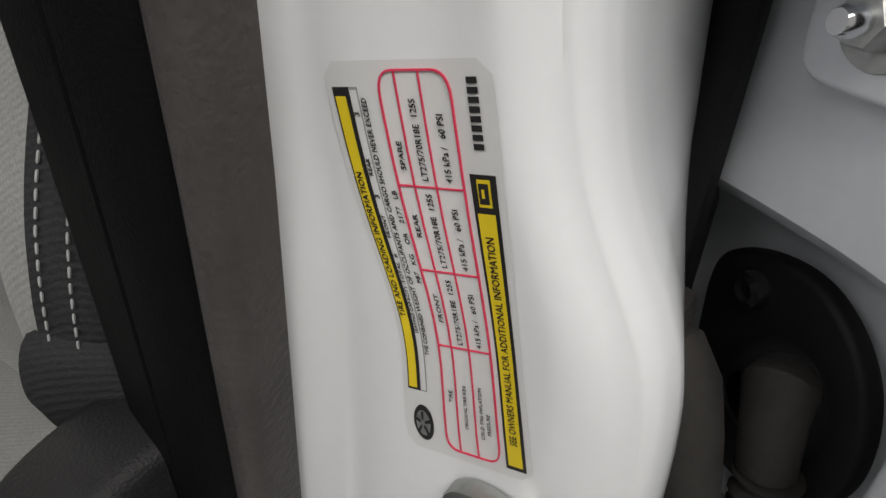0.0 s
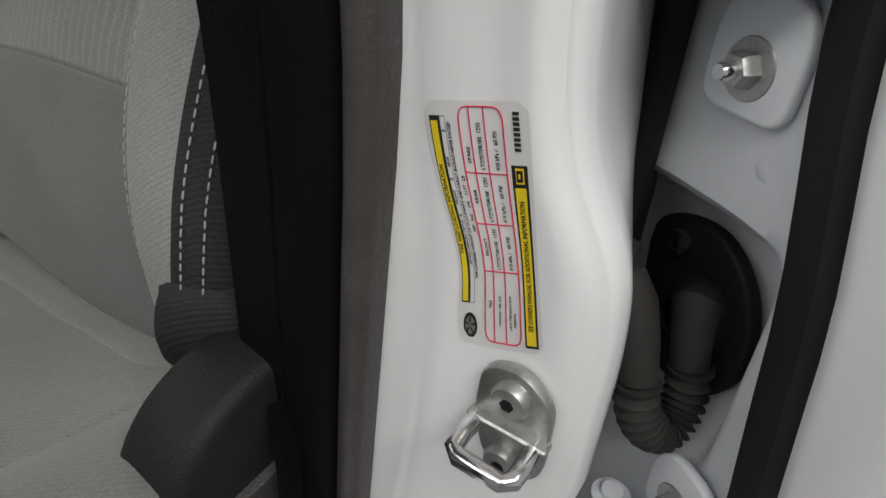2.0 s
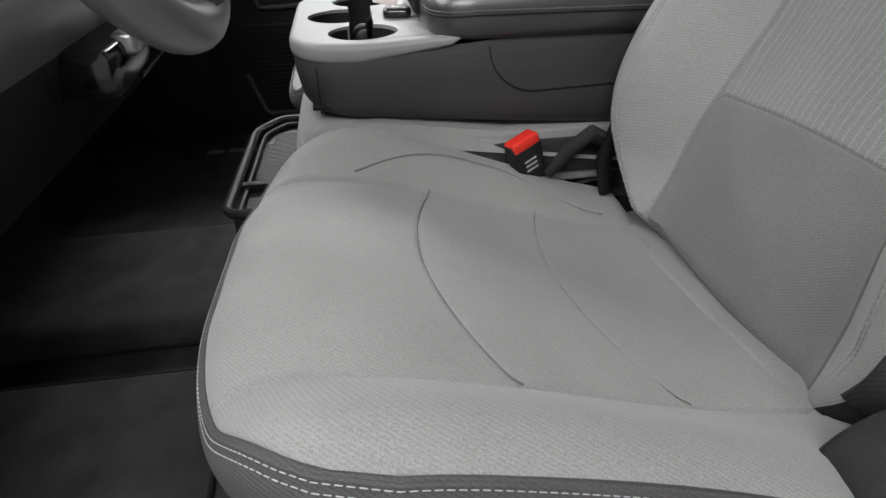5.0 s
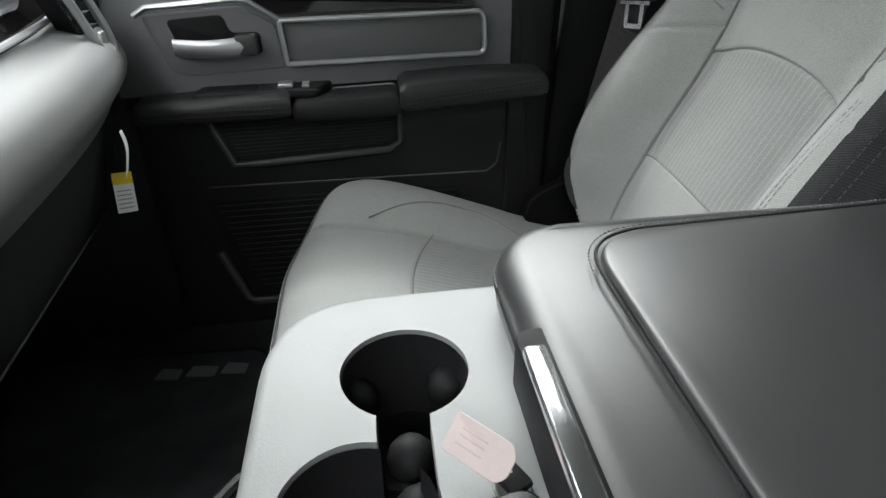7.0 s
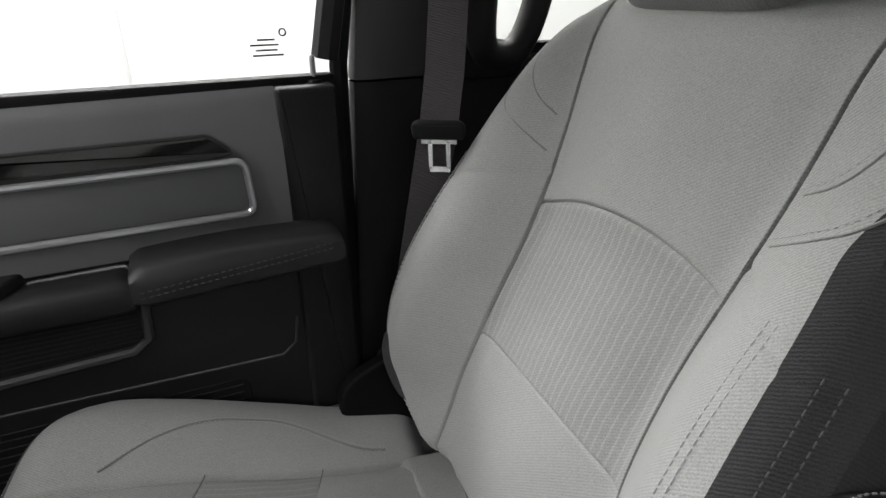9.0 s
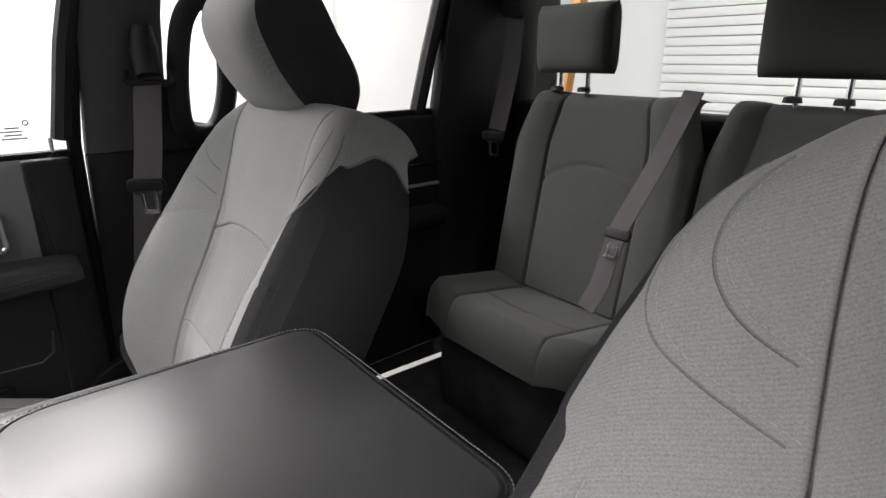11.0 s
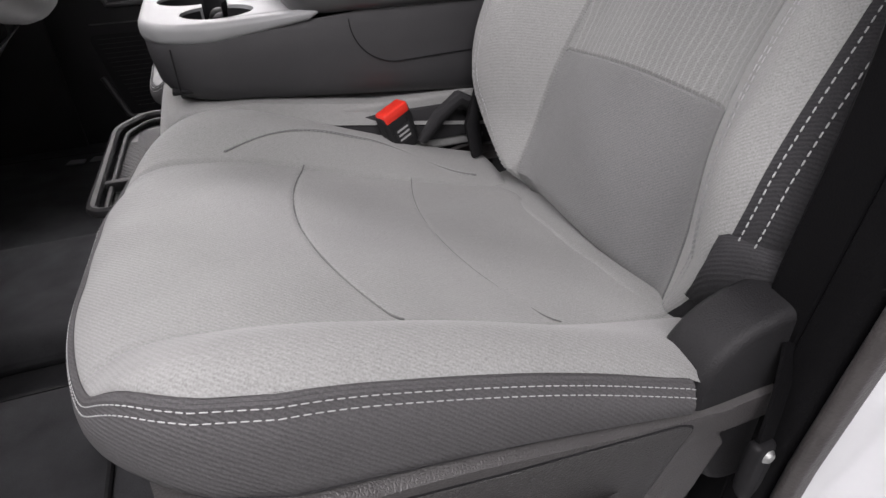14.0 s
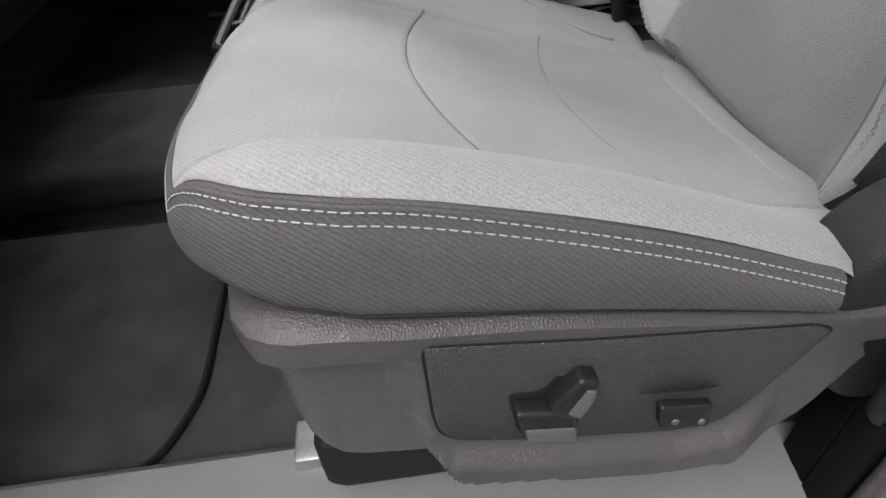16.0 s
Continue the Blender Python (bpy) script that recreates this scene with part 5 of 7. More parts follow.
    # glove box line and lower button
    gb = [Vector((bend(-0.436, y) + 0.006, y, z)) for y, z in ((0.18, 1.10), (0.68, 1.10), (0.66, 0.985), (0.20, 0.985))]
    made.append(part("glove_box_joint", tube([gb[0], gb[1], gb[2] + Vector((-0.022, 0, 0)), gb[3] + Vector((-0.022, 0, 0))], 0.0016, 6, closed=True), RUBBER))
    # centre switch bank with pale toggles
    bank = part("switch_bank", box((-0.47, -0.16, 1.055), (-0.368, 0.168, 1.118), 0.012), GLOSS_BLACK)
    for k in range(6):
        y = -0.092 + 0.042 * k
        hold(bank, part("toggle", box((-0.386, y, 1.092), (-0.354, y + 0.036, 1.124), 0.008, 3), SATIN))
    made.append(bank)
    scr = part("centre_bezel", box((-0.50, -0.17, 1.14), (-0.43, 0.16, 1.40), 0.02), GLOSS_BLACK, None, "gloss black centre bezel")
    made.append(scr)
    made.append(part("bezel_edge", tube([(-0.43, 0.162, 1.12), (-0.43, 0.163, 1.25), (-0.44, 0.164, 1.38)], 0.006, 8), CHROME))
    hold(d, *made)
    # paper tag that hangs from the dash
    tag = thing("hanging_tag", "white and yellow paper tag on a strap under the dashboard", "tag", at=(-0.41, 0.575, 1.05))
    strap = patch([[(-0.402 + 0.004 * math.sin(t * 3), 0.606 - 0.022 * t + 0.004 * math.sin(t * 5), 1.128 - 0.058 * t), (-0.402 + 0.004 * math.sin(t * 3), 0.616 - 0.018 * t + 0.004 * math.sin(t * 5), 1.128 - 0.055 * t)] for t in (k / 10 for k in range(11))])
    tm = Matrix.Translation((-0.408, 0.578, 1.050)) @ Matrix.Rotation(radians(-16), 4, "X") @ Matrix.Rotation(radians(90), 4, "Y") @ Matrix.Rotation(radians(90), 4, "Z") @ Matrix.Rotation(radians(-55), 4, "Y")

    def lay3(u, v, h):
        return tuple(tm @ Vector((u, v, h)))

    s0 = part("strap", strap, PAPER)
    s1 = part("card", slab(rounded([(-0.013, -0.028), (0.013, -0.028), (0.013, 0.028), (-0.013, 0.028)], 0.001), 0, 0.001, lay3, 0.0002, 1), PAPER)
    s2 = part("yellow_band", slab(rounded([(-0.013, 0.012), (0.013, 0.012), (0.013, 0.028), (-0.013, 0.028)], 0.001), -0.0006, 0.0016, lay3, 0.0002, 1), YELLOW)
    bars = [part("print_bar", slab(rounded([(-0.010, v), (0.009, v), (0.009, v + 0.0016), (-0.010, v + 0.0016)], 0.0003), 0.0011, 0.0014, lay3, 0.0001, 1), THREAD_GREY) for v in (-0.022, -0.016, -0.010, -0.004, 0.002)]
    hold(tag, s0, s1, s2, *bars)


dashboard()


def pedal():
    p = thing("brake_pedal", "black rubber brake pedal on a steel arm", "pedal", at=(-0.85, -0.36, 0.80))
    a = part("pad", box((-0.80, -0.42, 0.76), (-0.775, -0.31, 0.83), 0.008, turn=Matrix.Rotation(radians(25), 4, "Y")), RUBBER)
    b = part("arm", tube([(-0.80, -0.365, 0.80), (-0.90, -0.36, 0.95), (-0.95, -0.36, 1.1)], 0.010, 8), STEEL)
    hold(p, a, b)


pedal()


# ---------------------------------------------------------------- passenger door
def side_plane(y):
    return lambda u, v, h: (u, y - h, v)


def passenger_door():
    door = thing("door_1", "closed passenger door with grey upper panel, silver trim and black padded armrest", "door", kind="structure", at=(-0.1, 0.82, 0.70))
    P = side_plane(0.815)
    made = []

    def add(name, bm, mat, lab="", parent=None):
        o = part(name, bm, mat, None, lab)
        if parent is None:
            made.append(o)
        else:
            hold(parent, o)
        return o

    # upper panel, curved towards the glass
    rows = []
    for k in range(15):
        t = k / 14
        z = 1.321 - 0.191 * t
        bulge = 0.004 + 0.024 * math.sin(min(t * 1.5, 1) * math.pi / 2) - (0.012 if k == 0 else 0)
        rows.append([(-0.47 + 0.655 * j / 20, 0.820 - bulge, z - 0.010 * (1 - j / 20)) for j in range(21)])
    add("upper_panel", patch(rows), DOOR_GREY, "dark grey grained upper door panel")
    # rear end of the door in black plastic
    add("end_trim", slab(rounded([(0.184, 0.72), (0.258, 0.72), (0.258, 1.312), (0.184, 1.312)], 0.006), -0.03, 0.020, P, 0.006, 3), PLASTIC)
    # lower panel
    add("lower_panel", slab(rounded([(-0.47, 0.62), (0.19, 0.66), (0.20, 1.135), (-0.47, 1.135)], 0.01), -0.03, 0.012, P, 0.006, 3), PLASTIC)
    # silver trim: a long outline round the pull and the grey insert
    loop = rounded([(-0.190, 1.231), (0.136, 1.233), (0.140, 1.166), (-0.186, 1.163)], [0.004, 0.014, 0.014, 0.004], 5)
    add("trim_frame", tube([P(p.x, p.y, 0.029) for p in loop], 0.0045, 8, closed=True), SATIN, "satin silver trim frame")
    add("trim_insert", slab(inset(loop, 0.001), 0.010, 0.0255, P, 0.002, 2), material("grey_insert", (0.11, 0.112, 0.115), 0.6, grain=0.2, scale=1200, vary=0.06, vscale=10), "ribbed grey trim insert")
    crest = [(-0.405, 1.246), (-0.385, 1.257), (-0.25, 1.264), (-0.232, 1.260), (-0.190, 1.232), (0.05, 1.233)]
    add("trim_rail", tube([P(u, v, 0.029) for u, v in crest[:5]], 0.0048, 8), SATIN, "satin silver rail above the door pull")
    add("gloss_strip", slab(rounded([(-0.235, 1.266), (0.100, 1.266), (0.125, 1.245), (0.118, 1.240), (-0.190, 1.240)], 0.006), 0.012, 0.030, P, 0.003, 2), GLOSS_BLACK, "gloss black trim strip")
    # pull cup with handle
    cup = rounded([(-0.398, 1.246), (-0.248, 1.254), (-0.196, 1.225), (-0.190, 1.155), (-0.345, 1.148), (-0.372, 1.16)], 0.012, 5)
    add("handle_panel", slab(cup, 0.008, 0.024, P, 0.004, 3), DOOR_GREY)
    add("handle_recess", slab(rounded([(-0.362, 1.238), (-0.275, 1.243), (-0.268, 1.215), (-0.222, 1.215), (-0.222, 1.180), (-0.345, 1.180)], 0.010), 0.012, 0.0255, P, 0.002, 2), RUBBER, "dark recess behind the handle")
    rows = []
    for k in range(13):
        t = k / 12
        x = -0.355 + 0.125 * t
        zc = 1.198 - 0.004 * math.sin(t * math.pi)
        hh = 0.013 + 0.003 * t
        ring = []
        for j in range(12):
            a = 2 * math.pi * j / 12
            ring.append(P(x, zc + hh * math.sin(a), 0.034 + 0.007 * math.sin(t * math.pi) + 0.006 * math.cos(a)))
        rows.append(ring)
    bm = patch(rows, close=True)
    bm.verts.ensure_lookup_table()
    bm.faces.new([bm.verts[i] for i in range(12)])
    bm.faces.new([bm.verts[len(bm.verts) - 12 + i] for i in range(12)])
    add("door_handle", bm, SATIN, "satin silver inner door handle")
    add("handle_pivot", box((-0.262, 0.772, 1.182), (-0.226, 0.795, 1.213), 0.005), PLASTIC_GREY)
    # armrest in three pieces
    def arm(name, x0, x1, z0, z1, y0, y1, mat, lab="", r=0.018):
        rows = []
        for k in range(25):
            t = k / 24
            x = x0 + (x1 - x0) * t
            e = 1 - 0.25 * max(0, (abs(2 * t - 1) - 0.88) / 0.12) ** 2
            ring = []
            for j in range(16):
                a = 2 * math.pi * j / 16
                cy, cz = (y0 + y1) / 2, (z0(t) + z1(t)) / 2
                hy, hz = (y1 - y0) / 2, (z1(t) - z0(t)) / 2 * e
                ca, sa = math.cos(a), math.sin(a)
                ring.append((x, cy + hy * math.copysign(abs(ca) ** 0.5, ca), cz + hz * math.copysign(abs(sa) ** 0.6, sa)))
            rows.append(ring)
        bm = patch(rows, close=True)
        bm.verts.ensure_lookup_table()
        bm.faces.new([bm.verts[i] for i in range(16)])
        bm.faces.new([bm.verts[len(bm.verts) - 16 + i] for i in range(16)])
        return add(name, bm, mat, lab)

    a1 = arm("armrest_front", -0.43, -0.185, lambda t: 1.083, lambda t: 1.122 + 0.012 * t, 0.735, 0.83, ARM_PAD, "black padded front armrest with pale stitching")
    arm("armrest_middle", -0.184, -0.010, lambda t: 1.074, lambda t: 1.118 + 0.004 * t, 0.742, 0.83, PLASTIC, "black plastic middle armrest")
    a3 = arm("armrest_rear", -0.009, 0.236, lambda t: 1.084 + 0.014 * t, lambda t: 1.140 + 0.006 * math.sin(3 * t), 0.725, 0.84, ARM_PAD, "black padded elbow rest with pale stitching")
    for z in (1.108, 1.100):
        add("stitching", dashes([(x, 0.7345, z) for x in (-0.42 + 0.23 * k / 12 for k in range(13))], 0.005, 0.003, 0.0008), THREAD_FAINT, "", a1)
    for z in (0.0, 0.007):
        add("stitching", dashes([(x, 0.7235, 1.112 - z + 0.02 * (x + 0.0) / 0.2) for x in (0.0 + 0.225 * k / 12 for k in range(13))], 0.005, 0.003, 0.0008), THREAD_FAINT, "", a3)
    # window switch pod
    pod = add("switch_pod", slab(rounded([(-0.34, 0.752), (-0.14, 0.752), (-0.115, 0.80), (-0.33, 0.80)], 0.012), 1.116, 1.132, flat, 0.005, 3), PLASTIC)
    add("pod_tray", slab(rounded([(-0.318, 0.758), (-0.238, 0.758), (-0.238, 0.788), (-0.318, 0.788)], 0.006), 1.129, 1.1335, flat, 0.001, 1), RUBBER, "", pod)
    add("window_switch", box((-0.205, 0.760, 1.130), (-0.180, 0.782, 1.139), 0.003), SATIN, "silver-tipped window switch", pod)
    for k in (0, 1):
        add("lock_switch", box((-0.166, 0.758 + 0.014 * k, 1.131), (-0.154, 0.768 + 0.014 * k, 1.137), 0.002), SATIN, "", pod)
    # map pocket openings with ledges
    pk = add("map_pocket", slab(rounded([(-0.330, 1.068), (-0.012, 1.068), (-0.014, 1.010), (-0.03, 1.002), (-0.300, 0.990)], 0.010), 0.012, 0.0145, P, 0.001, 1), RUBBER, "dark ribbed map pocket in the door")
    for k in range(9):
        add("rib", tube([P(-0.31 + 0.01 * k / 9, 1.062 - 0.007 * k, 0.0155), P(-0.02, 1.062 - 0.006 * k, 0.0155)], 0.0008, 5), PLASTIC, "", pk)
    add("pocket_ledge", tube([P(-0.335, 1.07, 0.012), P(-0.303, 0.992, 0.020), P(-0.25, 0.992, 0.022), P(-0.03, 1.003, 0.022), P(-0.010, 1.015, 0.018), P(-0.008, 1.066, 0.012)], 0.007, 8), PLASTIC_GREY, "grey pocket ledge")
    add("panel_crease", tube([P(-0.36, 0.947, 0.012), P(0.15, 0.942, 0.012), P(0.17, 0.958, 0.012), P(0.176, 1.0, 0.012)], 0.0022, 6), PLASTIC_GREY)
    lp = add("lower_pocket", slab(rounded([(-0.372, 0.92), (0.10, 0.92), (0.10, 0.70), (-0.322, 0.70)], 0.02), 0.012, 0.014, P, 0.001, 1), RUBBER, "dark ribbed lower door pocket")
    for k in range(16):
        add("rib", tube([P(-0.355 + 0.0035 * k, 0.91 - 0.012 * k, 0.015), P(0.09, 0.91 - 0.012 * k, 0.015)], 0.0010, 5), PLASTIC, "", lp)
    add("lower_ledge", tube([P(-0.366, 0.815, 0.018), P(-0.328, 0.712, 0.030), P(-0.315, 0.703, 0.030), P(0.08, 0.703, 0.030)], 0.0085, 8), PLASTIC_GREY, "grey lower pocket ledge")
    # belt-line strip, lock pin and glass
    add("belt_moulding", box((-0.47, 0.818, 1.308), (0.262, 0.842, 1.322), 0.004), RUBBER)
    pin = add("lock_pin", lathe([(0.0, 0.0), (0.0035, 0.0), (0.0035, 0.034), (0.0025, 0.037), (0.0, 0.037)], Matrix.Translation((0.236, 0.822, 1.308)), 10), STEEL, "thin steel lock pin")
    add("pin_grommet", lathe([(0.0, 0.0), (0.011, 0.0), (0.009, 0.004), (0.0, 0.004)], Matrix.Translation((0.236, 0.822, 1.312)), 16), RUBBER, "", pin)
    add("window_frame", tube([(0.255, 0.832, 1.34), (0.285, 0.818, 1.50), (0.335, 0.78, 1.70), (0.36, 0.74, 1.84), (0.2, 0.72, 1.87), (-0.3, 0.72, 1.87), (-0.62, 0.74, 1.75), (-0.9, 0.80, 1.45), (-0.98, 0.83, 1.34)], 0.018, 8), PLASTIC, "black window frame")
    hold(door, *made)
    pane = patch([[(-0.98, 0.838, 1.31), (0.262, 0.838, 1.31)], [(-0.62, 0.77, 1.75), (0.335, 0.79, 1.70)], [(-0.3, 0.735, 1.86), (0.355, 0.75, 1.86)]])
    g = tagged(part("window_1", pane, GLASS), "clear passenger door window with small etched marks", "window", kind="structure")
    g.visible_shadow = False
    marks = thing("etched_label", "small grey etched marks on the window glass", "label", at=(0.19, 0.836, 1.37))
    for k, (a, b) in enumerate(((0.168, 0.205), (0.172, 0.198), (0.166, 0.200), (0.175, 0.196))):
        hold(marks, part("print_bar", box((a, 0.8345, 1.345 + 0.006 * k), (b, 0.8352, 1.3472 + 0.006 * k), 0), THREAD_FAINT))
    hold(marks, part("print_bar", lathe([(0.003, 0.0), (0.005, 0.0), (0.005, 0.0006), (0.003, 0.0006)], disc_pose((0.206, 0.835, 1.372), (0, -1, 0)), 14), THREAD_FAINT))


passenger_door()


def wing_mirror():
    m = thing("wing_mirror", "black folding door mirror with pale glass outside the window", "mirror", at=(-0.40, 1.10, 1.36))
    out = rounded([(-0.105, -0.065), (0.105, -0.050), (0.112, 0.12), (-0.09, 0.12)], 0.035, 6)
    tm = Matrix.Translation((-0.345, 1.16, 1.375)) @ Matrix.Rotation(radians(90), 4, "X") @ Matrix.Rotation(radians(28), 4, "Y")

    def lay(u, v, h):
        return tuple(tm @ Vector((u, v, h)))

    a = part("housing", slab(out, -0.07, 0.0, lay, 0.02, 4), RUBBER)
    b = part("mirror_glass", slab(inset(out, 0.012), 0.0, 0.003, lay, 0.001, 1), MIRROR)
    c = part("arm", tube([(-0.36, 1.17, 1.31), (-0.42, 1.10, 1.22), (-0.60, 0.88, 1.18)], [0.022, 0.022, 0.03], 10), RUBBER)
    hold(m, a, b, c)


wing_mirror()


# ---------------------------------------------------------------- passenger B-pillar, belts, rear door
def pillar_strip(pts, half, depth, mat, name, label, r=0.012):
    """An upright pillar trim: pts of (x, y, z), flat towards the cab."""
    rows = []
    for x, y, z, hw in pts:
        ring = []
        for k in range(16):
            a = 2 * math.pi * k / 16
            ca, sa = math.cos(a), math.sin(a)
            ring.append((x + hw * math.copysign(abs(ca) ** 0.45, ca), y + depth * math.copysign(abs(sa) ** 0.45, sa), z))
        rows.append(ring)
    return tagged(part(name, patch(rows, close=True), mat), label, "pillar", kind="structure")


pillar_strip([(0.345, 0.840, FLOOR, 0.080), (0.350, 0.845, 1.0, 0.078), (0.358, 0.840, 1.308, 0.072)], 0, 0.022, PLASTIC, "b_pillar_lower", "black grained lower door pillar trim")
pillar_strip([(0.358, 0.841, 1.311, 0.072), (0.376, 0.820, 1.55, 0.070), (0.395, 0.765, 1.72, 0.07), (0.405, 0.705, 1.86, 0.08)], 0, 0.024, PLASTIC_GREY, "b_pillar_upper", "grey grained upper door pillar trim")
tagged(part("door_seal", tube([(0.262, 0.836, FLOOR + 0.02), (0.264, 0.838, 1.0), (0.272, 0.836, 1.33), (0.300, 0.815, 1.55), (0.34, 0.76, 1.75)], 0.012, 8), RUBBER), "black rubber door seal", "seal", kind="structure")


def ribbon(points, half, thick=0.0012, across=(1, 0, 0)):
    a = Vector(across).normalized()
    rows = []
    pts = [Vector(p) for p in points]
    for i, p in enumerate(pts):
        d = (pts[min(i + 1, len(pts) - 1)] - pts[max(i - 1, 0)]).normalized()
        s = (a - d * a.dot(d)).normalized()
        n = s.cross(d)
        rows.append([p - s * half - n * thick, p - s * half * 0.5 - n * thick, p + s * half * 0.5 - n * thick, p + s * half - n * thick, p + s * half + n * thick, p - s * half + n * thick])
    return patch(rows, close=True)


def belt_tongue(c, across, up, nrm, name="tongue"):
    def lay(u, v, h):
        return tuple(Vector(c) + Vector(across) * u + Vector(up) * v + Vector(nrm) * h)
    head = part("tongue_housing", slab(rounded([(-0.031, 0.0), (0.031, 0.0), (0.033, 0.018), (0.026, 0.024), (-0.026, 0.024), (-0.033, 0.018)], 0.006), -0.006, 0.006, lay, 0.004, 3), RUBBER, None, "black tongue housing")
    made = [head]
    # plate with an open slot: two legs and two cross bars
    for lo, hi in (((-0.014, -0.038), (-0.008, 0.002)), ((0.008, -0.038), (0.014, 0.002)), ((-0.013, -0.042), (0.013, -0.034)), ((-0.022, -0.006), (0.022, 0.002))):
        made.append(part("tongue_plate", slab(rounded([(lo[0], lo[1]), (hi[0], lo[1]), (hi[0], hi[1]), (lo[0], hi[1])], 0.001), -0.0015, 0.0015, lay, 0.0006, 1), CHROME, None, "bright steel belt tongue"))
    return made


def passenger_belt():
    b = thing("seat_belt", "charcoal seat belt hanging on the pillar with steel tongue", "seat belt", "seat belts", at=(0.36, 0.76, 1.0))
    across = Vector((0.85, -0.5, 0)).normalized()
    w1 = part("webbing", ribbon([(0.400, 0.770, 1.455), (0.385, 0.740, 1.40), (0.372, 0.722, 1.33), (0.358, 0.712, 1.262)], 0.0235, 0.0012, across), WEBBING)
    w2 = part("webbing", ribbon([(0.358, 0.712, 1.262), (0.350, 0.730, 1.18), (0.335, 0.755, 1.05), (0.325, 0.775, 0.85), (0.33, 0.79, 0.70)], 0.0235, 0.0012, across), WEBBING)
    g = [Vector((0.392, 0.765, 1.437)), Vector((0.392, 0.755, 1.452))]
    gm = Matrix.Translation((0.398, 0.758, 1.445))
    guide = part("belt_guide", tube([gm @ Vector((u, -0.5 * u, v)) for u, v in ((-0.034, 0.012), (-0.036, -0.006), (-0.026, -0.012), (0.026, -0.012), (0.036, -0.006), (0.034, 0.012))], 0.0065, 8), RUBBER, None, "black belt guide loop")
    cap = part("guide_cover", tube([gm @ Vector((0.0, 0.0, 0.0)), gm @ Vector((0.002, 0.018, 0.045)), gm @ Vector((0.006, 0.024, 0.085))], [0.020, 0.024, 0.016], 12), PLASTIC)
    hold(b, w1, w2, guide, cap, *belt_tongue((0.356, 0.706, 1.252), across, (-0.05, -0.05, 0.99), across.cross(Vector((0, 0, 1)))))
    anchor = thing("belt_anchor", "black belt anchor beside the passenger backrest", "seat belt", at=(0.31, 0.74, 0.9))
    hold(anchor, part("anchor_cover", box((0.275, 0.735, 0.86), (0.345, 0.775, 0.94), 0.014), RUBBER))


passenger_belt()


def grab_handle():
    h = thing("grab_handle", "black pillar grab handle with an open loop", "handle", at=(0.50, 0.82, 1.30))
    pts = [(0.470, 0.800, 1.335), (0.450, 0.785, 1.365), (0.452, 0.775, 1.45), (0.470, 0.765, 1.54), (0.510, 0.77, 1.58), (0.545, 0.785, 1.53), (0.552, 0.80, 1.45), (0.540, 0.812, 1.375), (0.515, 0.815, 1.335)]
    fine = []
    for i in range(len(pts)):
        a, b, c, d = (Vector(pts[(i + k) % len(pts)]) for k in (-1, 0, 1, 2))
        for k in range(5):
            t = k / 5
            fine.append(0.5 * ((2 * b) + (c - a) * t + (2 * a - 5 * b + 4 * c - d) * t * t + (3 * b - a - 3 * c + d) * t ** 3))
    hold(h, part("loop", tube(fine, 0.020, 10, closed=True), PLASTIC))
    hold(h, part("foot", slab(rounded([(0.40, 1.30), (0.53, 1.30), (0.53, 1.345), (0.46, 1.36), (0.42, 1.50), (0.40, 1.60)], 0.02), -0.01, 0.02, side_plane(0.825), 0.01, 3), PLASTIC))


grab_handle()


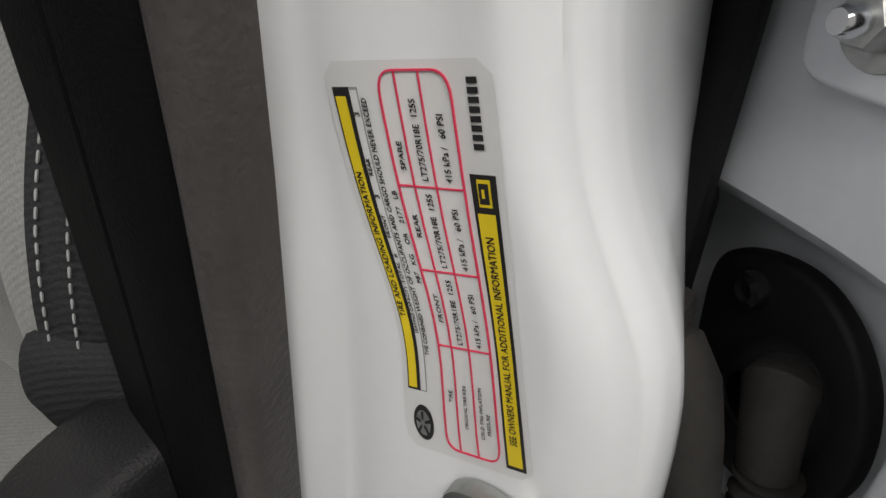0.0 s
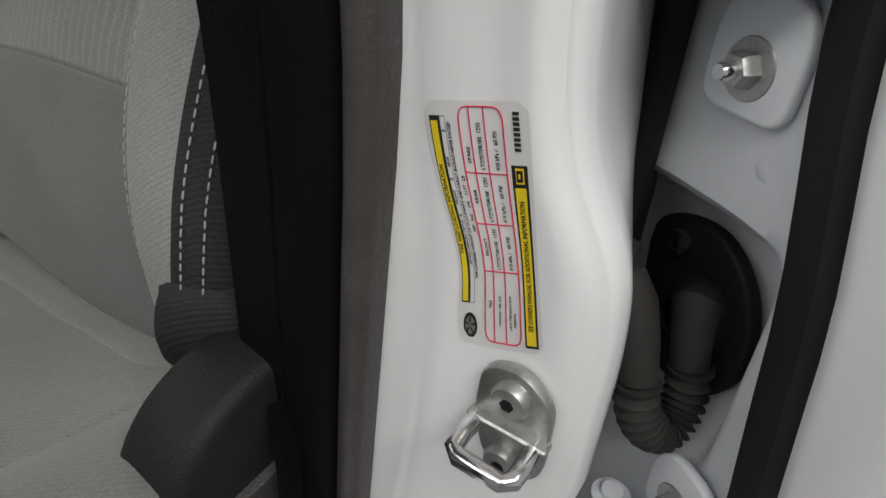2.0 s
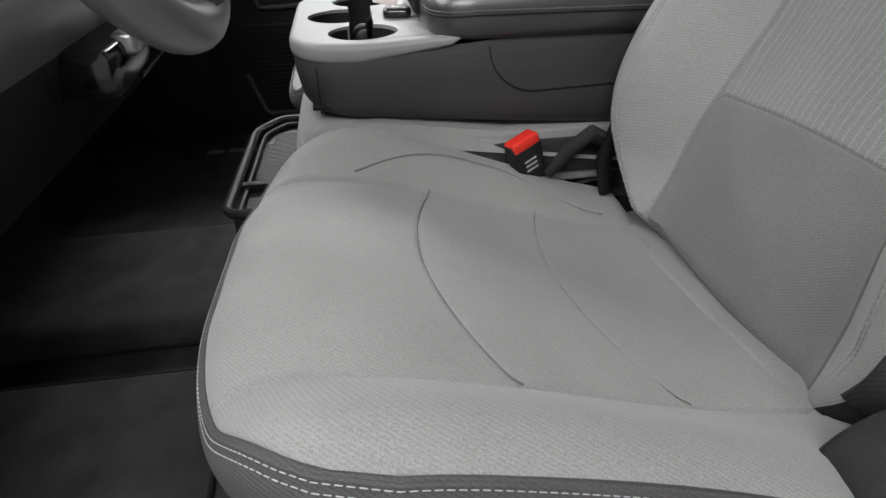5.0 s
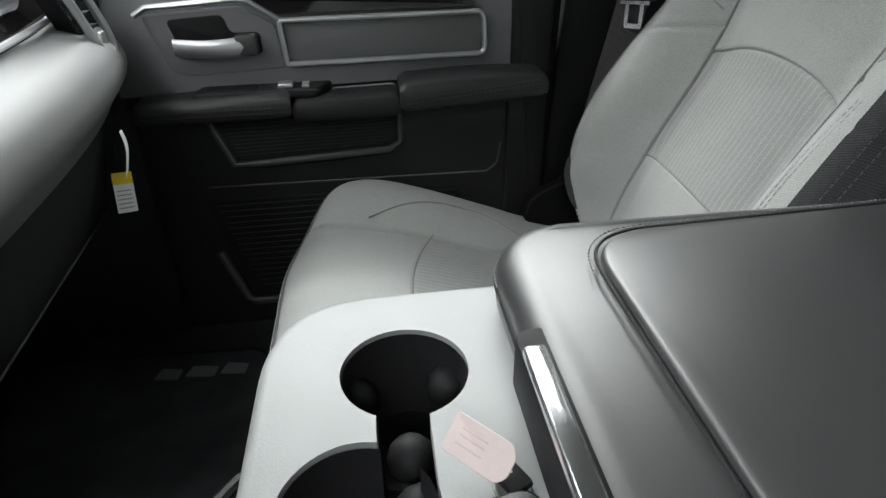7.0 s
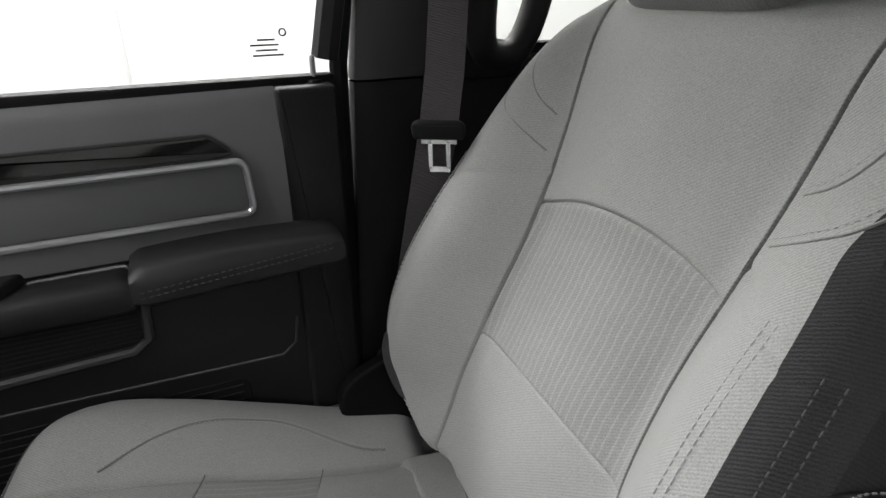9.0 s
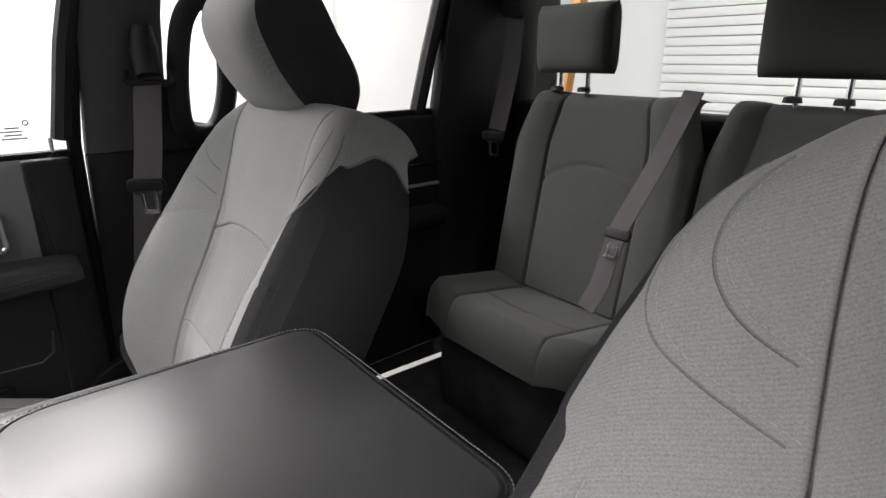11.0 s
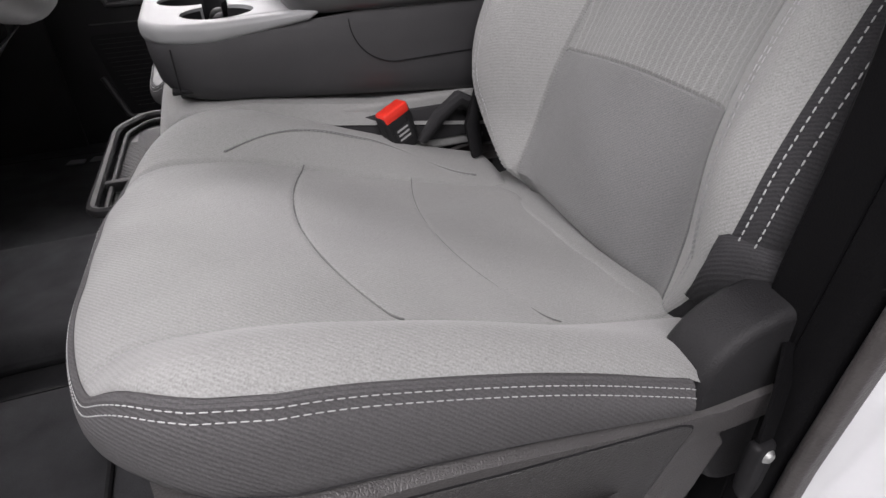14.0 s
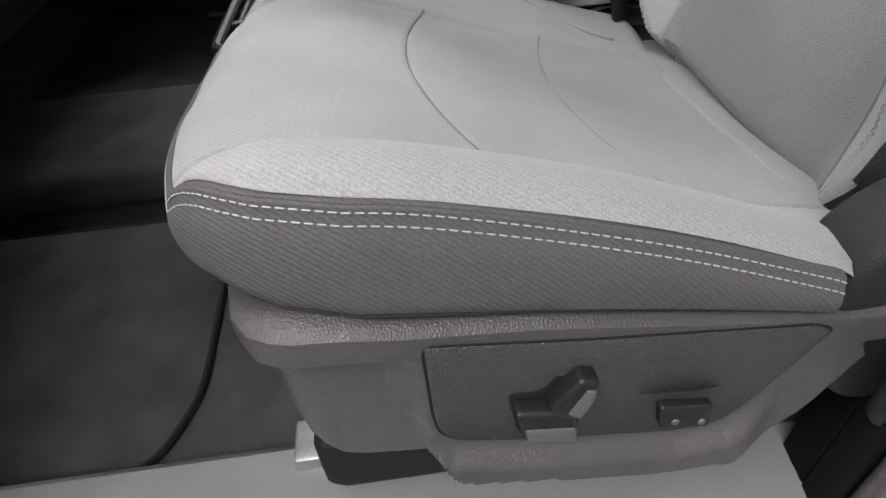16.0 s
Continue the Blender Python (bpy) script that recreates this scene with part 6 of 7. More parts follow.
def rear_side():
    door = thing("door_2", "closed rear passenger door with black panel", "door", kind="structure", at=(0.8, 0.83, 0.7))
    P = side_plane(0.830)
    a = part("panel", slab(rounded([(0.40, 0.66), (1.16, 0.70), (1.16, 1.330), (0.40, 1.330)], 0.02), -0.03, 0.012, P, 0.01, 3), PLASTIC)
    b = part("belt_moulding", box((0.40, 0.828, 1.328), (1.12, 0.850, 1.345), 0.004), RUBBER)
    c = part("trim_rail", tube([P(0.55, 1.20, 0.016), P(1.10, 1.21, 0.016)], 0.006, 8), GLOSS_BLACK)
    d = part("trim_rail", tube([P(0.55, 1.15, 0.016), P(1.10, 1.155, 0.016)], 0.005, 8), SATIN)
    e = part("armrest", box((0.55, 0.76, 1.05), (1.08, 0.83, 1.10), 0.02, 3), PLASTIC)
    f = part("window_frame", tube([(1.035, 0.842, 1.335), (1.06, 0.82, 1.48), (1.10, 0.78, 1.70), (1.12, 0.74, 1.86)], 0.020, 8), PLASTIC)
    g = part("lock_pin", lathe([(0.0, 0.0), (0.0035, 0.0), (0.0035, 0.03), (0.0, 0.032)], Matrix.Translation((0.46, 0.835, 1.335)), 10), STEEL)
    hold(door, a, b, c, d, e, f, g)
    w = tagged(part("window_2", patch([[(0.40, 0.846, 1.33), (1.05, 0.846, 1.33)], [(0.40, 0.80, 1.70), (1.11, 0.80, 1.70)], [(0.40, 0.75, 1.86), (1.12, 0.75, 1.86)]]), GLASS), "clear rear passenger window", "window", kind="structure")
    w.visible_shadow = False
    pillar_strip([(1.17, 0.835, FLOOR, 0.09), (1.17, 0.83, 1.30, 0.10), (1.20, 0.80, 1.55, 0.11), (1.24, 0.74, 1.86, 0.12)], 0, 0.03, PLASTIC, "c_pillar", "black grained rear pillar trim")
    tagged(part("rear_quarter", box((1.24, 0.80, FLOOR), (1.52, 0.86, 1.88), 0.02), PLASTIC), "black rear corner trim of the cab", "wall", kind="structure")
    bl = thing("seat_belt", "charcoal rear seat belt with pale tongue by the rear window", "seat belt", "seat belts", at=(1.22, 0.72, 1.2))
    across = Vector((0.4, -0.9, 0)).normalized()
    made = [part("webbing", ribbon([(1.26, 0.72, 1.60), (1.24, 0.715, 1.45), (1.20, 0.72, 1.29)], 0.0235, 0.0012, across), WEBBING),
            part("guide", box((1.24, 0.69, 1.56), (1.28, 0.76, 1.64), 0.012), RUBBER)]
    made += belt_tongue((1.185, 0.715, 1.265), across, (0, 0, 1), across.cross(Vector((0, 0, 1))))
    hold(bl, *made)


rear_side()


def rear_bench():
    seat = thing("rear_bench_seat", "dark grey cloth rear bench seat with fold-up cushions", "car seat", at=(1.0, 0, FLOOR))
    made = []

    def add(name, bm, mat, lab=""):
        o = part(name, bm, mat, None, lab)
        made.append(o)
        return o

    # backrests: two outer places and a middle one
    def back(y0, y1, mat):
        rows = []
        n = 96
        for i in range(n + 1):
            s = i / n
            row = []
            for u in warp([-1 + 2 * j / 44 for j in range(45)], [-0.55, 0.55], 0.03, 5):
                yc, hw = (y0 + y1) / 2, (y1 - y0) / 2 * (1 - 0.16 * smoothstep(0.7, 1.0, s))
                y = yc + hw * u
                x = 1.27 + 0.11 * s
                z = 0.86 + 0.53 * s
                a = abs(u)
                b = 0.022 * smoothstep(0.50, 0.78, a) - 0.05 * (1 - math.sqrt(max(0, 1 - max(0, (a - 0.86) / 0.14) ** 2)))
                b -= 0.05 * (1 - math.sqrt(max(0, 1 - max(0, (s - 0.92) / 0.08) ** 2)))
                b -= groove((a - 0.55) * hw, 0.005, 0.006)
                if a < 0.55:
                    b -= groove((s - (0.66 - 0.10 * (u / 0.55) ** 2)) * 0.56, 0.005, 0.005)
                row.append((x - b, y, z + b * 0.25))
            rows.append(row)
        return patch(rows)

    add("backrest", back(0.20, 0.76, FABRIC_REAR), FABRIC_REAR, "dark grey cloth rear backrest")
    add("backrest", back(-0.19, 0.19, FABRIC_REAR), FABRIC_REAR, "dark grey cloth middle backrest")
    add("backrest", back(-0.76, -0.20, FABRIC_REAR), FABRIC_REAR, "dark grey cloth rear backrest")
    add("backrest_core", box((1.43, -0.72, 0.80), (1.52, 0.72, 1.34), 0.03), FABRIC_DARK)

    def cushion(y0, y1):
        rows = []
        n = 80
        for i in range(n + 1):
            s = i / n
            row = []
            for u in warp([-1 + 2 * j / 44 for j in range(45)], [-0.55, 0.55], 0.03, 5):
                yc, hw = (y0 + y1) / 2, (y1 - y0) / 2
                a = abs(u)
                x = 0.985 + 0.31 * s + 0.03 * a ** 4
                z = 0.895 - 0.045 * s
                b = 0.018 * smoothstep(0.5, 0.8, a) - 0.05 * (1 - math.sqrt(max(0, 1 - max(0, (a - 0.88) / 0.12) ** 2)))
                b -= 0.11 * (1 - math.sqrt(max(0, 1 - max(0, 1 - s / 0.16) ** 2)))
                b -= groove((a - 0.55) * hw, 0.005, 0.006)
                if a < 0.55:
                    b -= groove((s - 0.40 - 0.06 * (u / 0.55) ** 2) * 0.4, 0.005, 0.005)
                row.append((x, yc + hw * u, z + b))
            rows.append(row)
        return patch(rows)

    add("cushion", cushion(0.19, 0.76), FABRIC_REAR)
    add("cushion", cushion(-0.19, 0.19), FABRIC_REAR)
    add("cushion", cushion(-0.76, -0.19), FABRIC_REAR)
    add("seat_box", box((1.03, -0.72, 0.532), (1.45, 0.72, 0.79), 0.02), CARPET, "black box under the rear cushions")

    def head(yc):
        rows_f, rows_b = [], []
        g = [math.sin(math.pi / 2 * (-1 + 2 * k / 18)) for k in range(19)]
        for sgn, rows in ((1, rows_f), (-1, rows_b)):
            for v in g:
                row = []
                for u in g:
                    e = max(0, 1 - abs(u) ** 5) ** 0.5 * max(0, 1 - abs(v) ** 5) ** 0.5
                    row.append((1.40 - sgn * 0.045 * e, yc + 0.125 * u, 1.515 + 0.085 * v))
                rows.append(row)
        bm = patch(rows_f)
        patch(rows_b, bm)
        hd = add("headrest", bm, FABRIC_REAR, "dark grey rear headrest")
        for y in (-0.045, 0.045):
            add("post", tube([(1.40, yc + y, 1.36), (1.40, yc + y, 1.45)], 0.006, 8), CHROME)
            add("post_sleeve", lathe([(0, 0), (0.018, 0), (0.016, 0.010), (0.008, 0.012), (0, 0.012)], Matrix.Translation((1.385, yc + y, 1.385)), 14), PLASTIC)

    for yc in (0.600, 0.0, -0.48):
        head(yc)
    # drawn in towards the cab middle to the true depth of the rear compartment
    eye = Vector((0.198, -0.10, 1.448))
    near = Matrix.Translation(eye) @ Matrix.Scale(0.87, 4) @ Matrix.Translation(-eye)
    for o in made:
        o.data.transform(near)
    hold(seat, *made)
    bl = thing("seat_belt", "dark rear centre belt with steel tongue on the backrest", "seat belt", "seat belts", at=(1.2, 0.33, 1.1))
    across = Vector((0, 1, 0))
    made = [part("webbing", ribbon([(1.36, 0.235, 1.40), (1.27, 0.250, 1.25), (1.17, 0.262, 1.12), (1.13, 0.27, 1.0), (1.10, 0.28, 0.95)], 0.0235, 0.0012, across), WEBBING)]
    made += belt_tongue((1.165, 0.262, 1.10), (0, 1, 0), (0.45, 0, 0.89), (-0.89, 0, 0.45))
    for o in made:
        o.data.transform(near)
    hold(bl, *made)
    beam = tagged(part("timber_beam", box((2.6, 1.715, 0.3), (2.66, 1.765, 2.4), 0.006, turn=Matrix.Rotation(radians(9), 4, "X")), WOOD), "slender orange timber prop behind the cab", "beam", kind="structure")


rear_bench()


# ---------------------------------------------------------------- driver's side pillar
EDGE_LINE = [(0.60, -0.845), (0.812, -0.885), (0.912, -0.921), (0.968, -0.933), (1.05, -0.934), (1.083, -0.932), (1.10, -0.929), (1.113, -0.924), (1.131, -0.912), (1.15, -0.904), (1.175, -0.899), (1.22, -0.896), (1.85, -0.896)]

BACK_EDGE = [(0.60, -0.84), (0.9, -0.89), (1.0, -0.905), (1.05, -0.905), (1.10, -0.900), (1.124, -0.898), (1.161, -0.894), (1.20, -0.889), (1.85, -0.885)]


def edge_y(z):
    """The outer edge of the pillar's front face."""
    return soft_at(EDGE_LINE, z, 0.008)


def seal_y(z):
    """Where the door seal ends on the pillar."""
    return -0.825 + 0.088 * min(max(0.0, 1.165 - z), 0.30)


def pillar_face(q, z):
    """The painted pillar: q 0 at the door seal, 1 at the outer edge, on to 2 round the corner."""
    ye = edge_y(z)
    y0 = seal_y(z)
    if q <= 1:
        y = y0 + (ye - y0) * q
        x = 0.300 + 0.0105 * smoothstep(0.22, 0.75, q) - 0.006 * math.exp(-((q - 0.12) / 0.10) ** 2) - 0.010 * smoothstep(0.34, 0.18, q)
        x += 0.008 * max(0, (q - 0.86) / 0.14) ** 2
        return Vector((x, y, z))
    t = q - 1
    ang = min(t / 0.35, 1) * math.pi / 2
    back = max(0, (t - 0.35) / 0.65)
    x = 0.3185 + 0.014 * (1 - math.cos(ang)) + 0.095 * back
    y_end = max(soft_at(BACK_EDGE, z, 0.01), ye + 0.004)
    y = (ye - 0.006 * math.sin(ang)) * (1 - back) + y_end * back
    return Vector((x, y, z))


def driver_pillar():
    rows = []
    qs = [k / 30 for k in range(31)] + [1 + 0.35 * k / 8 for k in range(1, 9)] + [1.35 + 0.65 * k / 6 for k in range(1, 7)]
    for i in range(221):
        z = 0.60 + 1.25 * i / 220
        lean = Vector((0.10, 0.30, 0)) * max(0, z - 1.38) ** 1.3
        rows.append([pillar_face(q, z) + lean for q in qs])
    tagged(part("painted_pillar", patch(rows), PAINT), "glossy white painted door pillar", "pillar", kind="structure")
    # black rubber seal and inner trim
    seal = []
    for i in range(30):
        z = 0.60 + 1.2 * i / 29
        lean = Vector((0.10, 0.30, 0)) * max(0, z - 1.38) ** 1.3
        seal.append(pillar_face(0, z) + Vector((-0.008, 0.006, 0)) + lean)
    rows = []
    for p in seal:
        ring = [(0.012, -0.0220)] + [(-0.0036 - 0.0075 * math.sin(math.pi * k / 18), -0.0293 + 0.0073 * math.cos(math.pi * k / 18)) for k in range(19)] + [(0.006, -0.0366)]
        rows.append([p + Vector((a, b, 0)) for a, b in ring])
    tagged(part("door_seal", patch(rows), SEAL_GREY), "grey-brown grained rubber door seal along the pillar", "seal", kind="structure")
    rows = []
    for p in seal:
        rows.append([p + Vector(o) for o in ((0.012, -0.0215, 0), (-0.003, -0.0208, 0), (-0.008, -0.018, 0), (-0.0115, -0.011, 0), (-0.0135, -0.002, 0), (-0.0135, 0.008, 0), (-0.0115, 0.0095, 0), (-0.0135, 0.011, 0), (-0.013, 0.026, 0), (-0.011, 0.044, 0), (-0.005, 0.049, 0), (0.0, 0.052, 0), (0.010, 0.054, 0), (0.040, 0.056, 0), (0.10, 0.058, 0))])
    tagged(part("pillar_trim", patch(rows), TRIM_BLACK), "black grained inner pillar trim", "pillar", kind="structure")
    tagged(part("pillar_core", box((0.345, -0.86, 0.55), (0.44, -0.776, 1.86), 0.01), TRIM_BLACK), "black rear face of the door pillar", "pillar", kind="structure")
    return


driver_pillar()


# ---------------------------------------------------------------- tyre label
def tyre_label():
    lab = thing("tyre_label", "white tyre and loading label with yellow bars on the pillar", "label", at=(0.30, -0.885, 1.10))
    L, Wd = 0.1085, 0.0640

    def at(a, b, h=0.0):
        """a runs up along the label from its lower end, b across it from the inboard edge."""
        fa, fb = a / L, b / Wd
        y = -0.852 * fa * (1 - fb) - 0.896 * fa * fb - 0.876 * (1 - fa) * (1 - fb) - 0.916 * (1 - fa) * fb
        z = 1.159 * fa * (1 - fb) + 1.168 * fa * fb + 1.056 * (1 - fa) * (1 - fb) + 1.072 * (1 - fa) * fb
        y -= 0.0065 * math.exp(-((fa - 0.40) / 0.26) ** 2) * (1 - fb)
        q = (y - seal_y(z)) / (edge_y(z) - seal_y(z))
        y1, z1 = y, z
        x = 0.303
        for _ in range(6):
            x = 0.5 * x + 0.5 * max(pillar_face(min(q, 1.0), z1).x, 0.296)
            y1, z1 = -0.953 + (y + 0.953) * (x - 0.218) / 0.085, 1.195 + (z - 1.195) * (x - 0.218) / 0.085
            y0 = seal_y(z1)
            q = (y1 - y0) / (edge_y(z1) - y0)
        z = z1
        p = pillar_face(q, z)
        p.x -= 0.0004 + h
        return p

    def plate(name, a0, a1, b0, b1, h, mat, r=0.0, parent=None, lab_=""):
        n = max(2, int((a1 - a0) / 0.003))
        m = max(2, int((b1 - b0) / 0.003))
        if r > 0:
            out = rounded([(a0, b0), (a1, b0), (a1, b1), (a0, b1)], r, 6)
            rows = []
            for i in range(n + 1):
                a = a0 + (a1 - a0) * i / n
                ins = 0.0
                for e in (a - a0, a1 - a):
                    if e < r:
                        ins = max(ins, r - math.sqrt(max(0, r * r - (r - e) ** 2)))
                rows.append([at(a, b0 + ins + (b1 - b0 - 2 * ins) * j / m, h) for j in range(m + 1)])
        else:
            rows = [[at(a0 + (a1 - a0) * i / n, b0 + (b1 - b0) * j / m, h) for j in range(m + 1)] for i in range(n + 1)]
        o = part(name, patch(rows), mat, None, lab_)
        hold(parent or lab, o)
        return o

    plate("label_film", 0, L, 0, Wd, 0.0, LABEL, 0.005)
    # yellow title bar with black border, bottom notes bar
    plate("title_border", 0.0225, 0.1030, 0.0030, 0.0105, 0.0002, INK)
    plate("title_bar", 0.0235, 0.1010, 0.0040, 0.0088, 0.0004, YELLOW)
    plate("seat_box", 0.0225, 0.1030, 0.0105, 0.0142, 0.00015, THREAD_GREY)
    plate("seat_box_fill", 0.0231, 0.1024, 0.0108, 0.0138, 0.0003, LABEL)
    plate("notes_border", 0.0030, 0.0852, 0.0525, 0.0615, 0.0002, INK)
    plate("notes_bar", 0.0045, 0.0765, 0.0538, 0.0602, 0.0004, YELLOW)
    sym = plate("book_symbol", 0.0780, 0.0842, 0.0548, 0.0595, 0.0004, YELLOW)
    plate("book_symbol", 0.0788, 0.0834, 0.0554, 0.0589, 0.0006, INK, 0, sym)
    plate("book_symbol", 0.0802, 0.0822, 0.0566, 0.0576, 0.0008, YELLOW, 0, sym)
    # red table
    def line(pts, w=0.0004, name="table_line"):
        fine = []
        for (a, b), (c, d) in zip(pts, pts[1:]):
            for k in range(12):
                fine.append(at(a + (c - a) * k / 12, b + (d - b) * k / 12, 0.0003))
        fine.append(at(*pts[-1], 0.0003))
        o = part(name, tube(fine, w, 4), INK_RED)
        hold(lab, o)

    A0, A1, B0, B1 = 0.0035, 0.1065, 0.0235, 0.0500
    ring = rounded([(A0, B0), (A1, B0), (A1, B1), (A0, B1)], 0.006, 6)
    line([(p.x, p.y) for p in ring] + [(ring[0].x, ring[0].y)], 0.0003)
    line([(A0, 0.0305), (A1, 0.0305)], 0.00025)
    line([(A0, 0.0395), (A1, 0.0395)], 0.00025)
    for a in (0.0400, 0.0608, 0.0814):
        line([(a, B0), (a, B1)], 0.00025)
    # the wheel picture
    ang = [2 * math.pi * k / 28 for k in range(28)]
    for r0, r1, mat, h in ((0.0, 0.0068, INK, 0.0002), (0.0, 0.0048, STEEL, 0.0004)):
        bm = patch([[at(0.0105 + r * math.sin(t) * 1.0, 0.0110 + r * 0.85 * math.cos(t), h) for t in ang] for r in (max(r0, 1e-5), r1)], close=True)
        hold(lab, part("wheel_picture", bm, mat))
    for k in range(5):
        t = 2 * math.pi * k / 5 + 0.3
        bm = patch([[at(0.0105 + (0.0012 * math.sin(t) + w * math.cos(t)), 0.0110 + (0.0012 * math.cos(t) - w * math.sin(t)), 0.0006), at(0.0105 + (0.0045 * math.sin(t) + 1.4 * w * math.cos(t)), 0.0110 + (0.0045 * math.cos(t) - 1.4 * w * math.sin(t)), 0.0006)] for w in (-0.0005, 0.0005)])
        hold(lab, part("wheel_spoke", bm, INK))
    # words
    def write(name, items, mat):
        for text, a, b, size, sq in items:
            bm = bmesh.new()
            words(text, size, (a, 0), lambda u, v, b=b: at(u, b - v, 0.0006), bm, squeeze=sq)
            words(text, size, (a + 0.00016, 0), lambda u, v, b=b: at(u, b - v - 0.00010, 0.0007), bm, squeeze=sq)
            hold(lab, part(name, bm, mat, None, "", False))

    write("title_text", [("TIRE AND LOADING INFORMATION", 0.0470, 0.0080, 0.0041, 0.55)], INK)
    write("capacity_text", [("SEATING CAPACITY -", 0.0425, 0.0134, 0.0024, 0.62), ("TOTAL", 0.0565, 0.0134, 0.0024, 0.72), ("6", 0.0630, 0.0136, 0.0030, 0.8), ("FRONT", 0.0680, 0.0134, 0.0024, 0.72),
                                ("3", 0.0775, 0.0136, 0.0030, 0.8), ("REAR", 0.0830, 0.0134, 0.0024, 0.72), ("3", 0.0965, 0.0136, 0.0030, 0.8)], INK)
    write("weight_text", [("THE COMBINED WEIGHT OF OCCUPANTS AND CARGO SHOULD NEVER EXCEED", 0.0360, 0.0178, 0.0031, 0.565), ("987   KG    OR    2177   LB", 0.0570, 0.0222, 0.0030, 0.68)], INK)
    write("table_text", [("TIRE", 0.0215, 0.0290, 0.0027, 0.8), ("FRONT", 0.0470, 0.0290, 0.0030, 0.8), ("REAR", 0.0690, 0.0290, 0.0030, 0.8), ("SPARE", 0.0850, 0.0290, 0.0030, 0.8)], INK)
    for a in (0.0412, 0.0620, 0.0828):
        write("table_text", [("LT275/70R18E  125S", a, 0.0372, 0.0034, 0.62), ("415 kPa /   60 PSI", a, 0.0465, 0.0034, 0.62)], INK)
    write("table_text", [("ORIGINAL TIRE SIZE", 0.0130, 0.0362, 0.0022, 0.78), ("COLD TIRE INFLATION", 0.0110, 0.0440, 0.0022, 0.78), ("PRESSURE", 0.0130, 0.0472, 0.0022, 0.78)], INK)
    write("notes_text", [("SEE OWNERS MANUAL FOR ADDITIONAL INFORMATION", 0.0120, 0.0588, 0.0044, 0.52)], INK)
    # the identity number stays plain bars
    for k in range(8):
        plate("number_bar", 0.0905 + 0.0019 * k, 0.0918 + 0.0019 * k, 0.0555, 0.0590, 0.0004, INK)


tyre_label()


# ---------------------------------------------------------------- striker
def striker():
    st = thing("door_striker", "steel door striker loop bolted to the white pillar", "striker", at=(0.295, -0.905, 1.02))
    base_c = Vector((0.3055, -0.9055, 1.018))

    def lay(u, v, h):
        # u outboard, v up, h towards the front
        return tuple(base_c + Vector((-h, -u, v)))

    a = part("plate", slab(rounded([(-0.017, 0.030), (0.002, 0.036), (0.019, 0.022), (0.019, -0.024), (0.006, -0.034), (-0.012, -0.028), (-0.019, 0.0)], 0.010, 5), -0.004, 0.003, lay, 0.0015, 2), STEEL, None, "grey steel striker plate")
    made = [a]
    for v in (0.020, -0.022):
        b = part("bolt", lathe([(0.0, 0.006), (0.005, 0.006), (0.008, 0.0055), (0.0095, 0.003), (0.0095, 0.0)], disc_pose(Vector(lay(0.0, v, 0.003)), (-1, 0, 0)), 20), STEEL)
        hold(b, part("bolt_socket", lathe([(0.0, 0.0), (0.0035, 0.0), (0.0035, 0.0004), (0.0, 0.0004)], disc_pose(Vector(lay(0.0, v, 0.009)), (-1, 0, 0)), 6), RUBBER))
        made.append(b)
    loop = [lay(-0.015, -0.002, 0.0), lay(-0.016, -0.002, 0.016), lay(-0.0155, -0.003, 0.024), lay(-0.0115, -0.004, 0.027), lay(0.0105, -0.004, 0.027), lay(0.0145, -0.003, 0.024), lay(0.015, -0.002, 0.016), lay(0.014, -0.002, 0.0)]
    made.append(part("loop", tube(loop, 0.0046, 10), CHROME, None, "bright worn striker loop"))
    made.append(part("shelf", slab(rounded([(-0.020, 0.0), (0.021, 0.0), (0.021, 0.008), (-0.020, 0.008)], 0.002), -0.0045, -0.0015, lambda u, v, h: tuple(base_c + Vector((-v, -u, h + 0.004))), 0.001, 1), STEEL))
    hold(st, *made)


striker()


# ---------------------------------------------------------------- rear door, ajar, seen on its hinge face
DN = Vector((0.409, -0.945, 0))
DU = Vector((0.57, 0.82, 0)).normalized()
DF = Vector((-0.82, 0.57, 0)).normalized()


def on_face(u, z, out=0.0):
    return DN + DU * u + DF * out + Vector((0, 0, z))


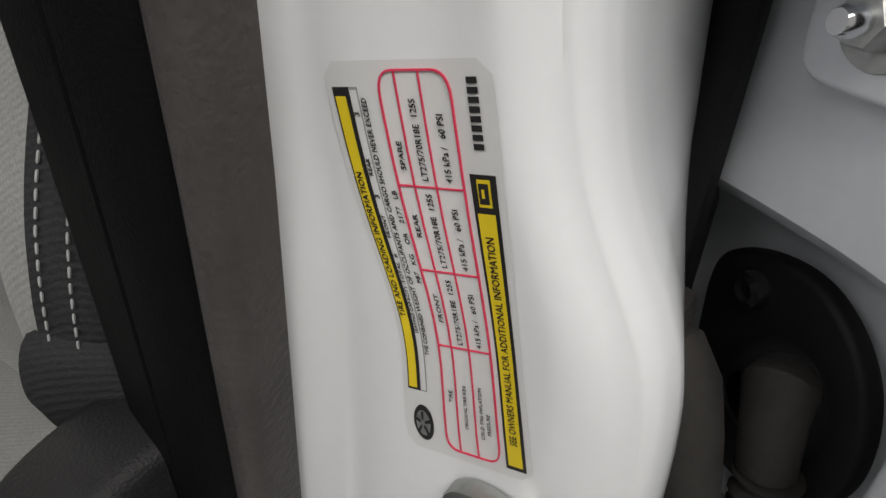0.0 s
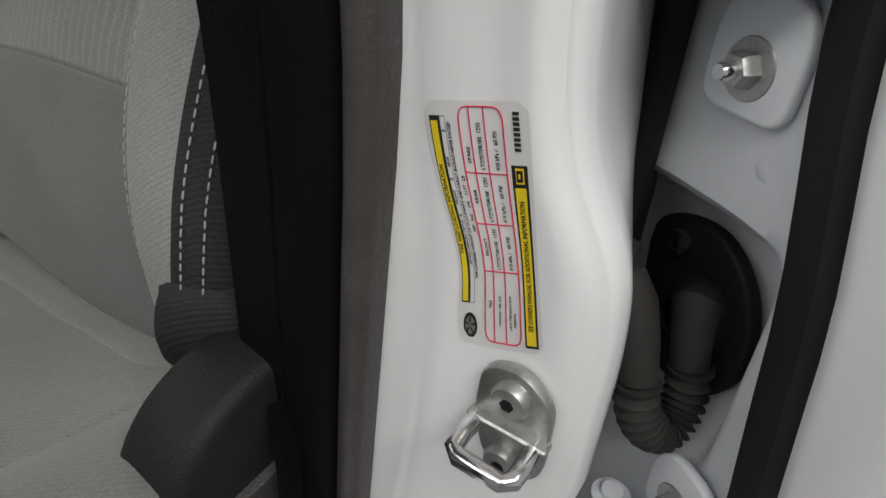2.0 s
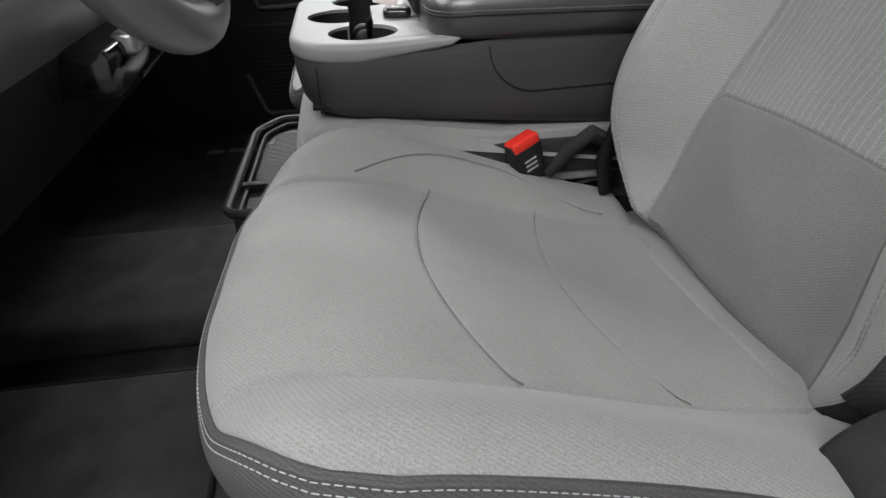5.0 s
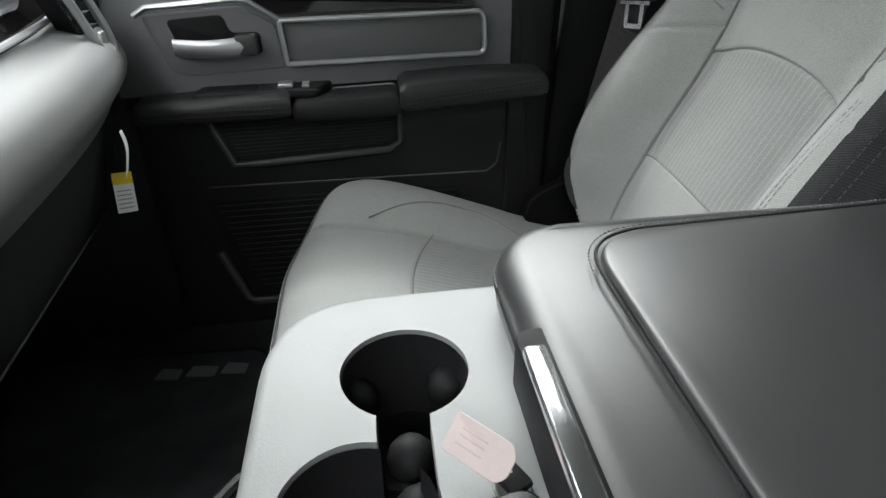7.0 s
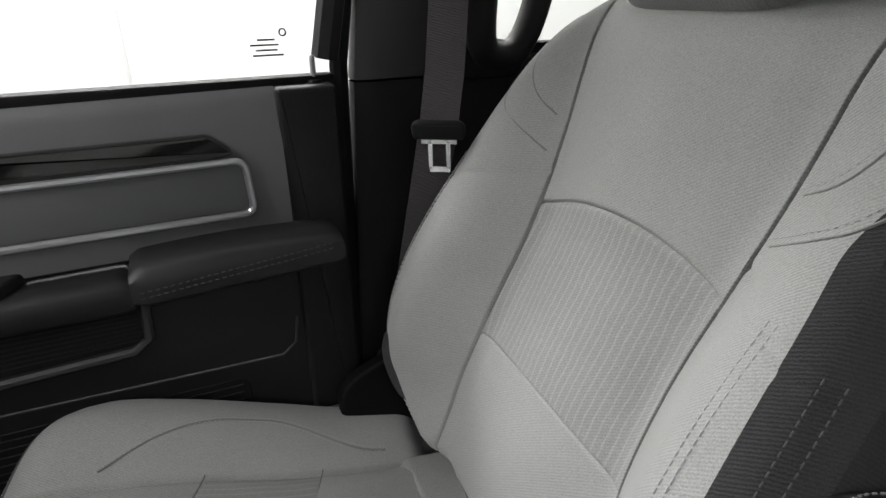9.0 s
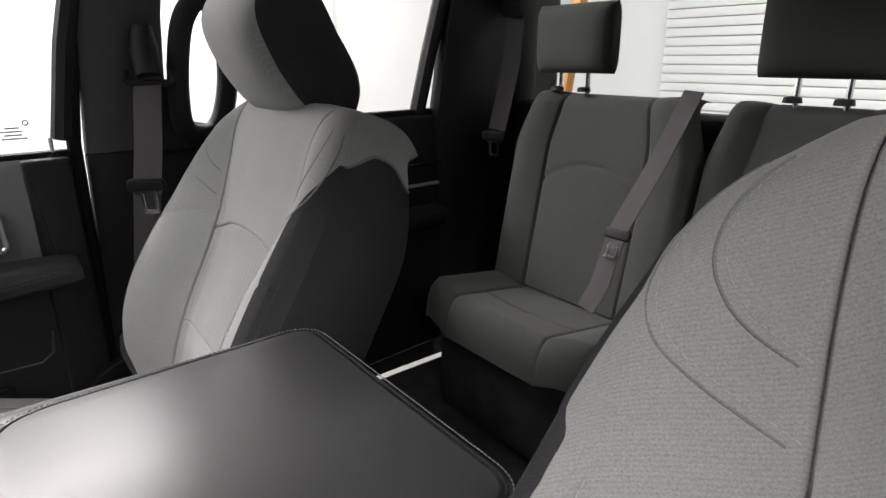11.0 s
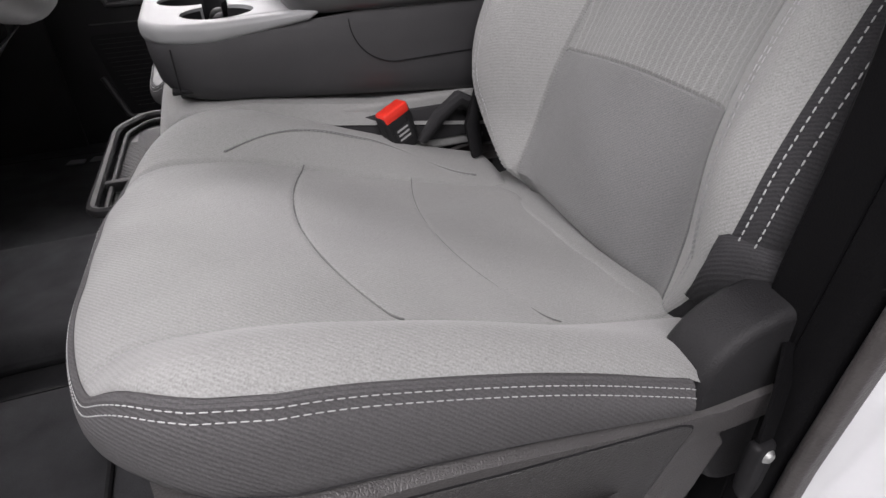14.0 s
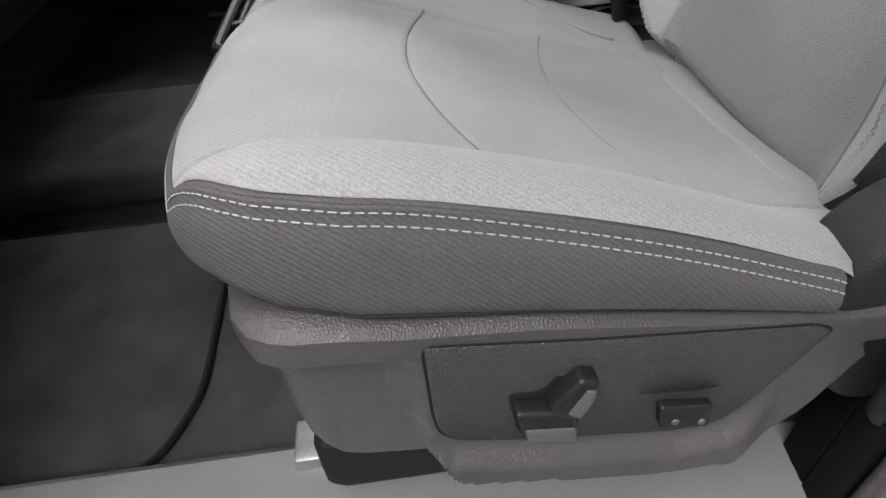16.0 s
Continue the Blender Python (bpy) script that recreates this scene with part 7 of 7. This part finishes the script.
def rear_door():
    door = thing("door_3", "white rear door standing ajar with black seal and hinge bolts", "door", kind="structure", at=(0.41, -0.95, 0.75))
    made = []

    def outer(z):
        return curve_at([(0.6, -0.105), (0.95, -0.078), (1.05, -0.060), (1.11, -0.052), (1.18, -0.026), (1.3, -0.022), (1.85, -0.02)], z)

    # hinge face, gently waved
    rows = []
    for i in range(181):
        z = 0.62 + 1.2 * i / 180
        uo = soft_at([(0.6, -0.105), (0.95, -0.078), (1.05, -0.060), (1.11, -0.052), (1.18, -0.026), (1.3, -0.022), (1.85, -0.02)], z, 0.03)
        row = []
        for j in range(49):
            u = 0.075 + (uo - 0.075) * j / 48
            pocket = smoothstep(0.945, 0.972, z) * smoothstep(1.100, 1.076, z) * smoothstep(-0.046, -0.028, u)
            row.append(on_face(u, z, -0.006 * math.sin(math.pi * j / 48) - 0.034 * pocket - 0.004 * smoothstep(0.4, 0.7, j / 48) * smoothstep(1.13, 1.05, z)))
        rows.append(row)
    made.append(part("hinge_face", patch(rows), PAINT_DULL, None, "pale painted hinge face of the door"))
    # black seals on both sides
    made.append(part("inner_seal", tube([on_face(0.050, z, 0.006) for z in (0.62, 0.9, 1.05, 1.2, 1.5, 1.8)], 0.011, 10, flat=0.8), RUBBER, None, "black rubber inner door seal"))
    line = [0.62 + 1.2 * k / 40 for k in range(41)]
    rows = []
    for z in line:
        uo = soft_at([(0.6, -0.105), (0.95, -0.078), (1.05, -0.060), (1.11, -0.052), (1.18, -0.026), (1.3, -0.022), (1.85, -0.02)], z, 0.03)
        rows.append([on_face(uo + du, z, o) for du, o in ((0.004, -0.004), (0.002, 0.006), (-0.006, 0.009), (-0.014, 0.007), (-0.018, 0.0), (-0.018, -0.008))])
    made.append(part("outer_seal", patch(rows), RUBBER, None, "black rubber outer door seal"))
    # outer skin
    rows = []
    for z in line:
        uo = soft_at([(0.6, -0.105), (0.95, -0.078), (1.05, -0.060), (1.11, -0.052), (1.18, -0.026), (1.3, -0.022), (1.85, -0.02)], z, 0.03)
        c = on_face(uo - 0.020, z, 0.0)
        along = Vector((0.82, -0.57, 0))
        bow = Vector((-0.57, -0.82, 0)) * (0.012 + 0.03 * math.sin(max(0, min(1, (z - 0.6) / 0.9)) * math.pi))
        rows.append([c + Vector((0.004, 0.003, 0))] + [c + along * d + bow * (1 if k else 0.2) for k, d in enumerate((-0.004, 0.004, 0.05, 0.2, 0.5, 0.85))])
    made.append(part("outer_skin", patch(rows), PAINT, None, "white outer door skin"))
    # inner side of the door, closing it
    made.append(part("inner_panel", patch([[on_face(0.075, z, 0.0), on_face(0.095, z, -0.03), on_face(0.095, z, -0.85)] for z in (0.62, 1.2, 1.8)]), PLASTIC))
    hold(door, *made)
    # hinge nuts
    for n, (u, z, s) in enumerate(((0.0, 1.166, 0.78), (-0.046, 0.932, 0.75))):
        bolt = thing("hinge_bolt", "zinc hinge nut with a stud on the door face", "bolt", "hinge bolts", at=on_face(u, z, 0.0))
        m = disc_pose(on_face(u, z, -0.004), DF)
        a = part("boss", slab(rounded([(-0.030, -0.026), (0.030, -0.026), (0.032, 0.02), (0.02, 0.04), (-0.02, 0.04), (-0.032, 0.02)], 0.014, 5), -0.002, 0.005, lambda p, q, h, u=u, z=z: tuple(on_face(u - p * s, z + q * s, h)), 0.003, 3), PAINT_DULL)
        b = part("washer", lathe([(0.006, 0.010), (0.0165 * s, 0.010), (0.018 * s, 0.007), (0.0185 * s, 0.004), (0.0185 * s, 0.0)], m, 32), STEEL)
        c = part("nut", lathe([(0.0, 0.018), (0.0085 * s, 0.018), (0.010 * s, 0.016), (0.0105 * s, 0.009)], m, 6), STEEL, None, "hexagonal zinc nut")
        d = part("stud", lathe([(0.0, 0.025), (0.004 * s, 0.025), (0.0052 * s, 0.023), (0.0052 * s, 0.016)], m, 16), CHROME)
        hold(bolt, a, b, c, d)
    dimple = thing("plug", "small round paint plug on the door face", "plug", at=on_face(-0.020, 1.128, 0.0))
    hold(dimple, part("disc", lathe([(0.0, 0.0012), (0.006, 0.0012), (0.0075, 0.0)], disc_pose(on_face(-0.018, 1.128, -0.005), DF), 20), PAINT_DULL))
    # wiring plate, elbows and bellows
    wire = thing("wiring_grommet", "black oval wiring plate with dusty rubber bellows between pillar and door", "wiring", at=on_face(-0.01, 1.02, 0.0))
    out = rounded([(0.060, 1.056), (0.042, 1.070), (0.012, 1.076), (-0.012, 1.064), (-0.027, 1.042), (-0.032, 1.010), (-0.022, 0.985), (-0.004, 0.968), (0.050, 0.966)], 0.02, 6)
    back = -0.030
    a = part("plate", slab(out, back - 0.004, back + 0.006, lambda u, v, h: tuple(on_face(u, v, h)), 0.003, 3), RUBBER, None, "black rubber wiring plate")
    made = [a]
    for u, z in ((0.034, 1.055), (0.030, 0.976)):
        made.append(part("plate_bolt", lathe([(0.0, 0.003), (0.004, 0.003), (0.0045, 0.005), (0.0075, 0.004), (0.009, 0.0)], disc_pose(on_face(u, z, back + 0.006), DF), 20), GLOSS_BLACK))
    made.append(part("collar", lathe([(0.012, 0.014), (0.017, 0.012), (0.022, 0.006), (0.024, 0.0)], disc_pose(on_face(0.006, 1.024, back + 0.006), DF), 28), RUBBER))
    elbow = [on_face(0.004, 1.028, back + 0.006), on_face(0.001, 1.036, -0.018), on_face(-0.003, 1.040, -0.010), on_face(-0.007, 1.030, -0.008), on_face(-0.012, 1.007, -0.009)]
    made.append(part("elbow", tube(elbow, [0.012, 0.0130, 0.0130, 0.0115, 0.0105], 16), RUBBER_DUSTY, None, "dusty rubber elbow"))
    e2 = [on_face(0.020, 1.052, 0.030), on_face(0.012, 1.053, 0.028), on_face(0.005, 1.045, 0.026), on_face(-0.004, 1.028, 0.025), on_face(-0.013, 1.006, 0.025)]
    made.append(part("elbow", tube(e2, [0.012, 0.0130, 0.0130, 0.0115, 0.0105], 16), RUBBER_DUSTY, None, "dusty rubber elbow"))
    c = on_face(0.024, 1.052, 0.032)
    made.append(part("pillar_socket", box(tuple(c - Vector((0.014, 0.014, 0.022))), tuple(c + Vector((0.014, 0.014, 0.020))), 0.006), RUBBER_DUSTY))
    pts, rad = [], []
    N = 140
    for k in range(N + 1):
        t = k / N
        ang = math.pi * t
        hang = 0.034 * math.sin(ang) ** 0.75
        pts.append(on_face(-0.013 - 0.010 * math.sin(ang), 1.005 - hang, 0.0075 + 0.0175 * math.cos(ang)))
        rad.append(0.0108 + 0.0020 * math.cos(2 * math.pi * t * 16))
    made.append(part("bellows", tube(pts, rad, 18), RUBBER_DUSTY, None, "dusty ribbed rubber bellows"))
    hold(wire, *made)
    # hinge below and check arm
    hg = thing("hinge_assembly", "pale painted lower door hinge with coil spring", "hinge", at=on_face(0.03, 0.86, 0.02))
    p1, p2 = on_face(-0.022, 0.0, 0.045), on_face(-0.014, 0.0, 0.018)
    root = Vector((0.335, -0.895, 0))
    made = []
    for z0, z1, a_, b_ in ((0.868, 0.884, root, p1), (0.876, 0.890, p1, p2), (0.846, 0.860, p1, p2)):
        d_ = (b_ - a_).normalized()
        n_ = Vector((-d_.y, d_.x, 0)) * 0.011
        quad = [a_ - d_ * 0.008 + n_, b_ + d_ * 0.008 + n_, b_ + d_ * 0.008 - n_, a_ - d_ * 0.008 - n_]
        made.append(part("arm", slab(rounded([(v.x, v.y) for v in quad], 0.008, 4), z0, z1, flat, 0.003, 2), PAINT_DULL, None, "pale painted hinge arm"))
    for p_, z, r in ((p1, 0.886, 0.0105), (p2, 0.892, 0.0125)):
        made.append(part("pin", lathe([(0.0, 0.016), (r * 0.55, 0.016), (r * 0.6, 0.012), (r, 0.011), (r, 0.004), (r * 0.75, 0.002), (r * 0.75, -0.05), (0.0, -0.05)], Matrix.Translation(p_ + Vector((0, 0, z))), 20), PAINT_DULL, None, "white hinge pin head"))
    coil = []
    for k in range(170):
        t = k / 169
        ang = 2 * math.pi * 10 * t
        coil.append(on_face(-0.026 - 0.046 * t, 0.868, 0.012) + Vector((0, 0, 0.012 * math.sin(ang))) + DF * 0.012 * math.cos(ang))
    made.append(part("coil_spring", tube(coil, 0.0022, 6), PAINT_DULL, None, "white painted coil spring"))
    hold(hg, *made)
    hu = thing("hinge_assembly", "pale painted upper door hinge bracket", "hinge", at=on_face(0.0, 1.215, 0.01))
    hold(hu, part("bracket", slab(rounded([(0.030, 1.195), (-0.030, 1.200), (-0.030, 1.26), (0.07, 1.26), (0.07, 1.21), (0.05, 1.196)], 0.012, 5), -0.002, 0.045, lambda u, v, h: tuple(on_face(u, v, h)), 0.005, 3), PAINT_DULL))
    # door pull of the outer skin
    hd = thing("outer_door_handle", "white outer door handle on the rear door", "handle", at=on_face(-0.10, 1.02, -0.12))
    c = on_face(-0.085, 1.02, 0) + Vector((0.82, -0.57, 0)) * 0.07
    hold(hd, part("grip", tube([c + Vector((0, 0, 0.03)), c + Vector((0.02, -0.04, 0.04)), c + Vector((0.12, -0.12, 0.04)), c + Vector((0.15, -0.12, 0.03))], 0.012, 10), PAINT))


rear_door()


# ---------------------------------------------------------------- driver's belt
def driver_belt():
    b = thing("seat_belt", "charcoal driver's seat belt with steel tongue beside the pillar", "seat belt", "seat belts", at=(0.39, -0.75, 1.0))
    across = Vector((0.9, 0.4, 0)).normalized()
    w = part("webbing", ribbon([(0.50, -0.715, 1.75), (0.445, -0.728, 1.55), (0.405, -0.738, 1.385), (0.400, -0.745, 1.30), (0.405, -0.756, 1.15), (0.395, -0.762, 1.0), (0.38, -0.765, 0.72)], 0.0235, 0.0012, across), WEBBING)
    c = Vector((0.378, -0.723, 1.314))
    up = Vector((0.26, -0.09, 0.96)).normalized()
    ac = Vector((0.93, 0.28, -0.22)).normalized()
    hold(b, w, *belt_tongue(c, ac, up, ac.cross(up)))
    hold(b, part("stopper_arm", tube([(0.366, -0.722, 1.326), (0.378, -0.724, 1.340), (0.394, -0.730, 1.354), (0.412, -0.738, 1.358)], [0.007, 0.012, 0.013, 0.008], 10, flat=0.7), RUBBER, None, "black belt tongue stop"))


driver_belt()


def belt_sleeve():
    a = thing("belt_anchor", "black fleecy belt anchor sleeve with a steel rivet beside the seat", "seat belt", at=(0.245, -0.81, 0.84))
    c = Vector((0.246, -0.812, 0.888))
    up = Vector((0.10, 0.05, 1.0)).normalized()
    along = Vector((1, 0.1, -0.1)).normalized()
    nrm = along.cross(up).normalized()

    def lay(u, v, h):
        return tuple(c + along * u + up * v + nrm * h)

    body = part("sleeve", slab(rounded([(-0.012, 0.030), (0.009, 0.031), (0.013, 0.010), (0.010, -0.017), (-0.001, -0.033), (-0.011, -0.018), (-0.014, 0.005)], 0.006), -0.006, 0.006, lay, 0.005, 4), RUBBER)
    rivet = part("rivet", lathe([(0.0, 0.004), (0.004, 0.0032), (0.0065, 0.0)], disc_pose(lay(0.001, 0.019, 0.0055), nrm), 16), STEEL, None, "domed steel rivet")
    web = part("webbing", ribbon([lay(0.0, 0.030, 0.0), lay(0.002, 0.05, -0.002), lay(0.006, 0.075, -0.006), lay(0.012, 0.105, -0.014)], 0.008, 0.0012, along), TRIM_BLACK)
    hold(a, body, rivet, web)


belt_sleeve()


# ---------------------------------------------------------------- floor mats, sill
def mats():
    def mat_at(name, label, pts, z):
        m = thing(name, label, "floor mat", "floor mats", at=(pts[0][0] + 0.1, pts[0][1], FLOOR))
        out = rounded(pts, 0.04, 6)

        def lay(u, v, h):
            return (u, v, h + 0.002 * noise.noise(Vector((u * 6, v * 6, 0))))

        a = part("carpet", slab(out, z - 0.012, z - 0.002, lay, 0.004, 2), CARPET)
        e = part("binding", tube([lay(p.x, p.y, z - 0.005) for p in out], 0.0045, 6, closed=True), RUBBER, None, "black bound edge")
        hold(m, a, e)

    mat_at("floor_mat", "black carpet floor mat in the driver's footwell", [(-0.72, -0.66), (-0.34, -0.65), (-0.30, -0.56), (-0.30, -0.22), (-0.72, -0.22)], FLOOR)
    mat_at("floor_mat", "black carpet floor mat with pale woven emblem", [(-0.72, 0.20), (-0.30, 0.20), (-0.29, 0.70), (-0.72, 0.72)], FLOOR)
    emb = thing("mat_emblem", "pale woven emblem bars on the passenger mat", "emblem", at=(-0.53, 0.58, FLOOR))
    for u0, u1, v0 in ((-0.371, -0.326, 0.013), (-0.433, -0.380, 0.013), (-0.488, -0.444, 0.013)):
        hold(emb, part("emblem_bar", slab(rounded([(u0, 0.648 - v0), (u1, 0.642 - v0), (u1 + 0.004, 0.668 - v0), (u0 + 0.010, 0.676 - v0)], 0.004), FLOOR + 0.001, FLOOR + 0.004, flat, 0.0005, 1), DOOR_GREY))


mats()


def sill():
    rows = []
    for k in range(40):
        x = -1.0 + 1.45 * k / 39
        rows.append([(x, y, z) for y, z in ((-0.655, FLOOR), (-0.668, FLOOR + 0.040), (-0.682, FLOOR + 0.056), (-0.72, FLOOR + 0.060), (-0.775, FLOOR + 0.058), (-0.800, FLOOR + 0.050), (-0.812, FLOOR + 0.03), (-0.815, FLOOR - 0.02), (-0.82, FLOOR - 0.1))])
    tagged(part("sill_plate", patch(rows), SILL_GREY), "pale grey plastic door sill plate", "sill", kind="structure")
    rows = []
    for k in range(20):
        x = -1.2 + 2.9 * k / 19
        rows.append([(x, y, z) for y, z in ((-0.80, FLOOR + 0.01), (-0.84, FLOOR + 0.01), (-0.875, FLOOR - 0.02), (-0.885, FLOOR - 0.10), (-0.87, FLOOR - 0.2), (-0.83, FLOOR - 0.26))])
    tagged(part("rocker_panel", patch(rows), PAINT), "white painted rocker panel", "panel", kind="structure")


sill()
